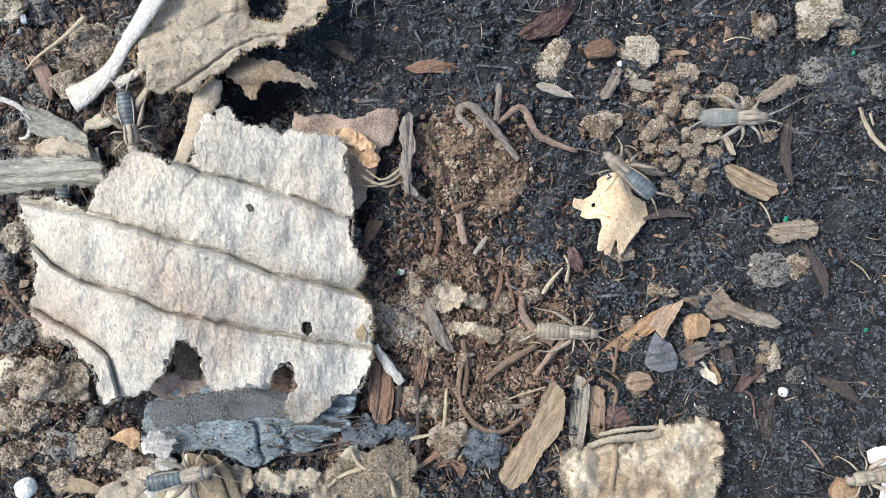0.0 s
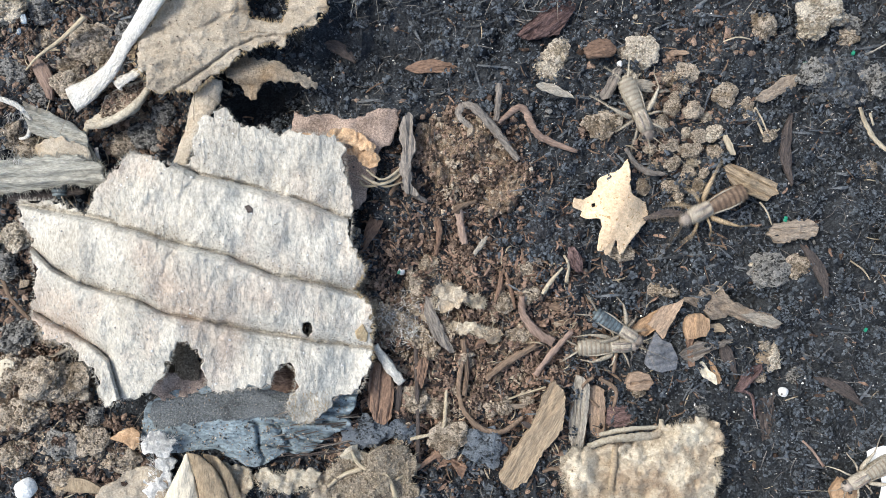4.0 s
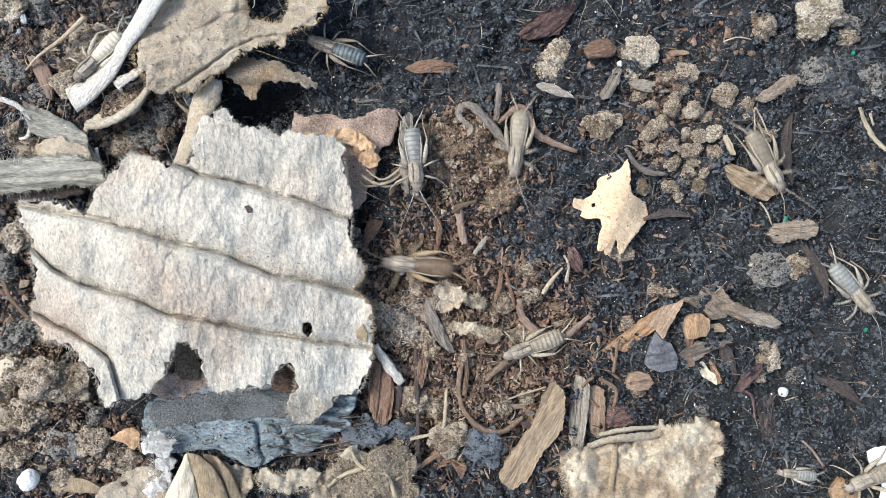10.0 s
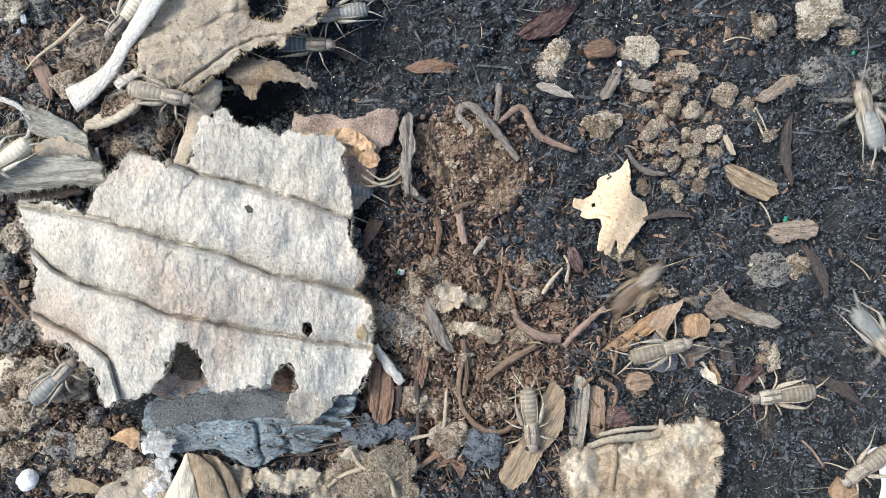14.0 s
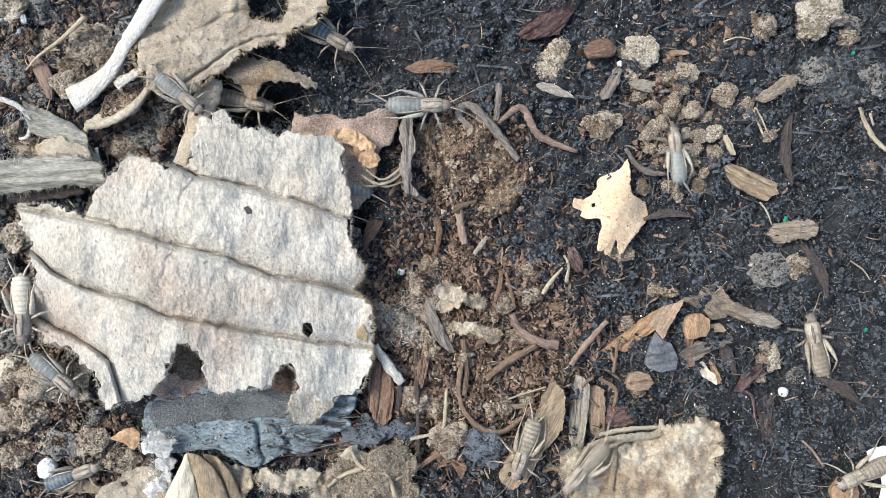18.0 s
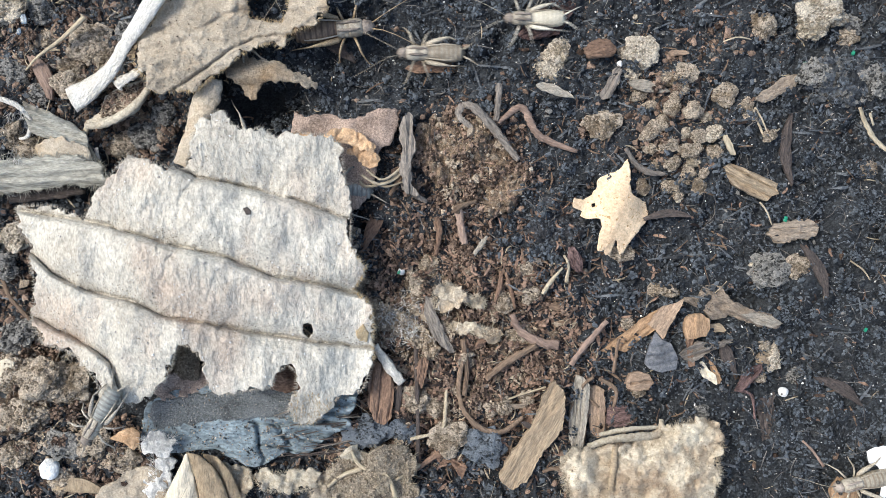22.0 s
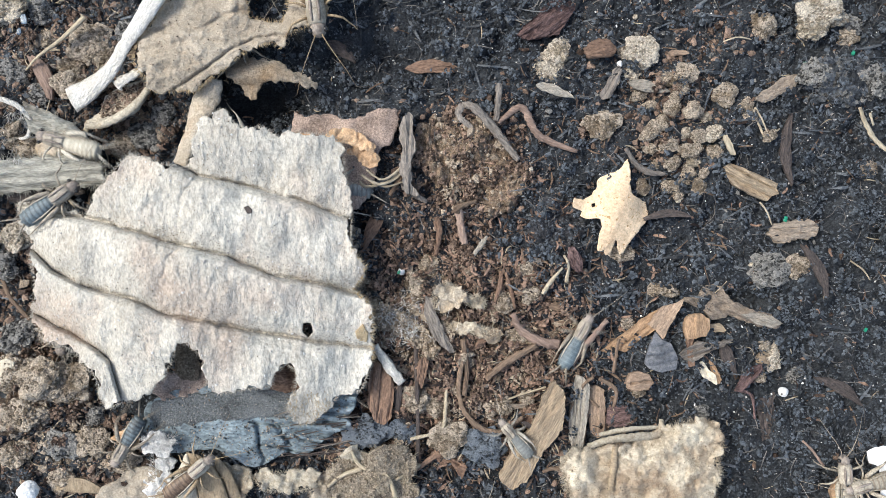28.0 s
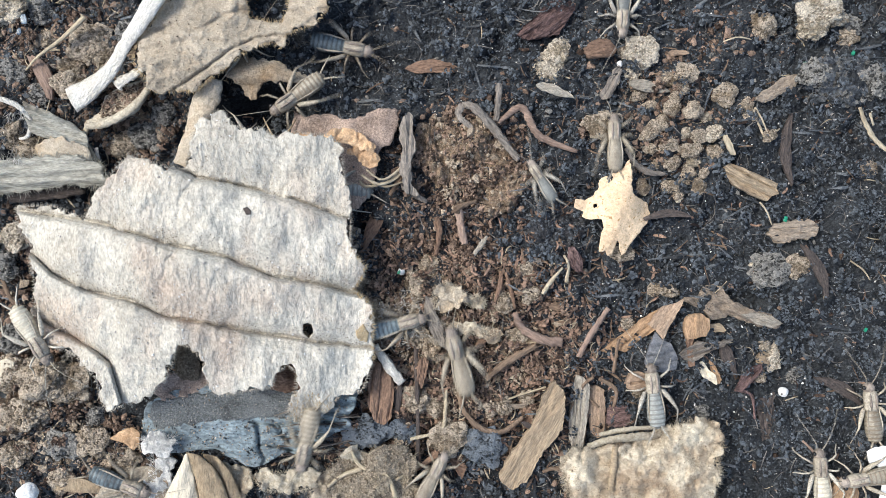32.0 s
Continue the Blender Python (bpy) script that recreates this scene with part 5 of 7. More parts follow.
def litter_slab(outline, mat, note, along, **k):
    """A larger chip, flake or husk with its own outline."""
    kind = "bark_flake" if "bark" in note else ("wood_chip" if "wood" in note else "plant_bit")
    return slab(kind, outline, mat, note + " on dark soil", kind.replace("_", " "), kind.replace("_", " ") + "s on the soil", along=along, seed=int(outline[0][0]) % 61, **k)


litter_slab([(975, 678), (984, 674), (1000, 695), (1001, 730), (996, 762), (962, 798), (934, 848), (908, 868), (898, 862), (884, 846), (892, 822), (925, 776), (944, 746), (957, 712)], WOOD, "large tan wood chip with coarse torn grain", 60, top=24, thick=20, groove=2.6, pitch=8, tilt=(0.06, -0.05), tear=3)
litter_slab([(1020, 664), (1034, 668), (1044, 682), (1043, 700), (1037, 760), (1029, 802), (1014, 800), (1006, 772), (1008, 730), (1014, 690)], WOOD_PALE, "bleached grey-white wood splinter", 84, top=22, thick=16, groove=4.5, pitch=6)
litter_slab([(1042, 686), (1054, 682), (1070, 690), (1072, 722), (1069, 774), (1058, 776), (1046, 764), (1040, 730)], BARK_TAN, "smooth orange-brown wood chip", 86, top=18, thick=14, groove=1.5, dome=5)
litter_slab([(1282, 296), (1292, 289), (1320, 299), (1350, 313), (1379, 325), (1374, 334), (1380, 344), (1366, 348), (1358, 356), (1332, 346), (1305, 331), (1286, 310)], WOOD, "coarse straw-coloured wood chip", -27, top=22, thick=16, groove=4.5, pitch=6)
litter_slab([(1357, 414), (1364, 404), (1378, 397), (1404, 392), (1420, 387), (1438, 390), (1448, 402), (1446, 416), (1430, 428), (1412, 424), (1388, 432), (1372, 428)], WOOD_DULL, "dull brown crumbly wood chip", 5, top=16, thick=14, groove=3, dome=6, tear=5)
litter_slab([(662, 640), (680, 646), (693, 660), (698, 692), (692, 742), (680, 752), (664, 746), (652, 722), (650, 680)], WOOD_RED, "reddish-brown fibrous bark chip", 84, top=28, thick=22, groove=4, pitch=6)
litter_slab([(1062, 622), (1084, 604), (1110, 585), (1136, 564), (1160, 550), (1176, 548), (1172, 574), (1146, 594), (1128, 606), (1106, 624), (1088, 618), (1076, 626)], WOOD_ORANGE, "brown flat bark flake with a frayed end", 38, top=22, thick=8, groove=2, tilt=(0.10, 0))
litter_slab([(1146, 574), (1158, 556), (1172, 543), (1194, 537), (1211, 528), (1206, 544), (1196, 558), (1184, 580), (1173, 601), (1166, 592), (1160, 584)], BARK_TAN, "light tan bark flake with a pointed end", 55, top=32, thick=6, groove=1.2, tilt=(0.12, 0))
litter_slab([(1213, 566), (1222, 557), (1242, 555), (1256, 564), (1257, 582), (1250, 596), (1232, 600), (1216, 602), (1212, 584)], WOOD_ORANGE, "rounded orange bark nugget", 90, top=24, thick=18, groove=1, dome=10)
litter_slab([(1216, 600), (1228, 600), (1226, 624), (1230, 648), (1220, 650), (1216, 628)], WOOD_RED, "narrow red-brown bark strip", 88, top=12, thick=9)
litter_slab([(1257, 574), (1274, 572), (1286, 586), (1272, 588), (1260, 590)], WOOD, "small pointed tan wood bit", -10, top=12, thick=8)
litter_slab([(1204, 626), (1222, 612), (1244, 606), (1272, 604), (1300, 599), (1286, 608), (1264, 618), (1244, 632), (1226, 642), (1212, 638)], WOOD_GREY, "grey-brown fibrous wood sliver", 18, top=16, thick=10, groove=4, pitch=6, tear=4)
litter_slab([(1208, 532), (1230, 524), (1246, 508), (1262, 503), (1278, 508), (1292, 528), (1316, 542), (1344, 552), (1370, 558), (1386, 572), (1372, 582), (1344, 580), (1316, 568), (1292, 554), (1278, 562), (1258, 566), (1244, 548), (1226, 540)], WOOD_DULL, "crumpled pale brown dead stalk piece", -24, top=34, thick=20, groove=6, pitch=9, tear=4, extra=lambda u, v: 9 * layers(u, v, 20, 97, 2))
litter_slab([(1310, 556), (1340, 554), (1368, 560), (1384, 573), (1366, 580), (1336, 572)], WOOD_PALE, "pale flattened stalk end", -20, top=44, thick=7, groove=3, pitch=6)
litter_slab([(1114, 662), (1130, 657), (1150, 663), (1158, 678), (1148, 690), (1128, 694), (1110, 688), (1108, 674)], BARK_TAN, "rounded tan seed-like husk with a split", 2, top=18, thick=14, groove=0.8, dome=8, extra=lambda u, v: -7 * np.exp(-((v - 677 + 2 * np.sin(u / 12)) / 2.2) ** 2) * (u > 1116))
litter_slab([(1302, 688), (1312, 664), (1330, 652), (1348, 644), (1351, 654), (1336, 672), (1322, 686), (1312, 694)], BARK_PURPLE, "dull red-brown bark sliver", 45, top=14, thick=9)
litter_slab([(914, 62), (926, 44), (946, 30), (968, 6), (1000, -10), (1030, -14), (1022, 10), (1006, 34), (984, 62), (960, 66), (936, 70)], BARK_PURPLE, "large purple-brown bark flake", 36, top=18, thick=13, groove=3, dome=6, tear=3)
litter_slab([(717, 121), (738, 109), (768, 104), (796, 111), (816, 123), (800, 130), (768, 128), (736, 130)], WOOD_RED, "red-brown pointed bark flake", -3, top=13, thick=8, dome=4)
litter_slab([(1034, 92), (1042, 76), (1060, 67), (1080, 70), (1092, 86), (1086, 98), (1064, 102), (1044, 104)], WOOD_RED, "rust-brown rounded bark bit", 10, top=16, thick=12, dome=8)
litter_slab([(1338, 178), (1352, 160), (1376, 144), (1394, 134), (1412, 132), (1416, 144), (1402, 158), (1378, 168), (1354, 183)], WOOD_DULL, "tan soft wood crumb", 27, top=16, thick=12, dome=5, tear=4)
litter_slab([(948, 150), (962, 146), (984, 150), (1004, 161), (1021, 174), (1002, 173), (976, 166), (960, 162)], WOOD_PALE, "pale pointed seed husk", -22, top=13, thick=7, dome=5, groove=1)
litter_slab([(1112, 145), (1124, 141), (1146, 143), (1168, 151), (1187, 162), (1166, 165), (1138, 162), (1122, 156)], WOOD_PALE, "pale grey pointed husk", -12, top=14, thick=8, dome=5, groove=1)
litter_slab([(1096, 114), (1102, 128), (1094, 150), (1080, 172), (1066, 176), (1062, 164), (1074, 146), (1084, 124)], WOOD_GREY, "grey-brown fibrous wood sliver", 62, top=13, thick=9, groove=3)
litter_slab([(751, 522), (764, 528), (772, 556), (788, 592), (806, 624), (796, 626), (778, 610), (760, 584), (750, 552)], WOOD_GREY, "grey-brown curved husk sliver", -66, top=22, thick=8, dome=6, groove=2)
litter_slab([(1074, 724), (1092, 718), (1110, 718), (1122, 734), (1112, 752), (1092, 757), (1074, 754)], BARK_PURPLE, "dull mauve bark flake", 8, top=12, thick=8)
litter_slab([(1160, 588), (1172, 602), (1188, 608), (1200, 634), (1197, 654), (1172, 660), (1150, 654), (1141, 644), (1147, 620), (1154, 602)], SLATE, "dark grey shell-like scale with curved ridges", 0, top=20, thick=9, dome=7, groove=0.5, tear=0.8, cell=1.8, extra=lambda u, v: 3.2 * np.abs(np.sin((np.hypot(u - 1158, (v - 566) * 1.0)) / 5.2)))
litter_slab([(712, 206), (722, 197), (733, 206), (730, 238), (734, 268), (726, 298), (730, 328), (742, 346), (716, 338), (707, 302), (712, 262), (706, 232)], WOOD_GREY, "grey weathered wood stick standing out", 88, top=30, thick=24, dome=10, groove=3, pitch=6, tear=4)
litter_slab([(1280, 240), (1287, 238), (1298, 256), (1304, 274), (1294, 275), (1286, 258)], STRAW, "small straw-coloured wood splinter", -65, top=12, thick=7)
litter_slab([(1182, 93), (1190, 88), (1214, 90), (1222, 95), (1204, 99), (1188, 99)], BARK_TAN, "small tan wood sliver", -4, top=10, thick=7)
litter_slab([(858, 728), (880, 718), (912, 716), (932, 712), (930, 722), (900, 728), (870, 734)], WOOD_DULL, "flat brown wood sliver", 8, top=12, thick=7)
litter_slab([(926, 760), (932, 736), (938, 718), (944, 730), (938, 760)], WOOD_RED, "thin brown leaf flake", 80, top=10, thick=5)
litter_slab([(1234, 648), (1244, 640), (1254, 654), (1266, 664), (1270, 682), (1260, 676), (1246, 670)], LEAF_PALE, "pale crumpled dry skin", -50, top=16, thick=5, extra=lambda u, v: 6 * layers(u, v, 10, 99, 2))
litter_slab([(1254, 636), (1266, 648), (1278, 672), (1272, 682), (1262, 664)], WOOD_ORANGE, "small orange crumpled skin", -60, top=14, thick=5, extra=lambda u, v: 4 * layers(u, v, 9, 98, 2))
litter_slab([(770, 812), (792, 804), (818, 806), (826, 826), (818, 850), (808, 836), (798, 818), (780, 824)], WOOD_RED, "crumpled red-brown leaf bit", -30, top=16, thick=5, extra=lambda u, v: 6 * layers(u, v, 12, 96, 2))
litter_slab([(740, 640), (752, 632), (760, 640), (756, 664), (746, 690), (738, 676)], WOOD_RED, "reddish bark splinter", 78, top=14, thick=8)
litter_slab([(1334, 712), (1352, 704), (1368, 716), (1374, 752), (1366, 790), (1350, 784), (1344, 748)], BARK_DARK, "dark brown bark strip half in the soil", 86, top=9, thick=10, tear=4)

# ---- roots and stems ----
def litter_root(pts, radii, mat, note):
    """A root, stem or straw lying on the soil."""
    kind = "straw" if "straw" in note or "grass" in note else ("root" if "root" in note else "stem")
    return twig(kind, pts, radii, mat, note + " on soil", kind, "roots and stems on the soil", 7, 0.55, 0.24, pts[0][0] % 41, ridge=0.14)


litter_root([(818, 185, 16), (840, 190, 24), (868, 220, 24), (892, 250, 22), (918, 284, 18)], [6, 8, 9, 8, 5], WOOD_GREY, "grey crooked dead root arching over soil")
litter_root([(820, 186, 14), (812, 204, 10), (836, 226, 8)], [7, 6, 4], WOOD_GREY, "short grey root fork")
litter_root([(884, 148, 22), (882, 180, 22), (878, 214, 18)], [6, 6, 5], WOOD_GREY, "straight grey twig stub")
litter_root([(882, 218, 16), (912, 192, 20), (930, 196, 20), (946, 230, 18), (972, 250, 14), (1022, 268, 10)], [4, 6, 7, 7, 7, 3], ROOT_PINK, "pinkish-brown bent root")
litter_root([(716, 290, 16), (720, 330, 10), (756, 358, 8)], [9, 9, 3], WOOD_GREY, "grey root running into the soil")
litter_root([(824, 615, 12), (812, 680, 12), (820, 724, 12), (848, 756, 14), (888, 764, 14), (926, 738, 12)], [4.5, 5, 5, 5, 5, 4], ROOT, "long curved brown root")
litter_root([(820, 600, 10), (826, 660, 10), (822, 700, 10)], [5, 5, 4], ROOT, "brown root beside another root")
litter_root([(950, 612, 10), (900, 640, 14), (860, 672, 10)], [6, 7, 5], ROOT, "straight fibrous brown root")
litter_root([(736, 610, 8), (738, 690, 12), (740, 780, 12), (736, 830, 8)], [4, 4, 4, 3], BARK_DARK, "long dark vertical-lying root")
litter_root([(790, 690, 14), (788, 730, 18), (780, 762, 16), (726, 778, 10)], [2.5, 3.5, 3.5, 3], STRAW, "pale branching rootlet")
TWIG = litter_root([(1010, 646, 8), (1040, 606, 14), (1074, 568, 10)], [5, 6, 5], ROOT_PINK, "straight tan twig")
STRIP_BENT = litter_root([(924, 524, 12), (926, 556, 14), (948, 586, 14), (980, 606, 10)], [5, 7, 9, 9], ROOT_PINK, "pinkish curved bark strip")
litter_root([(900, 706, 12), (934, 695, 14), (966, 685, 12)], [1.8, 2.2, 1.6], STRAW, "fine pale straight straw")
litter_root([(648, 300, 42), (676, 318, 36), (706, 300, 28), (722, 276, 26)], [1.6, 2.2, 2.2, 1.6], STRAW, "thin pale grass blade")
litter_root([(644, 312, 40), (680, 330, 32), (712, 322, 24)], [1.4, 2, 1.4], STRAW, "loose tan grass thread")
litter_root([(772, 384, 8), (778, 410, 10), (772, 452, 8)], [5, 6, 3], WOOD_RED, "short reddish root")
litter_root([(806, 376, 12), (812, 366, 14), (844, 356, 10)], [7, 6, 3], ROOT, "brown forked root stub")
litter_root([(812, 368, 12), (816, 400, 14), (823, 432, 10)], [7, 8, 6], ROOT_PINK, "orange-brown root stub")
litter_root([(838, 452, 8), (852, 432, 12), (862, 418, 12)], [3, 6, 2], WOOD_PALE, "pale frayed grass stub")
litter_root([(1108, 262, 14), (1124, 288, 14), (1148, 304, 12), (1178, 308, 8)], [3, 6, 6, 3], WOOD_GREY, "grey-brown bent twig beside peel")
litter_root([(1280, 74, 8), (1306, 66, 10), (1330, 70, 8)], [1.2, 1.4, 1], STRAW, "fine pale thread")
litter_root([(1332, 204, 8), (1344, 222, 10), (1356, 244, 8), (1380, 228, 8)], [1.8, 2.4, 2.2, 1.4], STRAW, "pale branching rootlet by clods")
litter_root([(1040, 790, 22), (1080, 778, 28), (1130, 772, 30), (1166, 768, 28), (1170, 742, 24)], [5, 7, 8, 7, 4], HUSK_TAN, "pale stringy straw stalk")
litter_root([(1060, 770, 22), (1110, 760, 28), (1168, 756, 26)], [4, 5, 3], HUSK_TAN, "thin cream straw")
litter_root([(895, 482, 8), (906, 520, 8), (912, 546, 6)], [3, 4, 2], WOOD_RED, "thin reddish needle")
litter_root([(888, 480, 8), (884, 510, 8), (876, 535, 6)], [3, 5, 2], WOOD_RED, "thin reddish bark needle")
litter_root([(900, 495, 6), (960, 484, 8)], [2.5, 2], WOOD_RED, "thin red-brown thread root")
litter_root([(960, 520, 10), (975, 498, 12), (996, 474, 10)], [4, 4, 2], STRAW, "pale frayed straw knot")
litter_root([(1002, 500, 8), (1006, 470, 8), (998, 452, 8)], [4, 3, 2], STRAW, "pale husk strip")
litter_root([(1522, 190, 10), (1534, 222, 14), (1552, 250, 14), (1580, 274, 10)], [3, 5, 5, 3], STRAW, "pale pinkish rootlet")
litter_root([(1540, 200, 10), (1546, 222, 10)], [3, 2], STRAW, "short pale rootlet")
litter_root([(1505, 462, 8), (1528, 478, 10), (1540, 496, 8)], [1.6, 1.6, 1.2], STRAW, "fine white root thread")
litter_root([(1345, 358, 12), (1358, 376, 12), (1366, 398, 10)], [1.8, 1.8, 1.2], STRAW, "fine pale bent stem")
litter_root([(1336, 190, 8), (1350, 214, 8), (1358, 236, 6)], [1.8, 1.8, 1.2], STRAW, "fine pale rootlet")
litter_root([(5, 495, 8), (20, 530, 14), (54, 566, 14)], [4, 4, 4], ROOT, "brown curved rootlet beside the carton")
litter_root([(100, 40, 20), (92, 60, 24), (120, 76, 20)], [2.4, 2.4, 2], ROOT, "curled brown rootlet")
litter_root([(664, 612, 26), (690, 650, 24), (712, 678, 20)], [8, 9, 9], STALK, "bleached stub of stalk")
litter_root([(640, 310, 40), (670, 326, 34), (700, 316, 26), (718, 296, 20)], [2.2, 3, 3, 2], STRAW, "pale curved grass blade")
litter_root([(636, 320, 38), (650, 330, 36), (690, 320, 26), (715, 290, 24)], [1.6, 2.4, 2.6, 2], STRAW, "thin tan grass blade")
litter_root([(690, 346, 14), (706, 318, 18), (718, 290, 18)], [4, 5, 4], ROOT, "brown stem piece")
litter_root([(1060, 670, 12), (1090, 690, 14), (1086, 720, 10)], [4, 4, 3], ROOT, "curled brown skin strip")
litter_root([(1050, 668, 12), (1030, 690, 10), (1062, 724, 10)], [3, 3, 3], ROOT, "thin curled brown skin strip")
litter_root([(1095, 600, 12), (1086, 660, 14)], [3, 3], ROOT, "thin upright brown stem")
litter_root([(1420, 780, 6), (1440, 800, 8), (1458, 826, 8)], [2, 2.5, 3], ROOT_PINK, "thin reddish rootlet on black soil")
litter_root([(1300, 690, 8), (1330, 700, 8), (1336, 742, 8)], [3, 3, 2], BARK_PURPLE, "reddish thin bark strip")
litter_root([(980, 775, 18), (940, 756, 24), (925, 748, 22)], [4, 6, 3], BARK_DARK, "dark bark thread over a wood chip")
litter_root([(800, 796, 10), (770, 808, 10), (736, 832, 8)], [6, 6, 4], WOOD_RED, "reddish-brown twig")
litter_root([(1015, 850, 8), (985, 830, 8), (960, 836, 8)], [3, 4, 3], ROOT, "brown rootlet near the fluff")
litter_root([(170, 262, 16), (176, 290, 16)], [4, 3], STALK, "cream stalk tip")
litter_root([(1090, 790, 34), (1086, 830, 30), (1080, 870, 28)], [5, 6, 5], LEAF, "thin brown strip on fluffy carton")

# ---- clods and stones ----
def clods(mat, *spots):
    """Crumbly clods: u, v, radius, how long for its width, turn."""
    note = {"dry_clod": "tan-brown crumbly dry soil clod", "pale_clod": "pale beige crumbly dry clod", "dark_clod": "dark brown crumbly soil clod"}[mat.name]
    for u, v, r, lo, tn in spots:
        clod("soil_clod", u, v, r, mat, note + (" of larger size" if r > 27 else ""), "clod", "clods on the soil", 0.4 if mat is CLOD_PALE and 600 < u < 900 else 0.58, 0.46, lo, tn, 3 if r < 20 else 4, grainy=max(2.3, r * 0.11))


PEBBLES = ((1283, 168, 23, 1.05, 20), (1318, 190, 13, 1.5, 60), (1226, 197, 18, 1.0, 0), (1248, 208, 11, 1.0, 0), (1118, 128, 17, 1.0, 0), (1105, 94, 13, 1.1, 0), (1184, 140, 17, 1.1, 30), (1214, 131, 19, 1.05, 0),
           (1210, 157, 12, 1.0, 0), (1190, 191, 15, 1.1, 0), (1195, 172, 12, 1.0, 0), (1213, 236, 10, 1.3, 70), (1236, 240, 15, 1.05, 0), (1262, 236, 16, 1.1, 40), (1160, 224, 15, 1.5, 10), (1148, 240, 12, 1.5, 20),
           (1152, 264, 12, 1.1, 0), (1182, 258, 14, 1.5, 15), (1222, 266, 15, 1.5, 5), (1264, 268, 14, 1.0, 0), (1190, 288, 15, 1.1, 0), (1216, 312, 16, 1.4, 80), (1236, 330, 13, 1.3, 70), (1136, 331, 14, 1.1, 60),
           (1190, 332, 14, 1.5, 0), (1160, 292, 9, 1.1, 0), (1226, 286, 11, 1.3, 0), (1172, 212, 10, 1.3, 0), (1362, 240, 10, 1.5, 30), (1246, 306, 9, 1.2, 60), (1150, 188, 12, 1.2, 0), (1130, 170, 12, 1.3, 20), (1200, 348, 9, 1.1, 0))
for u, v, r, lo, tn in PEBBLES:
    clod("soil_pebble", u, v, r * 0.95, CLOD_PALE if (u + v) % 7 == 0 else CLOD, "rounded tan dry soil pebble in a cluster", "clod", "soil pebbles", 0.6, 0.4, lo * 1.05, tn, 3, lift=2, grainy=1.4)
clods(CLOD,
      (1065, 223, 27, 1.25, -10), (1352, 45, 24, 1.1, 80), (1330, 205, 12, 1, 0), (1410, 470, 22, 1.1, 0), (1500, 66, 16, 1.3, 0), (790, 580, 20, 1, 0), (890, 535, 20, 1, 0), (940, 520, 18, 1, 0), (918, 596, 20, 1.2, 0))
clods(CLOD,
      (880, 545, 14, 1, 0), (735, 710, 26, 1.0, 0), (775, 720, 22, 1.1, 0), (795, 772, 32, 1.15, 20), (890, 720, 18, 1, 0), (932, 706, 14, 1, 0))
clods(CLOD,
      (160, 75, 34, 1.2, -40), (190, 100, 24, 1, 0), (128, 118, 24, 1.2, 0), (60, 265, 30, 1.1, 0), (215, 260, 24, 1.2, 0), (20, 660, 34, 1.1, 40), (75, 675, 38, 1.2, 0), (40, 735, 34, 1.2, 20), (220, 815, 24, 1.3, 0), (620, 420, 22, 1.0, 60))
clods(CLOD,
      (640, 500, 20, 1, 0), (660, 540, 16, 1, 0), (1130, 690, 14, 1, 0), (1345, 665, 12, 1, 0), (1160, 512, 12, 1.2, 0), (1110, 570, 12, 1.1, 60), (1185, 515, 13, 1.2, 0), (1100, 450, 16, 1.4, 0), (1535, 300, 14, 1.3, 20), (930, 480, 16, 1.2, 0), (760, 470, 18, 1, 0), (740, 500, 20, 1, 0))
clods(CLOD_PALE,
      (975, 115, 30, 1.0, 40), (990, 90, 20, 1.2, 80), (1130, 92, 30, 1.1, 10), (1452, 26, 38, 1.1, 10), (1430, 50, 26, 1, 0), (12, 15, 34, 1.3, 20), (30, 420, 26, 1.2, 20))
clods(CLOD_PALE,
      (1366, 632, 15, 1.8, 80), (1352, 612, 10, 1.2, 0))

clods(CLOD_DARK,
      (1360, 480, 32, 1.2, -20), (1440, 132, 26, 1, 0), (1545, 150, 30, 1, 40), (1505, 46, 20, 1, 0), (230, 60, 22, 1.1, 0), (260, 240, 30, 1.1, 0), (290, 200, 22, 1, 0), (1240, 730, 16, 1, 0), (1410, 665, 18, 1, 0), (70, 22, 26, 1.1, 0))
clods(CLOD_DARK,
      (25, 130, 26, 1.1, 30), (70, 170, 20, 1.2, -20), (10, 470, 26, 1, 0), (30, 600, 32, 1.3, 30), (130, 640, 24, 1.1, 0), (110, 790, 26, 1.2, 0), (170, 740, 20, 1, 0))
clods(CLOD,
      (85, 70, 18, 1, 0), (118, 150, 24, 1.3, 0), (20, 240, 22, 1.2, 50), (125, 680, 32, 1.2, 60), (90, 590, 24, 1.1, 0), (165, 780, 28, 1.1, 0), (30, 800, 28, 1.2, 0), (110, 850, 22, 1.2, 0))

for u, v, r, lo, tn in ((858, 792, 36, 1.1, 20), (648, 764, 30, 1.3, 5), (712, 762, 22, 1.2, -10), (590, 765, 14, 1.2, 0), (838, 815, 20, 1.1, 0)):
    clod("peat_clod", u, v, r, PEAT, "moist black crumbly peat clod among brown clods", "clod", "peat clods on the soil", 0.5, 0.5, lo, tn, 4, grainy=2.6)


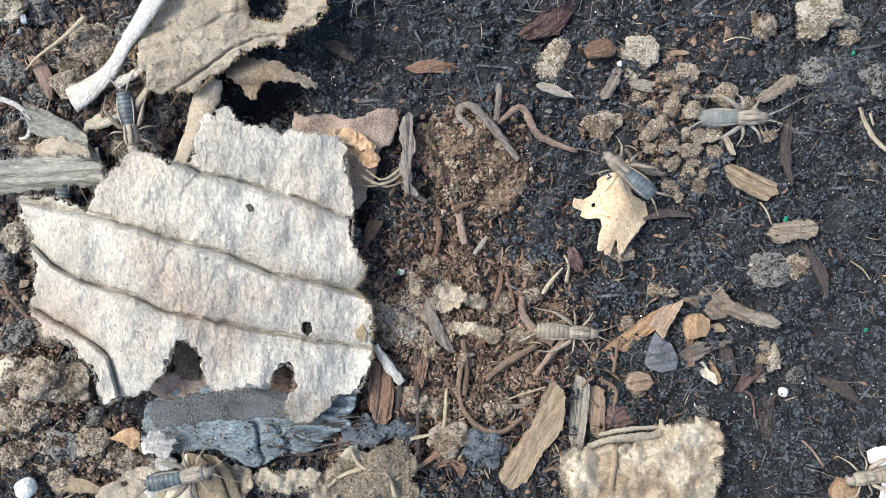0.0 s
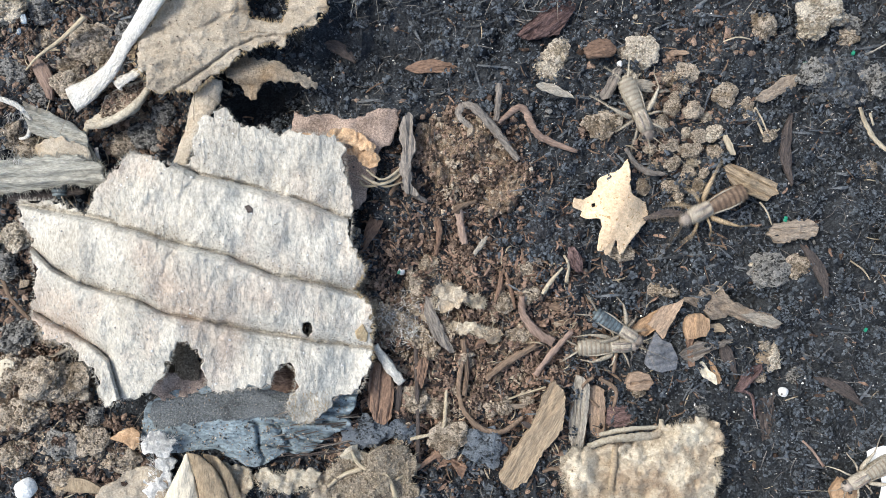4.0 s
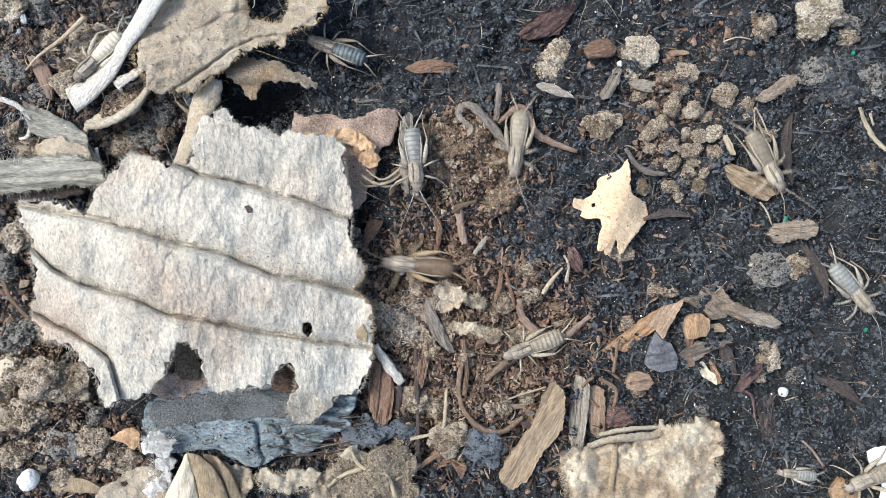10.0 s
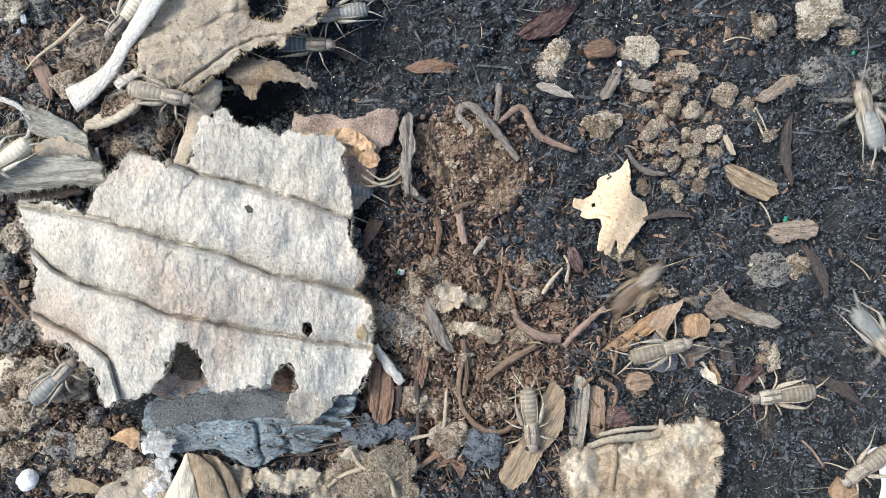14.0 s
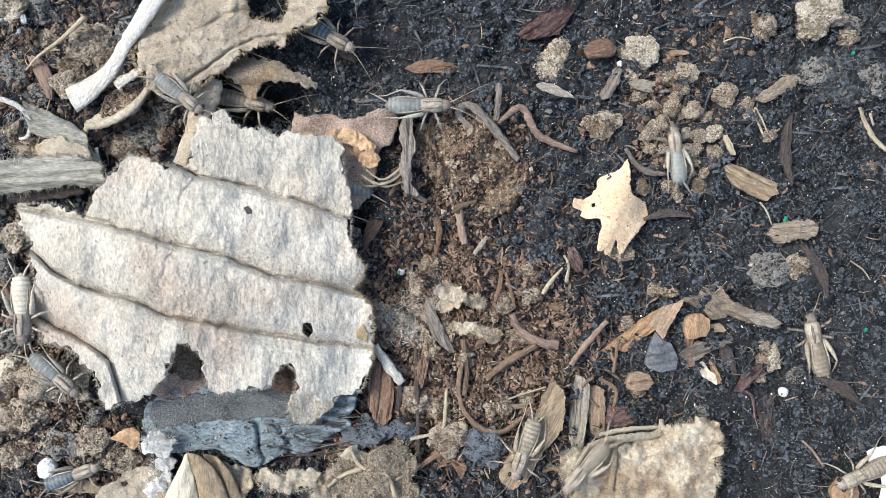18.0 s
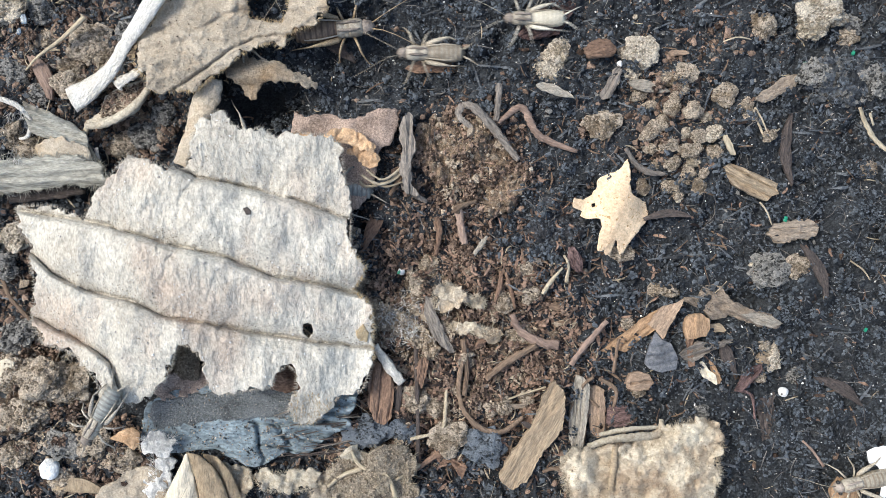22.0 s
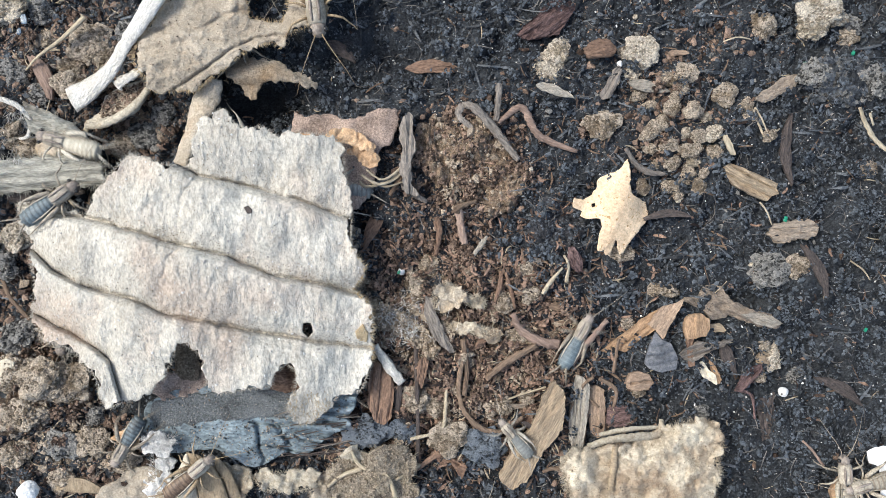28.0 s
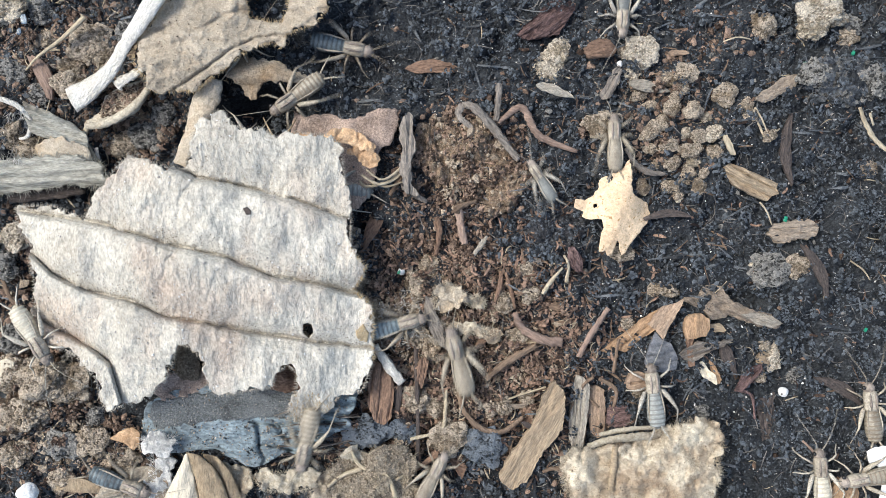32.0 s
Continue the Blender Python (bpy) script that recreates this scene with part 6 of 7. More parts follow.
# ---- small bright things ----
sheet("white_scrap", [(1535, 800), (1550, 792), (1640, 780), (1700, 960), (1560, 960), (1552, 900), (1562, 862), (1556, 828), (1540, 822)], lambda u, v: 32 + 0 * np.asarray(u), PAPER_WHITE, 5, 5, 2, 61,
      label="bright white paper scrap at the edge of the soil", category="paper scrap")
clod("perlite_bead", 1386, 694, 9, WHITE, "small round off-white perlite bead", "bead", "white beads", 0.95, 0.08, level=3, lift=3)
for u, v, r in ((1124, 30, 5), (1097, 113, 6), (1186, 300, 5), (1200, 355, 5), (1340, 40, 5), (1240, 310, 4), (1330, 470, 5), (1035, 480, 5), (940, 300, 4), (710, 480, 7)):
    clod("pale_grain", u, v, r, WHITE if r > 5 else CLOD_PALE, "small pale mineral grain", "grain", "pale grains", 0.9, 0.25, level=2, lift=3)
for u, v, r, m in ((1424, 116, 5, GREEN), (1510, 94, 3.5, GREEN), (1532, 584, 3, GREEN), (706, 482, 3, GREEN), (42, 34, 7, BLUE), (34, 56, 5, BLUE), (1390, 388, 4, GREEN)):
    chip("foil_bit", u, v, r * 2.4, r * 1.5, 35 + r * 9, m, ("green" if m is GREEN else "blue-grey") + " shiny foil bit on the soil", "foil bit", "foil bits", 3, lift=8)
sheet("insect_wing", [(-6, 640), (12, 634), (26, 642), (20, 660), (6, 678), (-8, 672)], lambda u, v: 42 + 0 * np.asarray(u), LEAF_PALE, 2, 3, 0.5, 62, label="shed pale translucent insect wing", category="insect wing")

# ---- crickets ----
def shell(name, dark, light, ring):
    """Insect skin: pale with darker rings along the body, glossy."""
    m = material(name, dark, light, 2200, 420, 0.5, 0.00006, (1, 0.5, 1), spec=0.45, contrast=0.25, coat=0.08, fleck=0.2)
    t = m.node_tree
    n, l = t.nodes, t.links
    bsdf = n["Principled BSDF"]
    old = bsdf.inputs["Base Color"].links[0].from_socket
    wave = n.new("ShaderNodeTexWave")
    wave.wave_type, wave.bands_direction = "BANDS", "X"
    wave.inputs["Scale"].default_value, wave.inputs["Distortion"].default_value = 430, 0.6
    co = n.new("ShaderNodeTexCoord")
    l.new(co.outputs["Object"], wave.inputs["Vector"])
    r = n.new("ShaderNodeMapRange")
    r.inputs["From Min"].default_value, r.inputs["From Max"].default_value = 0.45, 0.95
    r.inputs["To Max"].default_value = 0.68
    l.new(wave.outputs["Fac"], r.inputs["Value"])
    x = n.new("ShaderNodeMixRGB")
    x.inputs["Color2"].default_value = (*ring, 1)
    l.new(r.outputs[0], x.inputs["Fac"])
    l.new(old, x.inputs["Color1"])
    l.new(x.outputs["Color"], bsdf.inputs["Base Color"])
    return m


EYE_BLACK = material("insect_eye", (0.008, 0.007, 0.007), (0.03, 0.025, 0.02), 3000, 800, 0.2, 0.00002, spec=0.6)
HEAD = material("insect_head", (0.13, 0.105, 0.085), (0.34, 0.285, 0.24), 2500, 600, 0.5, 0.00004, spec=0.4, fleck=0.2)
BACK = material("insect_back", (0.22, 0.185, 0.14), (0.46, 0.405, 0.325), 2500, 600, 0.45, 0.00005, spec=0.45, fleck=0.2)
COATS = {
    "tan": (shell("tan_shell", (0.17, 0.143, 0.105), (0.41, 0.365, 0.285), (0.16, 0.115, 0.075)), material("tan_leg", (0.22, 0.185, 0.135), (0.46, 0.40, 0.31), 2500, 500, 0.5, 0.00004, spec=0.4), "pale tan cricket nymph with faint brown rings"),
    "cream": (shell("cream_shell", (0.40, 0.36, 0.27), (0.70, 0.645, 0.52), (0.36, 0.31, 0.24)), material("cream_leg", (0.34, 0.30, 0.235), (0.60, 0.55, 0.46), 2500, 500, 0.5, 0.00004, spec=0.4), "cream-coloured freshly moulted cricket nymph"),
    "grey": (shell("grey_shell", (0.125, 0.13, 0.122), (0.33, 0.34, 0.318), (0.12, 0.115, 0.105)), material("grey_leg", (0.24, 0.215, 0.18), (0.48, 0.44, 0.37), 2500, 500, 0.5, 0.00004, spec=0.4), "grey cricket nymph with fine rings"),
    "dark": (shell("dark_shell", (0.04, 0.052, 0.058), (0.20, 0.25, 0.27), (0.015, 0.015, 0.018)), material("dark_leg", (0.17, 0.14, 0.105), (0.38, 0.325, 0.25), 2500, 500, 0.5, 0.00004, spec=0.4), "dark blue-grey cricket nymph with pale side stripes"),
    "brown": (shell("brown_shell", (0.075, 0.045, 0.028), (0.27, 0.18, 0.11), (0.05, 0.028, 0.018)), material("brown_leg", (0.20, 0.14, 0.08), (0.42, 0.32, 0.2), 2500, 500, 0.5, 0.00004, spec=0.4), "large brown banded cricket"),
}


def lathe(profile, wide=1.0, high=1.0, sides=14, lift=0.0):
    """A body along x from (x, radius) steps, in plan units."""
    bm = bmesh.new()
    rings = []
    for x, r in profile:
        rings.append([bm.verts.new((x * U, math.cos(a) * r * wide * U, (lift + math.sin(a) * r * high) * U)) for a in (2 * math.pi * k / sides for k in range(sides))])
    for p, q in zip(rings, rings[1:]):
        for k in range(sides):
            bm.faces.new((p[k], q[k], q[(k + 1) % sides], p[(k + 1) % sides]))
    bm.faces.new(rings[0])
    bm.faces.new(rings[-1][::-1])
    bmesh.ops.recalc_face_normals(bm, faces=bm.faces)
    return bm


def limb(pts, radii, sides=6):
    """A jointed limb through points in plan units, about its own root."""
    bm = bmesh.new()
    rings = []
    n = len(pts)
    for i, p in enumerate(pts):
        p = Vector(p)
        d = (Vector(pts[min(n - 1, i + 1)]) - Vector(pts[max(0, i - 1)])).normalized()
        s = d.cross(Vector((0.1, 0.2, 1))).normalized()
        w = s.cross(d)
        rings.append([bm.verts.new((p + (s * math.cos(a) + w * math.sin(a)) * radii[i]) * U) for a in (2 * math.pi * k / sides for k in range(sides))])
    for p, q in zip(rings, rings[1:]):
        for k in range(sides):
            bm.faces.new((p[k], p[(k + 1) % sides], q[(k + 1) % sides], q[k]))
    bm.faces.new(rings[0][::-1])
    bm.faces.new(rings[-1])
    bmesh.ops.recalc_face_normals(bm, faces=bm.faces)
    return bm


def cricket(coat):
    """A cricket nymph, head towards +x, feet at height 0, about 10 mm long."""
    skin, leg, note = COATS[coat]
    top = new("cricket")
    tagged(top, note + " crawling over the soil", "cricket", "crickets")
    rings = []
    for k in range(9):
        f = k / 9
        x = 4 - f * 58
        r = 14.8 * (0.70 + 0.30 * math.sin(math.pi / 2 * min(1, f / 0.6))) * math.sqrt(1 - 0.62 * (max(0, f - 0.58) / 0.42) ** 2.2)
        rings += [(x, r * 0.95), (x - 1.6, r), (x - 4.6, r * 0.99)]
    rings += [(-53, 7.4), (-56.5, 4.0), (-58.5, 1.0)]
    part("abdomen", lathe(rings, 1.0, 0.78, 16, 16), skin, top)
    part("thorax", lathe([(0, 10.0), (2, 10.9), (8, 11.0), (9, 10.5), (10, 11.2), (15, 11.0), (16, 10.4)], 1.02, 0.88, 16, 17.0), BACK, top, "cream-coloured thorax")
    part("pronotum", lathe([(14, 8.5), (15, 11.4), (18, 12.0), (26, 11.4), (31, 10.2), (32.5, 8)], 1.0, 0.9, 16, 17.8), BACK, top, "cream-coloured pronotum")
    head = part("head", lathe([(30, 6), (31.5, 8.6), (35, 10.0), (39, 9.8), (43, 8.0), (46, 5), (47.4, 1.4)], 1.0, 0.95, 16, 16), HEAD, top, "grey-brown head")
    for s in (-1, 1):
        bm = bmesh.new()
        bmesh.ops.create_icosphere(bm, subdivisions=2, radius=3.6 * U, matrix=Matrix.Translation((39 * U, s * 9.2 * U, 19.5 * U)))
        part("eye", bm, EYE_BLACK, head, "black bead eye")
        a = part("antenna", limb([(45, s * 4, 20), (58, s * 9, 28), (74, s * 17, 30), (92, s * 27, 26), (112, s * 36, 19)], [1.0, 0.55, 0.42, 0.35, 0.25], 5), leg, top)
        part("cercus", limb([(-52, s * 4, 18), (-64, s * 10, 20), (-76, s * 17, 17), (-84, s * 21, 14)], [1.9, 1.4, 0.9, 0.4], 5), leg, top)
        for x, reach, fore in ((20, 24, 18), (9, 27, -3)):
            ob = part("front_leg" if x == 20 else "middle_leg", limb([(0, 0, 0), (fore * 0.5, s * reach * 0.5, 6), (fore * 0.75, s * reach * 0.8, 3), (fore * 1.05, s * reach * 1.0, -8), (fore * 1.3, s * reach * 1.15, -12.5), (fore * 1.55, s * reach * 1.2, -13)], [1.9, 1.7, 1.4, 1.0, 0.7, 0.45]), leg, top)
            ob.location = (x * U, s * 9 * U, 13 * U)
        hind = part("hind_leg", limb([(0, 0, 0), (-3, s * 5, 3), (-12, s * 11, 7), (-23, s * 17, 11), (-30, s * 20.5, 13), (-33, s * 22, 12.5)], [2.0, 3.6, 3.9, 2.7, 1.6, 1.3], 8), leg, top)
        hind.location = (4 * U, s * 10 * U, 14 * U)
        part("shin", limb([(-32, s * 21.8, 12.5), (-44, s * 23, 3), (-56, s * 24, -9), (-63, s * 26, -13), (-69, s * 28, -13.5)], [1.3, 1.0, 0.9, 0.7, 0.5]), leg, hind)
        part("back_stripe", limb([(1, s * 4.6, 26.0), (8, s * 4.8, 26.7), (16, s * 5.0, 27.6), (24, s * 4.8, 28.0), (30, s * 4.2, 26.4)], [0.8, 1.9, 2.1, 1.9, 0.8], 6), HEAD, top, "brown lengthwise stripe on the back")
        part("side_stripe", limb([(-50, s * 7.5, 19.5), (-40, s * 11.6, 21.0), (-24, s * 12.4, 22.4), (-8, s * 10.6, 22.6), (3, s * 9.0, 22.8)], [0.4, 1.2, 1.4, 1.2, 0.7], 6), BACK, top, "pale side stripe")
    return top


FIRST = {}


def another_cricket(coat, size):
    if coat in FIRST:
        ob = copy_thing(FIRST[coat], Matrix())
        for o in (ob, *ob.children_recursive):
            o.animation_data_clear()
    else:
        ob = FIRST[coat] = cricket(coat)
    return ob, size

# ---- what moves ----
def track(stops):
    """Rows of time and pose, close enough that a cricket keeps to the ground, and the spans in which it runs."""
    rows, runs = [], []
    stops = [s if len(s) == 5 else (*s, 0) for s in stops]
    def put(t, u, v, a, low):
        if low == 3:
            h = surface(u, v)
        elif low:
            h = float(ground(u, v)) + 3 - (70 if low == 2 else 0)
        else:
            c, s = math.cos(radians(a)), math.sin(radians(a))
            h = max(surface(u, v), *(surface(u + c * d + s * e, v - s * d + c * e) - 9 for d, e in ((-44, 0), (38, 0), (-20, 15), (-20, -15), (15, 12), (15, -12))))
        rows.append((t, Matrix.Translation(spot(u, v, h + 2)) @ pose(0, 0, 0, 0, 0, a)))
    for s, e in zip(stops, stops[1:]):
        turn = (e[3] - s[3] + 180) % 360 - 180
        gone = math.dist(s[1:3], e[1:3])
        n = max(1, math.ceil(abs(turn) / 60), min(6, math.ceil(gone / 45)))
        if e[0] - s[0] < 0.08 * n:
            n = max(1, math.ceil(abs(turn) / 80))
        if gone / max(0.1, e[0] - s[0]) > 35:
            runs.append((s[0], e[0]))
        for k in range(n):
            f = k / n
            put(s[0] + (e[0] - s[0]) * f, s[1] + (e[1] - s[1]) * f, s[2] + (e[2] - s[2]) * f, s[3] + turn * f, (s[4] and (e[4] or f < 0.5)) or (e[4] and f >= 0.3))
    t, u, v, a, low = stops[-1]
    put(t, u, v, a, low)
    if rows[-1][0] < 32:
        rows.append((32.0, rows[-1][1]))
    return rows, runs


def stride(leg, runs, phase):
    """Swings a leg to and fro about its hip while the cricket runs."""
    home = leg.matrix_basis.copy()
    rows = [(0.0, home)]
    for a, b in runs:
        t, k = a + 0.1, phase
        while t < b - 0.02:
            if t > rows[-1][0] + 0.05:
                rows.append((t, home @ pose(0, 0, 0, 0, 0, 16 if k % 2 else -16)))
            t, k = t + 0.13, k + 1
    rows.append((32.0, home))
    if len(rows) > 2:
        walk(leg, rows)


def crawl(coat, size, *stops):
    """A cricket on its way: (seconds, u, v, heading in degrees, 1 if it sits under a cover, 2 if it has dug itself in, 3 if it sits in a gap)."""
    ob, s = another_cricket(coat, size)
    ob.scale = (s * 1.08, s * 1.08, s * 1.08)
    rows, runs = track(stops)
    walk(ob, rows)
    k = 0
    for leg in ob.children:
        if leg.name.split(".")[0] in ("front_leg", "middle_leg", "hind_leg"):
            stride(leg, runs, k)
            k += 1


def motions():
    crawl("dark", 1.0, (0, 237, 225, -80), (.5, 245, 212, -50), (1, 303, 220, 15), (1.5, 325, 210, 20), (2, 384, 194, 5), (2.5, 440, 205, 0, 1), (3, 440, 280, -60, 1), (4.6, 320, 330, 180, 1), (5.3, 290, 262, 60), (5.5, 313, 272, -15),
     (6, 425, 312, -15), (6.5, 444, 230, 60), (7, 475, 208, -20), (7.6, 480, 320, -70, 1))
    crawl("dark", 1.0, (0, 320, 60, -70, 1), (19.2, 400, 330, -50, 1), (22.5, 380, 620, -110, 1), (23.3, 348, 662, 110, 1), (23.6, 338, 640, 115), (23.8, 315, 612, 125),
     (24, 287, 600, 120), (24.2, 278, 572, 95), (24.5, 321, 392, 70), (25, 354, 222, 95), (25.5, 321, 141, 115), (26.3, 330, 40, 90), (27, 330, -90, 90))
    crawl("dark", 1.0, (0, 1105, 308, 140), (.5, 1018, 269, 165), (1, 970, 240, 150), (1.5, 917, 190, 140), (2, 885, 188, 165), (2.5, 760, 165, 175), (3, 600, 110, 165), (3.6, 350, 110, 170, 1), (4.8, 350, 110, 30, 1), (5.2, 520, 70, 0, 1), (5.5, 657, 57, 165), (6, 645, 78, 150),
     (6.5, 667, 69, 170), (7, 634, 69, 180), (7.5, 626, 77, 190), (8, 665, 91, 110), (8.5, 668, 112, 125), (9, 668, 140, 130), (9.5, 596, 111, 175), (10, 594, 91, 160), (10.5, 400, 100, 170, 1), (11.4, 400, 100, 10, 1), (12, 614, 50, 20),
     (12.5, 610, 62, 15), (13, 570, 80, 8), (13.5, 556, 85, 0), (14, 546, 84, 0), (14.5, 545, 80, 0), (15.2, 420, 100, 10, 1), (17.2, 420, 100, 0, 1), (17.6, 540, 75, -20), (18, 586, 69, -30), (18.5, 584, 79, -30), (19, 590, 62, -30), (20, 550, 72, 0), (20.5, 584, 89, 10), (21, 576, 50, 20), (21.5, 420, 90, 30, 1))
    crawl("brown", 1.3, (0, 350, 100, 30, 1), (7.0, 350, 100, 30, 1), (7.5, 500, 60, 10, 1), (8, 614, 30, 10), (8.5, 576, 59, 5), (9, 520, 72, 0), (9.6, 400, 90, 10, 1), (10.2, 350, 100, 10, 1), (20.6, 350, 100, 10, 1), (21.2, 480, 70, 10, 1), (21.5, 575, 61, 10), (22, 600, 59, 5), (22.5, 588, 55, 15), (23, 588, 50, 45),
     (23.5, 624, 25, 50), (24.1, 680, -90, 50), (26.9, 560, -110, -90), (27.5, 572, -10, -90), (28, 560, 5, -82), (28.5, 566, 25, -80), (29, 570, 50, -70), (29.5, 495, 139, -95), (30, 510, 196, -100), (30.6, 500, 330, -90, 1))
    crawl("grey", 1.05, (0, 1298, 212, 0), (.5, 1412, 192, 0), (1, 1515, 210, -12), (1.4, 1660, 240, -10), (5, 1660, 240, 200), (5.5, 1555, 265, -110), (6, 1522, 375, -108), (6.5, 1487, 445, -120), (7, 1432, 545, -125), (7.5, 1283, 690, 195), (8, 1119, 727, 195), (8.5, 1060, 840, 250, 1), (9.5, 1100, 980, -90))
    crawl("brown", 1.15, (0, 1510, 990, 90), (1.5, 1505, 940, 90), (2, 1493, 750, 85), (2.5, 1452, 590, 108), (3, 1374, 518, 152), (3.5, 1271, 301, 113), (4.4, 1230, 420, -80), (5.5, 1295, 650, 155), (6, 1285, 650, 150), (6.5, 1273, 654, 155), (7, 1210, 644, 165),
     (7.5, 1182, 646, 160), (8, 1149, 636, 160), (8.5, 1112, 604, 170), (9, 1105, 590, 135), (9.5, 939, 515, 162), (10, 735, 469, 175), (10.5, 620, 430, 180, 1), (10.8, 600, 400, 30, 1), (11, 665, 382, 40), (11.5, 727, 333, 65), (12, 776, 222, 50), (12.5, 869, 149, 60), (13, 930, 95, 40), (13.6, 1040, -90, 50))
    crawl("tan", 1.05, (0, 1035, -90, -70), (.5, 1045, -50, -70), (1, 1062, 25, -60), (1.5, 1080, 38, -80), (2, 1101, 101, -60), (2.5, 1099, 121, -88), (3, 1097, 165, -95), (3.5, 1099, 160, -95), (4.5, 1150, 240, -40), (5.5, 1222, 289, -15), (6, 1268, 315, -30),
     (6.5, 1323, 362, -50), (7, 1341, 382, -35), (7.5, 1374, 394, -25), (8, 1382, 414, -20), (8.5, 1444, 442, -20), (9, 1490, 442, 0), (9.5, 1660, 450, 0))
    crawl("dark", .9, (0, 600, 520, 0, 1), (.5, 655, 525, 5), (1, 705, 499, 5), (1.5, 826, 477, 15), (2, 832, 480, 25), (2.5, 867, 492, -30), (3, 970, 523, -10), (3.5, 1079, 543, 5), (4.5, 1110, 620, -70), (5.5, 1071, 715, -60), (6, 1095, 762, -60), (6.5, 1235, 832, -20), (7, 1330, 980, -60))
    crawl("dark", 1.0, (0, 1160, 990, 90), (5.6, 1160, 960, 90), (6, 1150, 660, 120), (6.5, 1108, 715, 200), (7, 1018, 790, 205), (7.5, 939, 798, 198), (8, 836, 832, 190), (8.5, 667, 757, 165), (9.1, 600, 640, 110, 1))
    crawl("tan", 1.0, (0, 1005, 586, -3), (.5, 1005, 586, -3), (1, 1008, 588, 0), (1.5, 1015, 588, -5), (2, 1010, 586, 0), (2.5, 1028, 586, 0), (3, 1030, 592, 5), (3.5, 1069, 604, -10), (5.5, 1090, 628, 70), (6.5, 1080, 614, 85), (7, 1069, 624, 85), (7.5, 1050, 606, 45), (8, 1048, 606, 45),
     (8.5, 1056, 604, 20), (9, 1045, 605, 195), (9.5, 1020, 600, 185), (10, 937, 612, 200), (10.5, 940, 624, 215), (11, 927, 630, 230), (11.5, 925, 656, 250), (12, 917, 658, 260), (12.5, 913, 675, 262), (13, 920, 680, -75), (13.5, 940, 692, -75), (14, 937, 745, -85), (14.5, 930, 735, -85),
     (16.5, 927, 745, -88), (17, 913, 778, -95), (17.5, 913, 778, -95), (18, 925, 796, -110), (18.5, 907, 790, -105), (19, 915, 838, -120), (20, 860, 960, -120))
    crawl("tan", .95, (0, 1535, 838, 190), (1, 1520, 842, 190), (2.5, 1520, 832, 195), (6, 1530, 842, 225), (9, 1530, 842, 200), (13, 1530, 832, 215), (14, 1520, 824, 215), (16.5, 1512, 846, 200), (19, 1518, 830, 207), (23, 1515, 852, 190), (28, 1530, 852, 195), (32, 1525, 842, 190))
    crawl("grey", 1.0, (0, 1560, 990, 90), (7.5, 1545, 950, 90), (8, 1533, 800, 95), (8.5, 1548, 755, 80), (9, 1556, 690, 85), (9.5, 1670, 640, 30))
    crawl("grey", .62, (0, 1660, 600, 180), (5, 1600, 615, 170), (5.5, 1475, 626, 165), (6, 1448, 608, 165), (6.5, 1444, 614, 150), (7, 1440, 640, 200), (7.5, 1424, 697, 250), (8, 1422, 707, 250), (8.5, 1434, 735, -90), (9, 1430, 790, -95), (9.5, 1410, 836, -100), (10.5, 1394, 836, 90), (11.5, 1400, 980, -90))
    crawl("tan", 1.05, (0, 1370, -90, -100), (8.6, 1368, -60, -100), (9, 1345, 52, -107), (9.5, 1323, 172, -88), (10, 1351, 293, -62), (10.5, 1394, 351, -95), (11, 1382, 473, -72), (11.5, 1465, 521, -28), (12, 1523, 586, -30), (12.5, 1525, 604, -60), (13, 1486, 624, -118), (13.5, 1424, 687, 225),
     (14, 1372, 697, 187), (14.5, 1424, 715, 225), (15.5, 1455, 790, 250), (16.5, 1483, 800, 60), (17, 1495, 747, 70), (17.5, 1473, 687, 98), (18, 1434, 604, 103), (18.5, 1422, 584, 108), (19, 1388, 527, 128), (19.5, 1341, 414, 112), (20, 1222, 301, 150), (20.5, 1079, 220, 155), (21, 970, 172, 155),
     (21.5, 877, 121, 175), (22, 757, 99, 180), (22.5, 712, 98, 196), (23, 702, 102, 178), (23.5, 715, 91, 130), (24, 747, 48, 92), (24.6, 760, -90, 90))
    crawl("grey", 1.0, (0, 640, -90, -60), (6.5, 660, -70, -60), (7, 690, 30, -30), (7.5, 859, 50, -8), (8, 968, 71, -60), (8.5, 1040, 230, -30), (9, 1205, 290, -40), (9.5, 1374, 434, -35), (10, 1503, 515, -50), (10.5, 1515, 533, -50), (11, 1543, 604, -60), (11.6, 1660, 720, -50))
    crawl("grey", 1.0, (0, 900, -90, -90), (5, 890, -80, -90), (6, 866, 185, -120), (7, 836, 192, 170), (7.5, 820, 190, 172), (8, 755, 182, 175), (8.5, 707, 165, 160), (9, 690, 115, 115), (9.5, 727, 202, -60), (10, 735, 290, -85), (10.5, 737, 291, -85), (11, 725, 283, -92), (11.4, 690, 330, -130), (12, 600, 340, 180, 1))
    crawl("tan", 1.05, (0, 990, -90, -110), (8, 985, -80, -110), (8.5, 939, 109, -120), (9, 914, 158, -97), (9.5, 919, 192, -90), (10, 913, 263, -97), (10.5, 919, 392, -75), (11, 947, 513, -60), (11.5, 1020, 576, -27), (12, 1119, 606, -20), (12.5, 1162, 705, -50), (13, 1215, 790, -45), (13.5, 1165, 815, -110), (14.1, 1140, 990, -100))
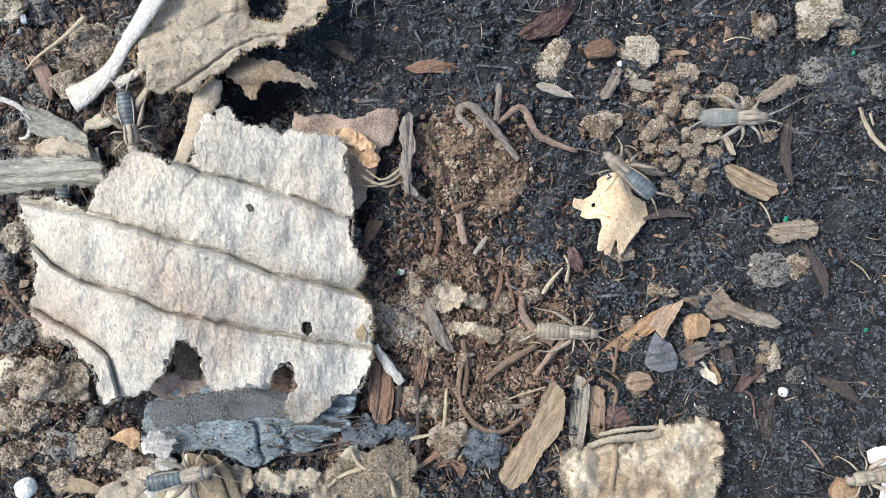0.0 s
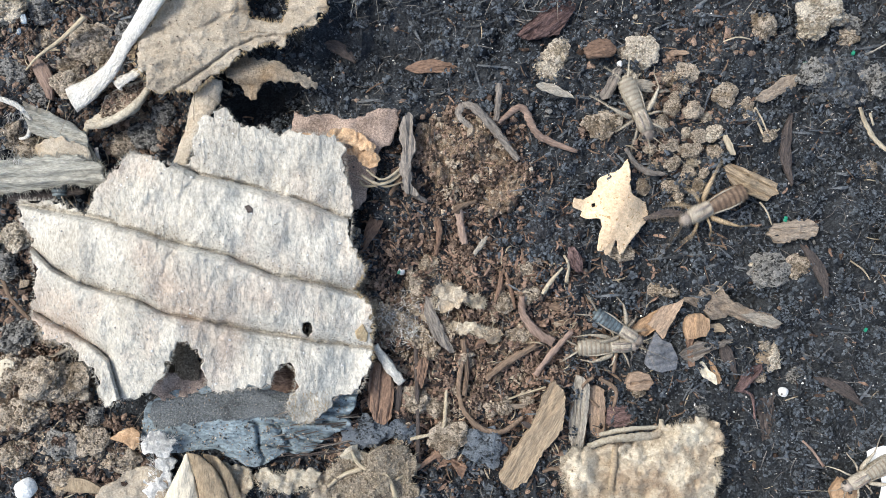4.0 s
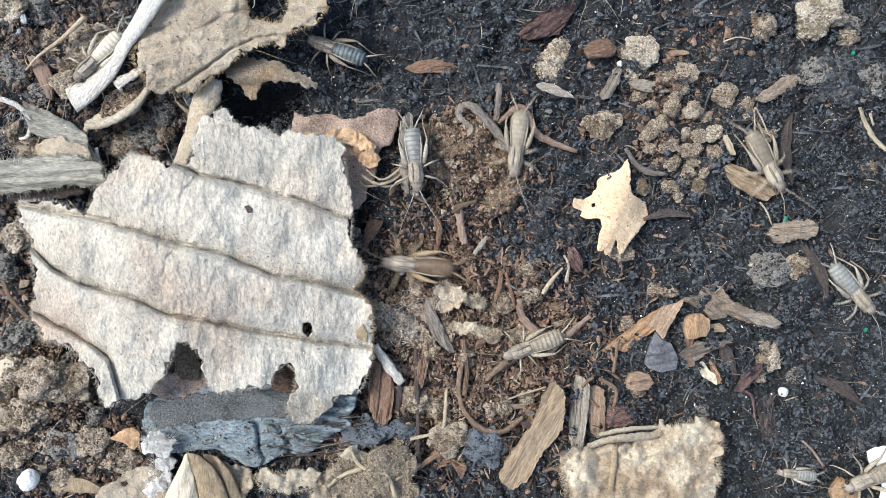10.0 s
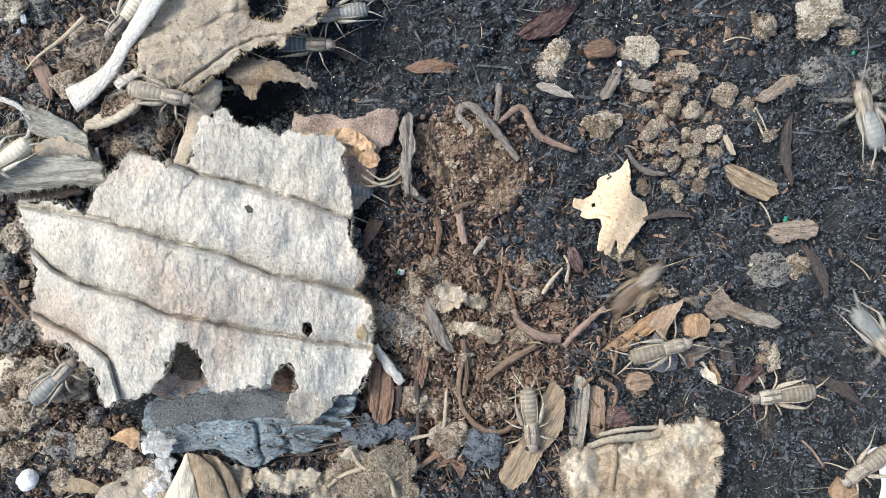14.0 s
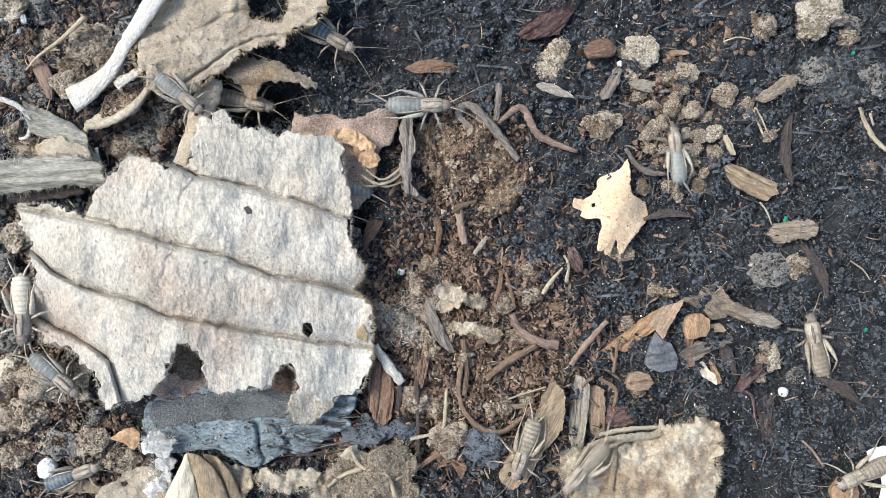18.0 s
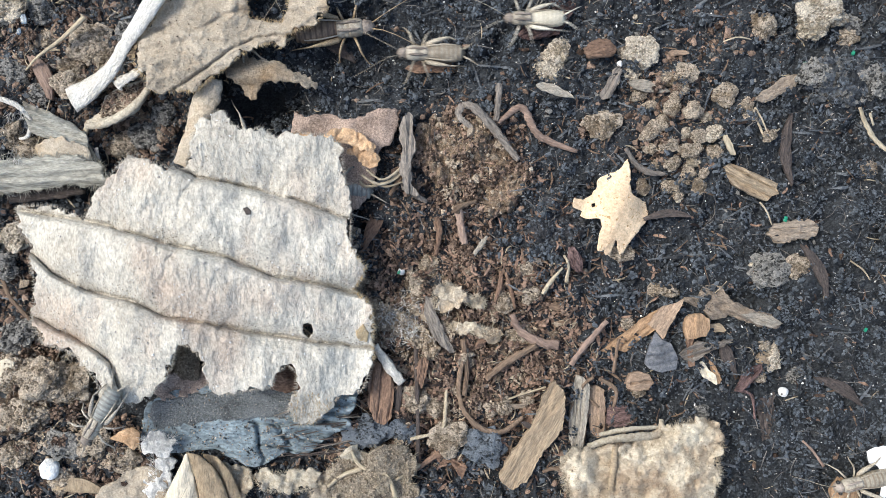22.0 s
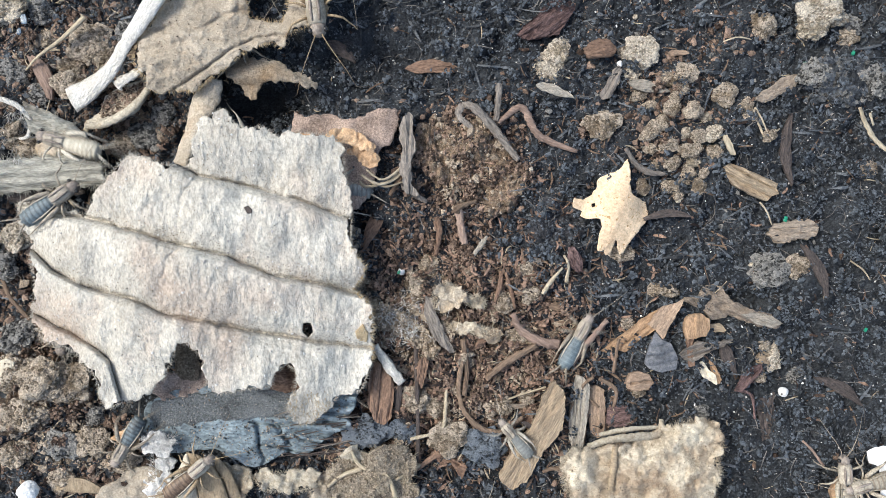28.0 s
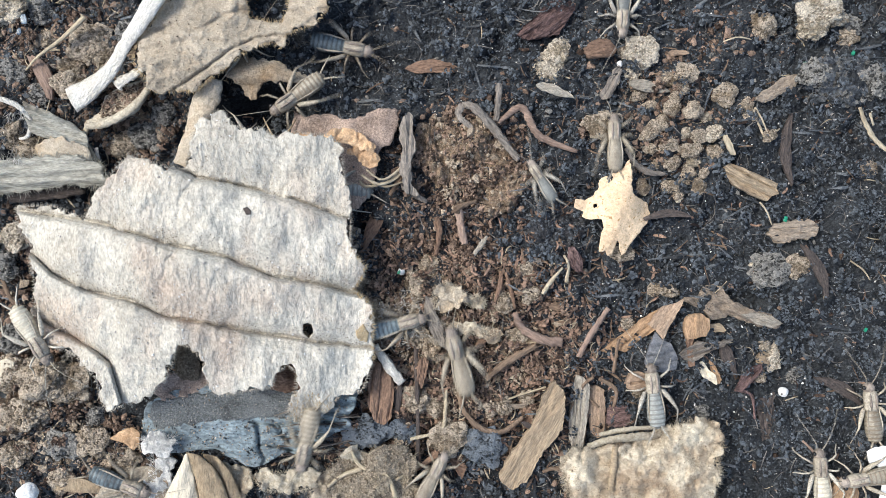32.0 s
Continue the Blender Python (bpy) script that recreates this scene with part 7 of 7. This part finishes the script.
    crawl("tan", 1.0, (0, 1035, -90, -80), (10.3, 1035, -60, -80), (11, 1069, 38, -75), (11.5, 1081, 162, -75), (12, 1180, 303, -80), (12.5, 1196, 422, -95), (13, 1172, 572, -90), (13.5, 1172, 606, -60), (14, 1170, 616, 15), (14.5, 1162, 614, 15), (16.5, 1210, 644, 5), (16.8, 1205, 650, 100), (17, 1172, 646, 190),
     (17.5, 1119, 717, 250), (18, 1030, 826, 228), (18.6, 960, 970, 240))
    crawl("grey", 1.05, (0, 560, 300, 0, 1), (10, 560, 320, 0, 1), (10.5, 690, 340, 10), (11, 867, 315, 5), (11.5, 1000, 263, 30), (12, 1028, 253, 0), (12.5, 1172, 281, -35), (13, 1310, 388, -52), (13.5, 1444, 475, -40), (14, 1543, 596, -50), (14.6, 1670, 700, -40))
    crawl("grey", 1.1, (0, 1670, 480, 150), (12, 1650, 470, 150), (12.5, 1548, 402, 130), (13, 1540, 382, 128), (13.5, 1525, 333, 97), (14, 1523, 202, 108), (14.5, 1515, 109, 92), (15.4, 1505, -100, 92))
    crawl("brown", 1.05, (0, 770, 990, 60), (12.4, 780, 970, 60), (13, 838, 755, 67), (13.5, 899, 626, 55), (14, 1129, 505, 45), (14.5, 1323, 473, 22), (15.2, 1670, 400, 20))
    crawl("cream", 1.0, (0, 420, -90, 220), (7.6, 410, -40, 230), (8, 382, 22, 180), (8.5, 293, 69, 205), (9, 195, 100, 225), (9.5, 200, 88, 225), (10, 178, 110, 225), (10.5, 160, 140, 222), (11, 118, 200, 215), (11.5, 61, 283, 212), (12, 48, 303, 195), (12.5, 20, 311, 185), (13.2, -90, 330, 185))
    crawl("cream", 1.0, (0, 480, -90, 180), (10.5, 470, -40, 200), (11, 422, 18, 180), (11.5, 250, 60, 215), (12, 170, 121, 222), (12.5, 130, 160, 225), (13, 92, 214, 222), (13.5, 80, 226, 215), (14, 10, 290, 215), (14.6, -90, 330, 190))
    crawl("tan", 1.0, (0, 300, -90, 240), (11.8, 280, -60, 240), (12.5, 182, 108, 210), (13, 188, 115, 95), (13.2, 191, 122, -30), (13.4, 199, 131, -50), (13.6, 221, 149, -40), (13.8, 252, 166, -35), (14, 296, 172, -12), (14.2, 289, 171, 5), (14.5, 294, 166, 8),
     (16.5, 361, 171, -20), (17, 390, 167, -18), (17.5, 420, 186, -15), (18, 442, 184, -12), (18.5, 475, 200, 0), (19.2, 490, 330, -50, 1))
    crawl("grey", .9, (0, 330, 360, 60, 1), (17.2, 300, 310, 100, 1), (17.6, 305, 190, 20), (18, 328, 174, -38), (18.6, 430, 250, -30, 1))
    crawl("cream", .95, (0, 300, -90, -130), (13, 285, -50, -130), (13.6, 240, 22, -125), (13.8, 226, 38, -130), (14.1, 228, 38, -130), (14.4, 230, 26, -120), (14.9, 250, -20, 60), (15.4, 300, -90, 60))
    crawl("grey", .9, (0, 640, -90, -150), (12.5, 640, -60, -150), (13, 606, 8, -160), (13.5, 602, 24, -170), (14, 600, 30, 190), (14.5, 600, 34, 190), (15.3, 560, -90, 100))
    crawl("grey", .95, (0, -90, 690, 0), (12.5, -60, 690, 0), (13, 48, 682, 10), (13.5, 91, 677, 20), (14, 109, 667, 45), (14.5, 101, 644, 90), (16.5, 80, 640, 0), (17, 111, 646, -30), (17.5, 109, 656, -10), (18, 111, 665, -40), (18.5, 120, 690, -60), (19, 118, 682, -42), (19.5, 139, 690, -60), (20, 152, 695, -60),
     (20.5, 160, 715, -50), (21, 152, 747, -30), (21.5, 180, 757, -45), (22, 182, 738, -120), (22.5, 112, 740, 217), (23, 80, 765, 222), (23.2, 70, 785, 240), (23.4, 58, 812, 262), (23.6, 58, 825, -80), (24, 68, 872, -72), (24.5, 90, 990, -70))
    crawl("cream", 1.05, (0, -90, 250, -40), (16, -60, 250, -40), (16.5, 18, 291, -60), (17, 20, 384, -80), (17.5, 48, 485, -85), (18, 50, 553, -88), (18.5, 48, 566, -95), (19, 33, 640, -105), (19.5, 48, 677, -110), (20.2, -90, 760, 200))
    crawl("grey", .9, (0, -90, 440, 10), (22.4, -70, 440, 10), (23, 55, 430, 35), (23.5, 109, 374, 30), (24.2, 60, 300, 130, 1), (25, -90, 300, 180))
    crawl("dark", .9, (0, 60, -90, -80), (23.5, 70, -60, -80), (24, 101, 109, -78), (24.5, 119, 180, -65), (25, 95, 202, -30), (25.5, 18, 240, 195), (26.2, -90, 260, 190))
    crawl("cream", 1.0, (0, -90, 300, 0), (26.9, -80, 310, 0), (27.5, 145, 290, 20), (27.8, 150, 270, 95), (28, 125, 255, 165), (28.5, 81, 222, 190), (29.2, -90, 240, 190))
    crawl("dark", 1.0, (0, -90, 430, 30), (27, -80, 430, 30), (27.5, 71, 392, 50), (28, 103, 357, 35), (28.5, 151, 313, 60), (29, 170, 192, 92), (29.5, 212, 89, 62), (30.2, 300, -90, 60))
    crawl("dark", 1.05, (0, 330, 838, 12), (.5, 345, 855, 10), (1, 424, 778, 55), (1.5, 500, 715, 50), (2, 470, 620, 80, 1), (3, 470, 640, -80, 1), (3.5, 483, 718, -70), (4.2, 480, 600, 80, 1))
    crawl("dark", .95, (0, 240, 620, -80, 1), (.5, 210, 788, -55), (.8, 200, 770, 60), (1, 182, 725, 120), (1.6, 280, 560, 60, 1))
    crawl("dark", .9, (0, -90, 560, -40), (2.5, -60, 560, -40), (3, 50, 584, -60), (3.5, 72, 590, -50), (4.4, 200, 600, 10, 1), (5.5, 328, 640, 100, 1), (18, 325, 640, 100, 1), (18.6, 330, 560, 95, 1))
    crawl("dark", .95, (0, -90, 640, -40), (7, -70, 640, -40), (7.5, 71, 677, -75), (8, 59, 778, -82), (8.6, 50, 990, -90))
    crawl("dark", .9, (0, 120, 300, 90, 1), (7, 110, 280, 95, 1), (7.5, 100, 215, 100), (8, 89, 141, 100), (8.5, 70, 79, 85), (9, 185, 20, 10), (9.6, 300, -90, 30))
    crawl("dark", .95, (0, 470, 990, 60), (23.4, 480, 960, 60), (24, 535, 826, 28), (24.5, 594, 776, 35), (25, 646, 737, 40), (25.5, 685, 707, 30), (26.5, 850, 720, 0), (27.5, 980, 675, 58), (28, 1020, 598, 62), (28.5, 1091, 505, 60), (29, 1139, 444, 58), (29.5, 1212, 382, 38), (30, 1281, 341, 15), (30.5, 1374, 323, 8), (31, 1523, 273, 15), (31.5, 1565, 245, 25), (32, 1660, 220, 20))
    crawl("grey", .75, (0, 960, 990, 100), (26.8, 960, 960, 100), (27.5, 939, 816, 100), (28, 908, 770, 130), (28.5, 869, 717, 125), (29, 836, 667, 100), (29.5, 889, 634, 20), (30, 947, 614, 40), (30.5, 1020, 525, 52), (31, 1038, 434, 75), (31.5, 1020, 412, 125), (32, 955, 318, 122))
    crawl("tan", .95, (0, 1180, -90, -30), (27.9, 1180, -70, -30), (28.5, 1252, 20, -32), (29, 1341, 24, 0), (29.5, 1444, 59, -12), (30, 1513, 69, -8), (30.6, 1670, 90, -8))
    crawl("brown", .95, (0, 330, 990, 90), (26.8, 330, 960, 90), (27.5, 335, 830, 60), (28, 345, 835, 40), (28.5, 353, 828, 45), (29, 412, 768, 65), (29.5, 452, 718, 62), (30, 462, 712, 40), (30.6, 500, 690, 60, 3), (31, 505, 672, 100, 3), (31.5, 505, 690, 110, 3), (31.9, 500, 600, 95, 1))
    crawl("dark", .9, (0, 300, 560, -90, 1), (27.4, 280, 600, -100, 1), (28, 230, 782, -120), (28.2, 215, 785, 170), (28.5, 182, 747, 130), (29.1, 300, 540, 60, 1))
    crawl("grey", 1.0, (0, 880, 990, 40), (28.8, 890, 960, 40), (29.5, 939, 857, 35), (30, 988, 816, 30), (30.5, 1050, 778, 25), (31, 1119, 717, 42), (31.5, 1152, 705, 75), (32, 1152, 692, 97))
    crawl("dark", 1.0, (0, 550, 990, 70), (29.4, 555, 960, 70), (30, 574, 826, 65), (30.5, 646, 737, 62), (31, 662, 700, 95), (31.5, 668, 640, 70), (32, 707, 573, 15))
    crawl("tan", 1.1, (0, 840, 990, 95), (30.5, 845, 970, 95), (31, 836, 828, 100), (31.5, 808, 786, 95), (32, 810, 632, 105))
    crawl("tan", .9, (0, 740, 990, 60), (31.4, 745, 970, 60), (32, 768, 838, 62))
    crawl("tan", 1.0, (0, 560, 620, -90, 1), (31, 600, 660, -60, 1), (31.5, 630, 715, -110), (32, 545, 780, 258))
    crawl("cream", 1.0, (0, -90, 340, -60), (30, -60, 340, -60), (30.5, 30, 444, -88), (31, 48, 586, -72), (31.5, 70, 594, -55), (32, 70, 597, -58))
    crawl("dark", 1.0, (0, 120, 560, -80, 1), (29, 110, 580, -80, 1), (29.5, 81, 655, -85), (30, 89, 636, -70), (30.5, 172, 768, -82), (31, 180, 828, -95), (31.5, 200, 850, -30), (32, 225, 852, -20))
    crawl("tan", 1.0, (0, 470, -90, -90), (28.2, 470, -70, -90), (29, 473, 40, -95), (29.5, 520, 30, -20), (30, 543, 48, -60), (30.5, 576, 61, -92), (31, 584, 91, 215), (31.5, 545, 149, 225), (32, 525, 175, 216))
    crawl("dark", 1.05, (0, 640, -90, -110), (31.3, 640, -70, -110), (31.7, 590, 60, -60), (32, 612, 88, -12))
    crawl("tan", .95, (0, 1480, 990, 90), (27, 1482, 950, 90), (28, 1488, 850, 95), (28.5, 1475, 838, 95), (29, 1473, 818, 90), (29.5, 1475, 806, 90), (30, 1473, 786, 70), (30.5, 1485, 778, 35), (31, 1503, 788, 10), (31.5, 1525, 735, 60), (32, 1533, 722, 97))
    crawl("cream", .95, (0, 1440, 990, 90), (29.6, 1445, 960, 90), (30.5, 1472, 860, 60), (31, 1442, 858, 150), (31.5, 1434, 838, 120), (32, 1445, 838, 95))
    crawl("tan", .9, (0, 1090, 380, 90, 2), (31, 1090, 380, 90, 2), (31.5, 1088, 350, 90, 2), (32, 1084, 250, 92))
    crawl("grey", .9, (0, 1100, -90, -90), (31.4, 1100, -80, -90), (32, 1099, 25, -92))
    crawl("grey", .9, (0, 1450, 990, 100), (14.8, 1450, 960, 100), (16.5, 1331, 624, 130), (17, 1242, 535, 112), (17.5, 1204, 414, 95), (18, 1192, 271, 97), (18.5, 1089, 210, 150), (19, 1066, 172, 142), (19.5, 1069, 162, 140), (20, 1071, 48, 92), (20.6, 1085, -90, 90))
    crawl("grey", 1.0, (0, 640, -90, -80), (15.4, 640, -70, -80), (16.5, 665, 139, -55), (17, 677, 141, -50), (17.5, 735, 192, -20), (18, 747, 190, 0), (18.5, 867, 190, 0), (19, 918, 218, -55), (19.5, 947, 283, -62), (20, 970, 463, -92), (20.5, 937, 675, -100), (21, 919, 727, -100), (21.5, 907, 818, -115), (22.1, 850, 990, -115))
    crawl("cream", .95, (0, 1120, -90, -120), (20.4, 1115, -70, -120), (21, 1081, 40, -122), (21.5, 1048, 35, -130), (22, 939, 38, 180), (22.5, 862, 10, 168), (23.1, 780, -90, 140))
    crawl("tan", 1.0, (0, 300, 640, -90, 1), (23.3, 322, 655, -135, 1), (23.6, 278, 706, -135), (24, 268, 722, -105), (24.4, 232, 742, -110), (24.6, 225, 768, -115), (24.8, 185, 797, -135), (25, 160, 826, -135), (25.4, 120, 866, -150), (25.9, 40, 990, -130))
    crawl("tan", .95, (0, 150, 560, -80, 1), (22.6, 150, 600, -80, 1), (23, 160, 678, -70), (23.4, 175, 702, -85), (23.8, 180, 760, -85), (24, 183, 797, -85), (24.2, 198, 830, -75), (24.4, 200, 862, -80), (24.9, 205, 990, -85))
    crawl("dark", .95, (0, 300, 990, 90), (23.4, 300, 970, 90), (23.8, 318, 852, 95), (24, 305, 830, 98), (24.2, 286, 795, 110), (24.4, 282, 755, 115), (24.6, 245, 728, 170), (24.8, 215, 712, 180), (25.2, 200, 620, 90, 1))
    crawl("grey", .95, (0, -90, 650, 0), (23.5, -70, 650, 0), (24, 56, 650, -60), (24.4, 75, 688, -75), (24.8, 72, 690, -80), (25, 36, 715, -110), (25.2, 16, 765, -120), (25.7, -60, 900, -120))
    crawl("tan", 1.0, (0, 440, 400, 60, 1), (24.6, 440, 360, 60, 1), (25.1, 440, 210, 70, 1), (25.3, 446, 150, 60), (25.5, 452, 100, 52), (26.2, 560, 20, 40), (26.8, 640, -90, 50))
    crawl("dark", .9, (0, -90, 850, 0), (17, -60, 850, 0), (17.5, 79, 848, 5), (18, 141, 836, 20), (18.5, 190, 857, -20), (19.1, 230, 990, -70))
    crawl("grey", 1.0, (0, 1670, 60, 180), (1, 1640, 60, 180), (1.5, 1550, 58, 180), (2, 1528, 64, 170), (2.5, 1525, 60, 165), (3, 1525, 48, 170), (3.5, 1525, 66, 135), (4.3, 1670, 100, 0))
    # the carton, which turns a little about its corner as they push through under it
    lying, pin = carton.matrix_basis.copy(), spot(645, 530, 80)
    walk(carton, [(t, Matrix.Translation(pin) @ pose(0, 0, 0, 0, 0, a) @ Matrix.Translation(-pin) @ lying) for t, a in
                  ((0.0, -0.7), (1.0, -0.7), (3.0, -0.3), (5.5, 0.0), (14.0, 0.0), (18.0, 0.5), (20.0, 1.0), (23.0, 0.8), (25.5, 0.5), (28.5, 0.3), (30.5, 0.8), (32.0, 0.9))])
    # a twig that they drag aside, and the peel that they nudge
    rest = TWIG.matrix_basis.copy()
    walk(TWIG, [(t, Matrix.Translation(Vector((du * U, -dv * U, 0))) @ rest @ pose(0, 0, 0, 0, 0, a)) for t, du, dv, a in ((0.0, -62, 18, 0), (9.0, -62, 18, 0), (10.0, -34, -14, -8), (13.0, -8, -30, -8), (14.5, -8, -26, -6), (16.5, 0, 0, 0), (27.5, 0, 0, 0), (29.5, 6, -8, 6), (32.0, 8, -18, 8))])
    lay = STRIP_BENT.matrix_basis.copy()
    walk(STRIP_BENT, [(t, Matrix.Translation(Vector((du * U, -dv * U, 0))) @ lay @ pose(0, 0, 0, 0, 0, a)) for t, du, dv, a in ((0.0, 0, 0, 0), (9.3, 0, 0, 0), (10.0, 2, 2, 6), (13.0, 8, 8, 24), (14.5, 8, 8, 24), (16.5, 4, 18, 22), (27.5, 4, 18, 22), (29.0, 10, 14, 22), (32.0, 10, 14, 24))])
    still = PEEL_SCRAP.matrix_basis.copy()
    walk(PEEL_SCRAP, [(t, Matrix.Translation(Vector((du * U, -dv * U, 0))) @ still) for t, du, dv in ((0.0, 0, 0), (28.9, 0, 0), (29.5, 3, 3), (30.5, 4, 3), (32.0, 3, 1))])
    # the loose white pellet that the crickets push about
    walk(PELLET, [(t, Matrix.Translation(spot(u, v, surface(u, v) + 12)) @ pose(0, 0, 0, 0, 0, a)) for t, u, v, a in PELLET_WAY])


PELLET = clod("white_pellet", 46, 864, 17, WHITE, "loose round white chalky pellet", "pellet", "white beads", 0.85, 0.12, 1.05, 0, 4)
PELLET_WAY = ((0.0, 45, 864, 0), (8.5, 45, 866, 0), (9.0, 50, 850, 20), (14.5, 48, 850, 20), (16.5, 46, 852, 20), (17.2, 52, 848, 30), (18.0, 84, 830, 60), (24.2, 90, 832, 70), (25.0, 106, 834, 90), (25.5, 50, 850, 40), (27.5, 50, 868, 20), (29.0, 46, 874, 10), (32.0, 48, 874, 10))
motions()
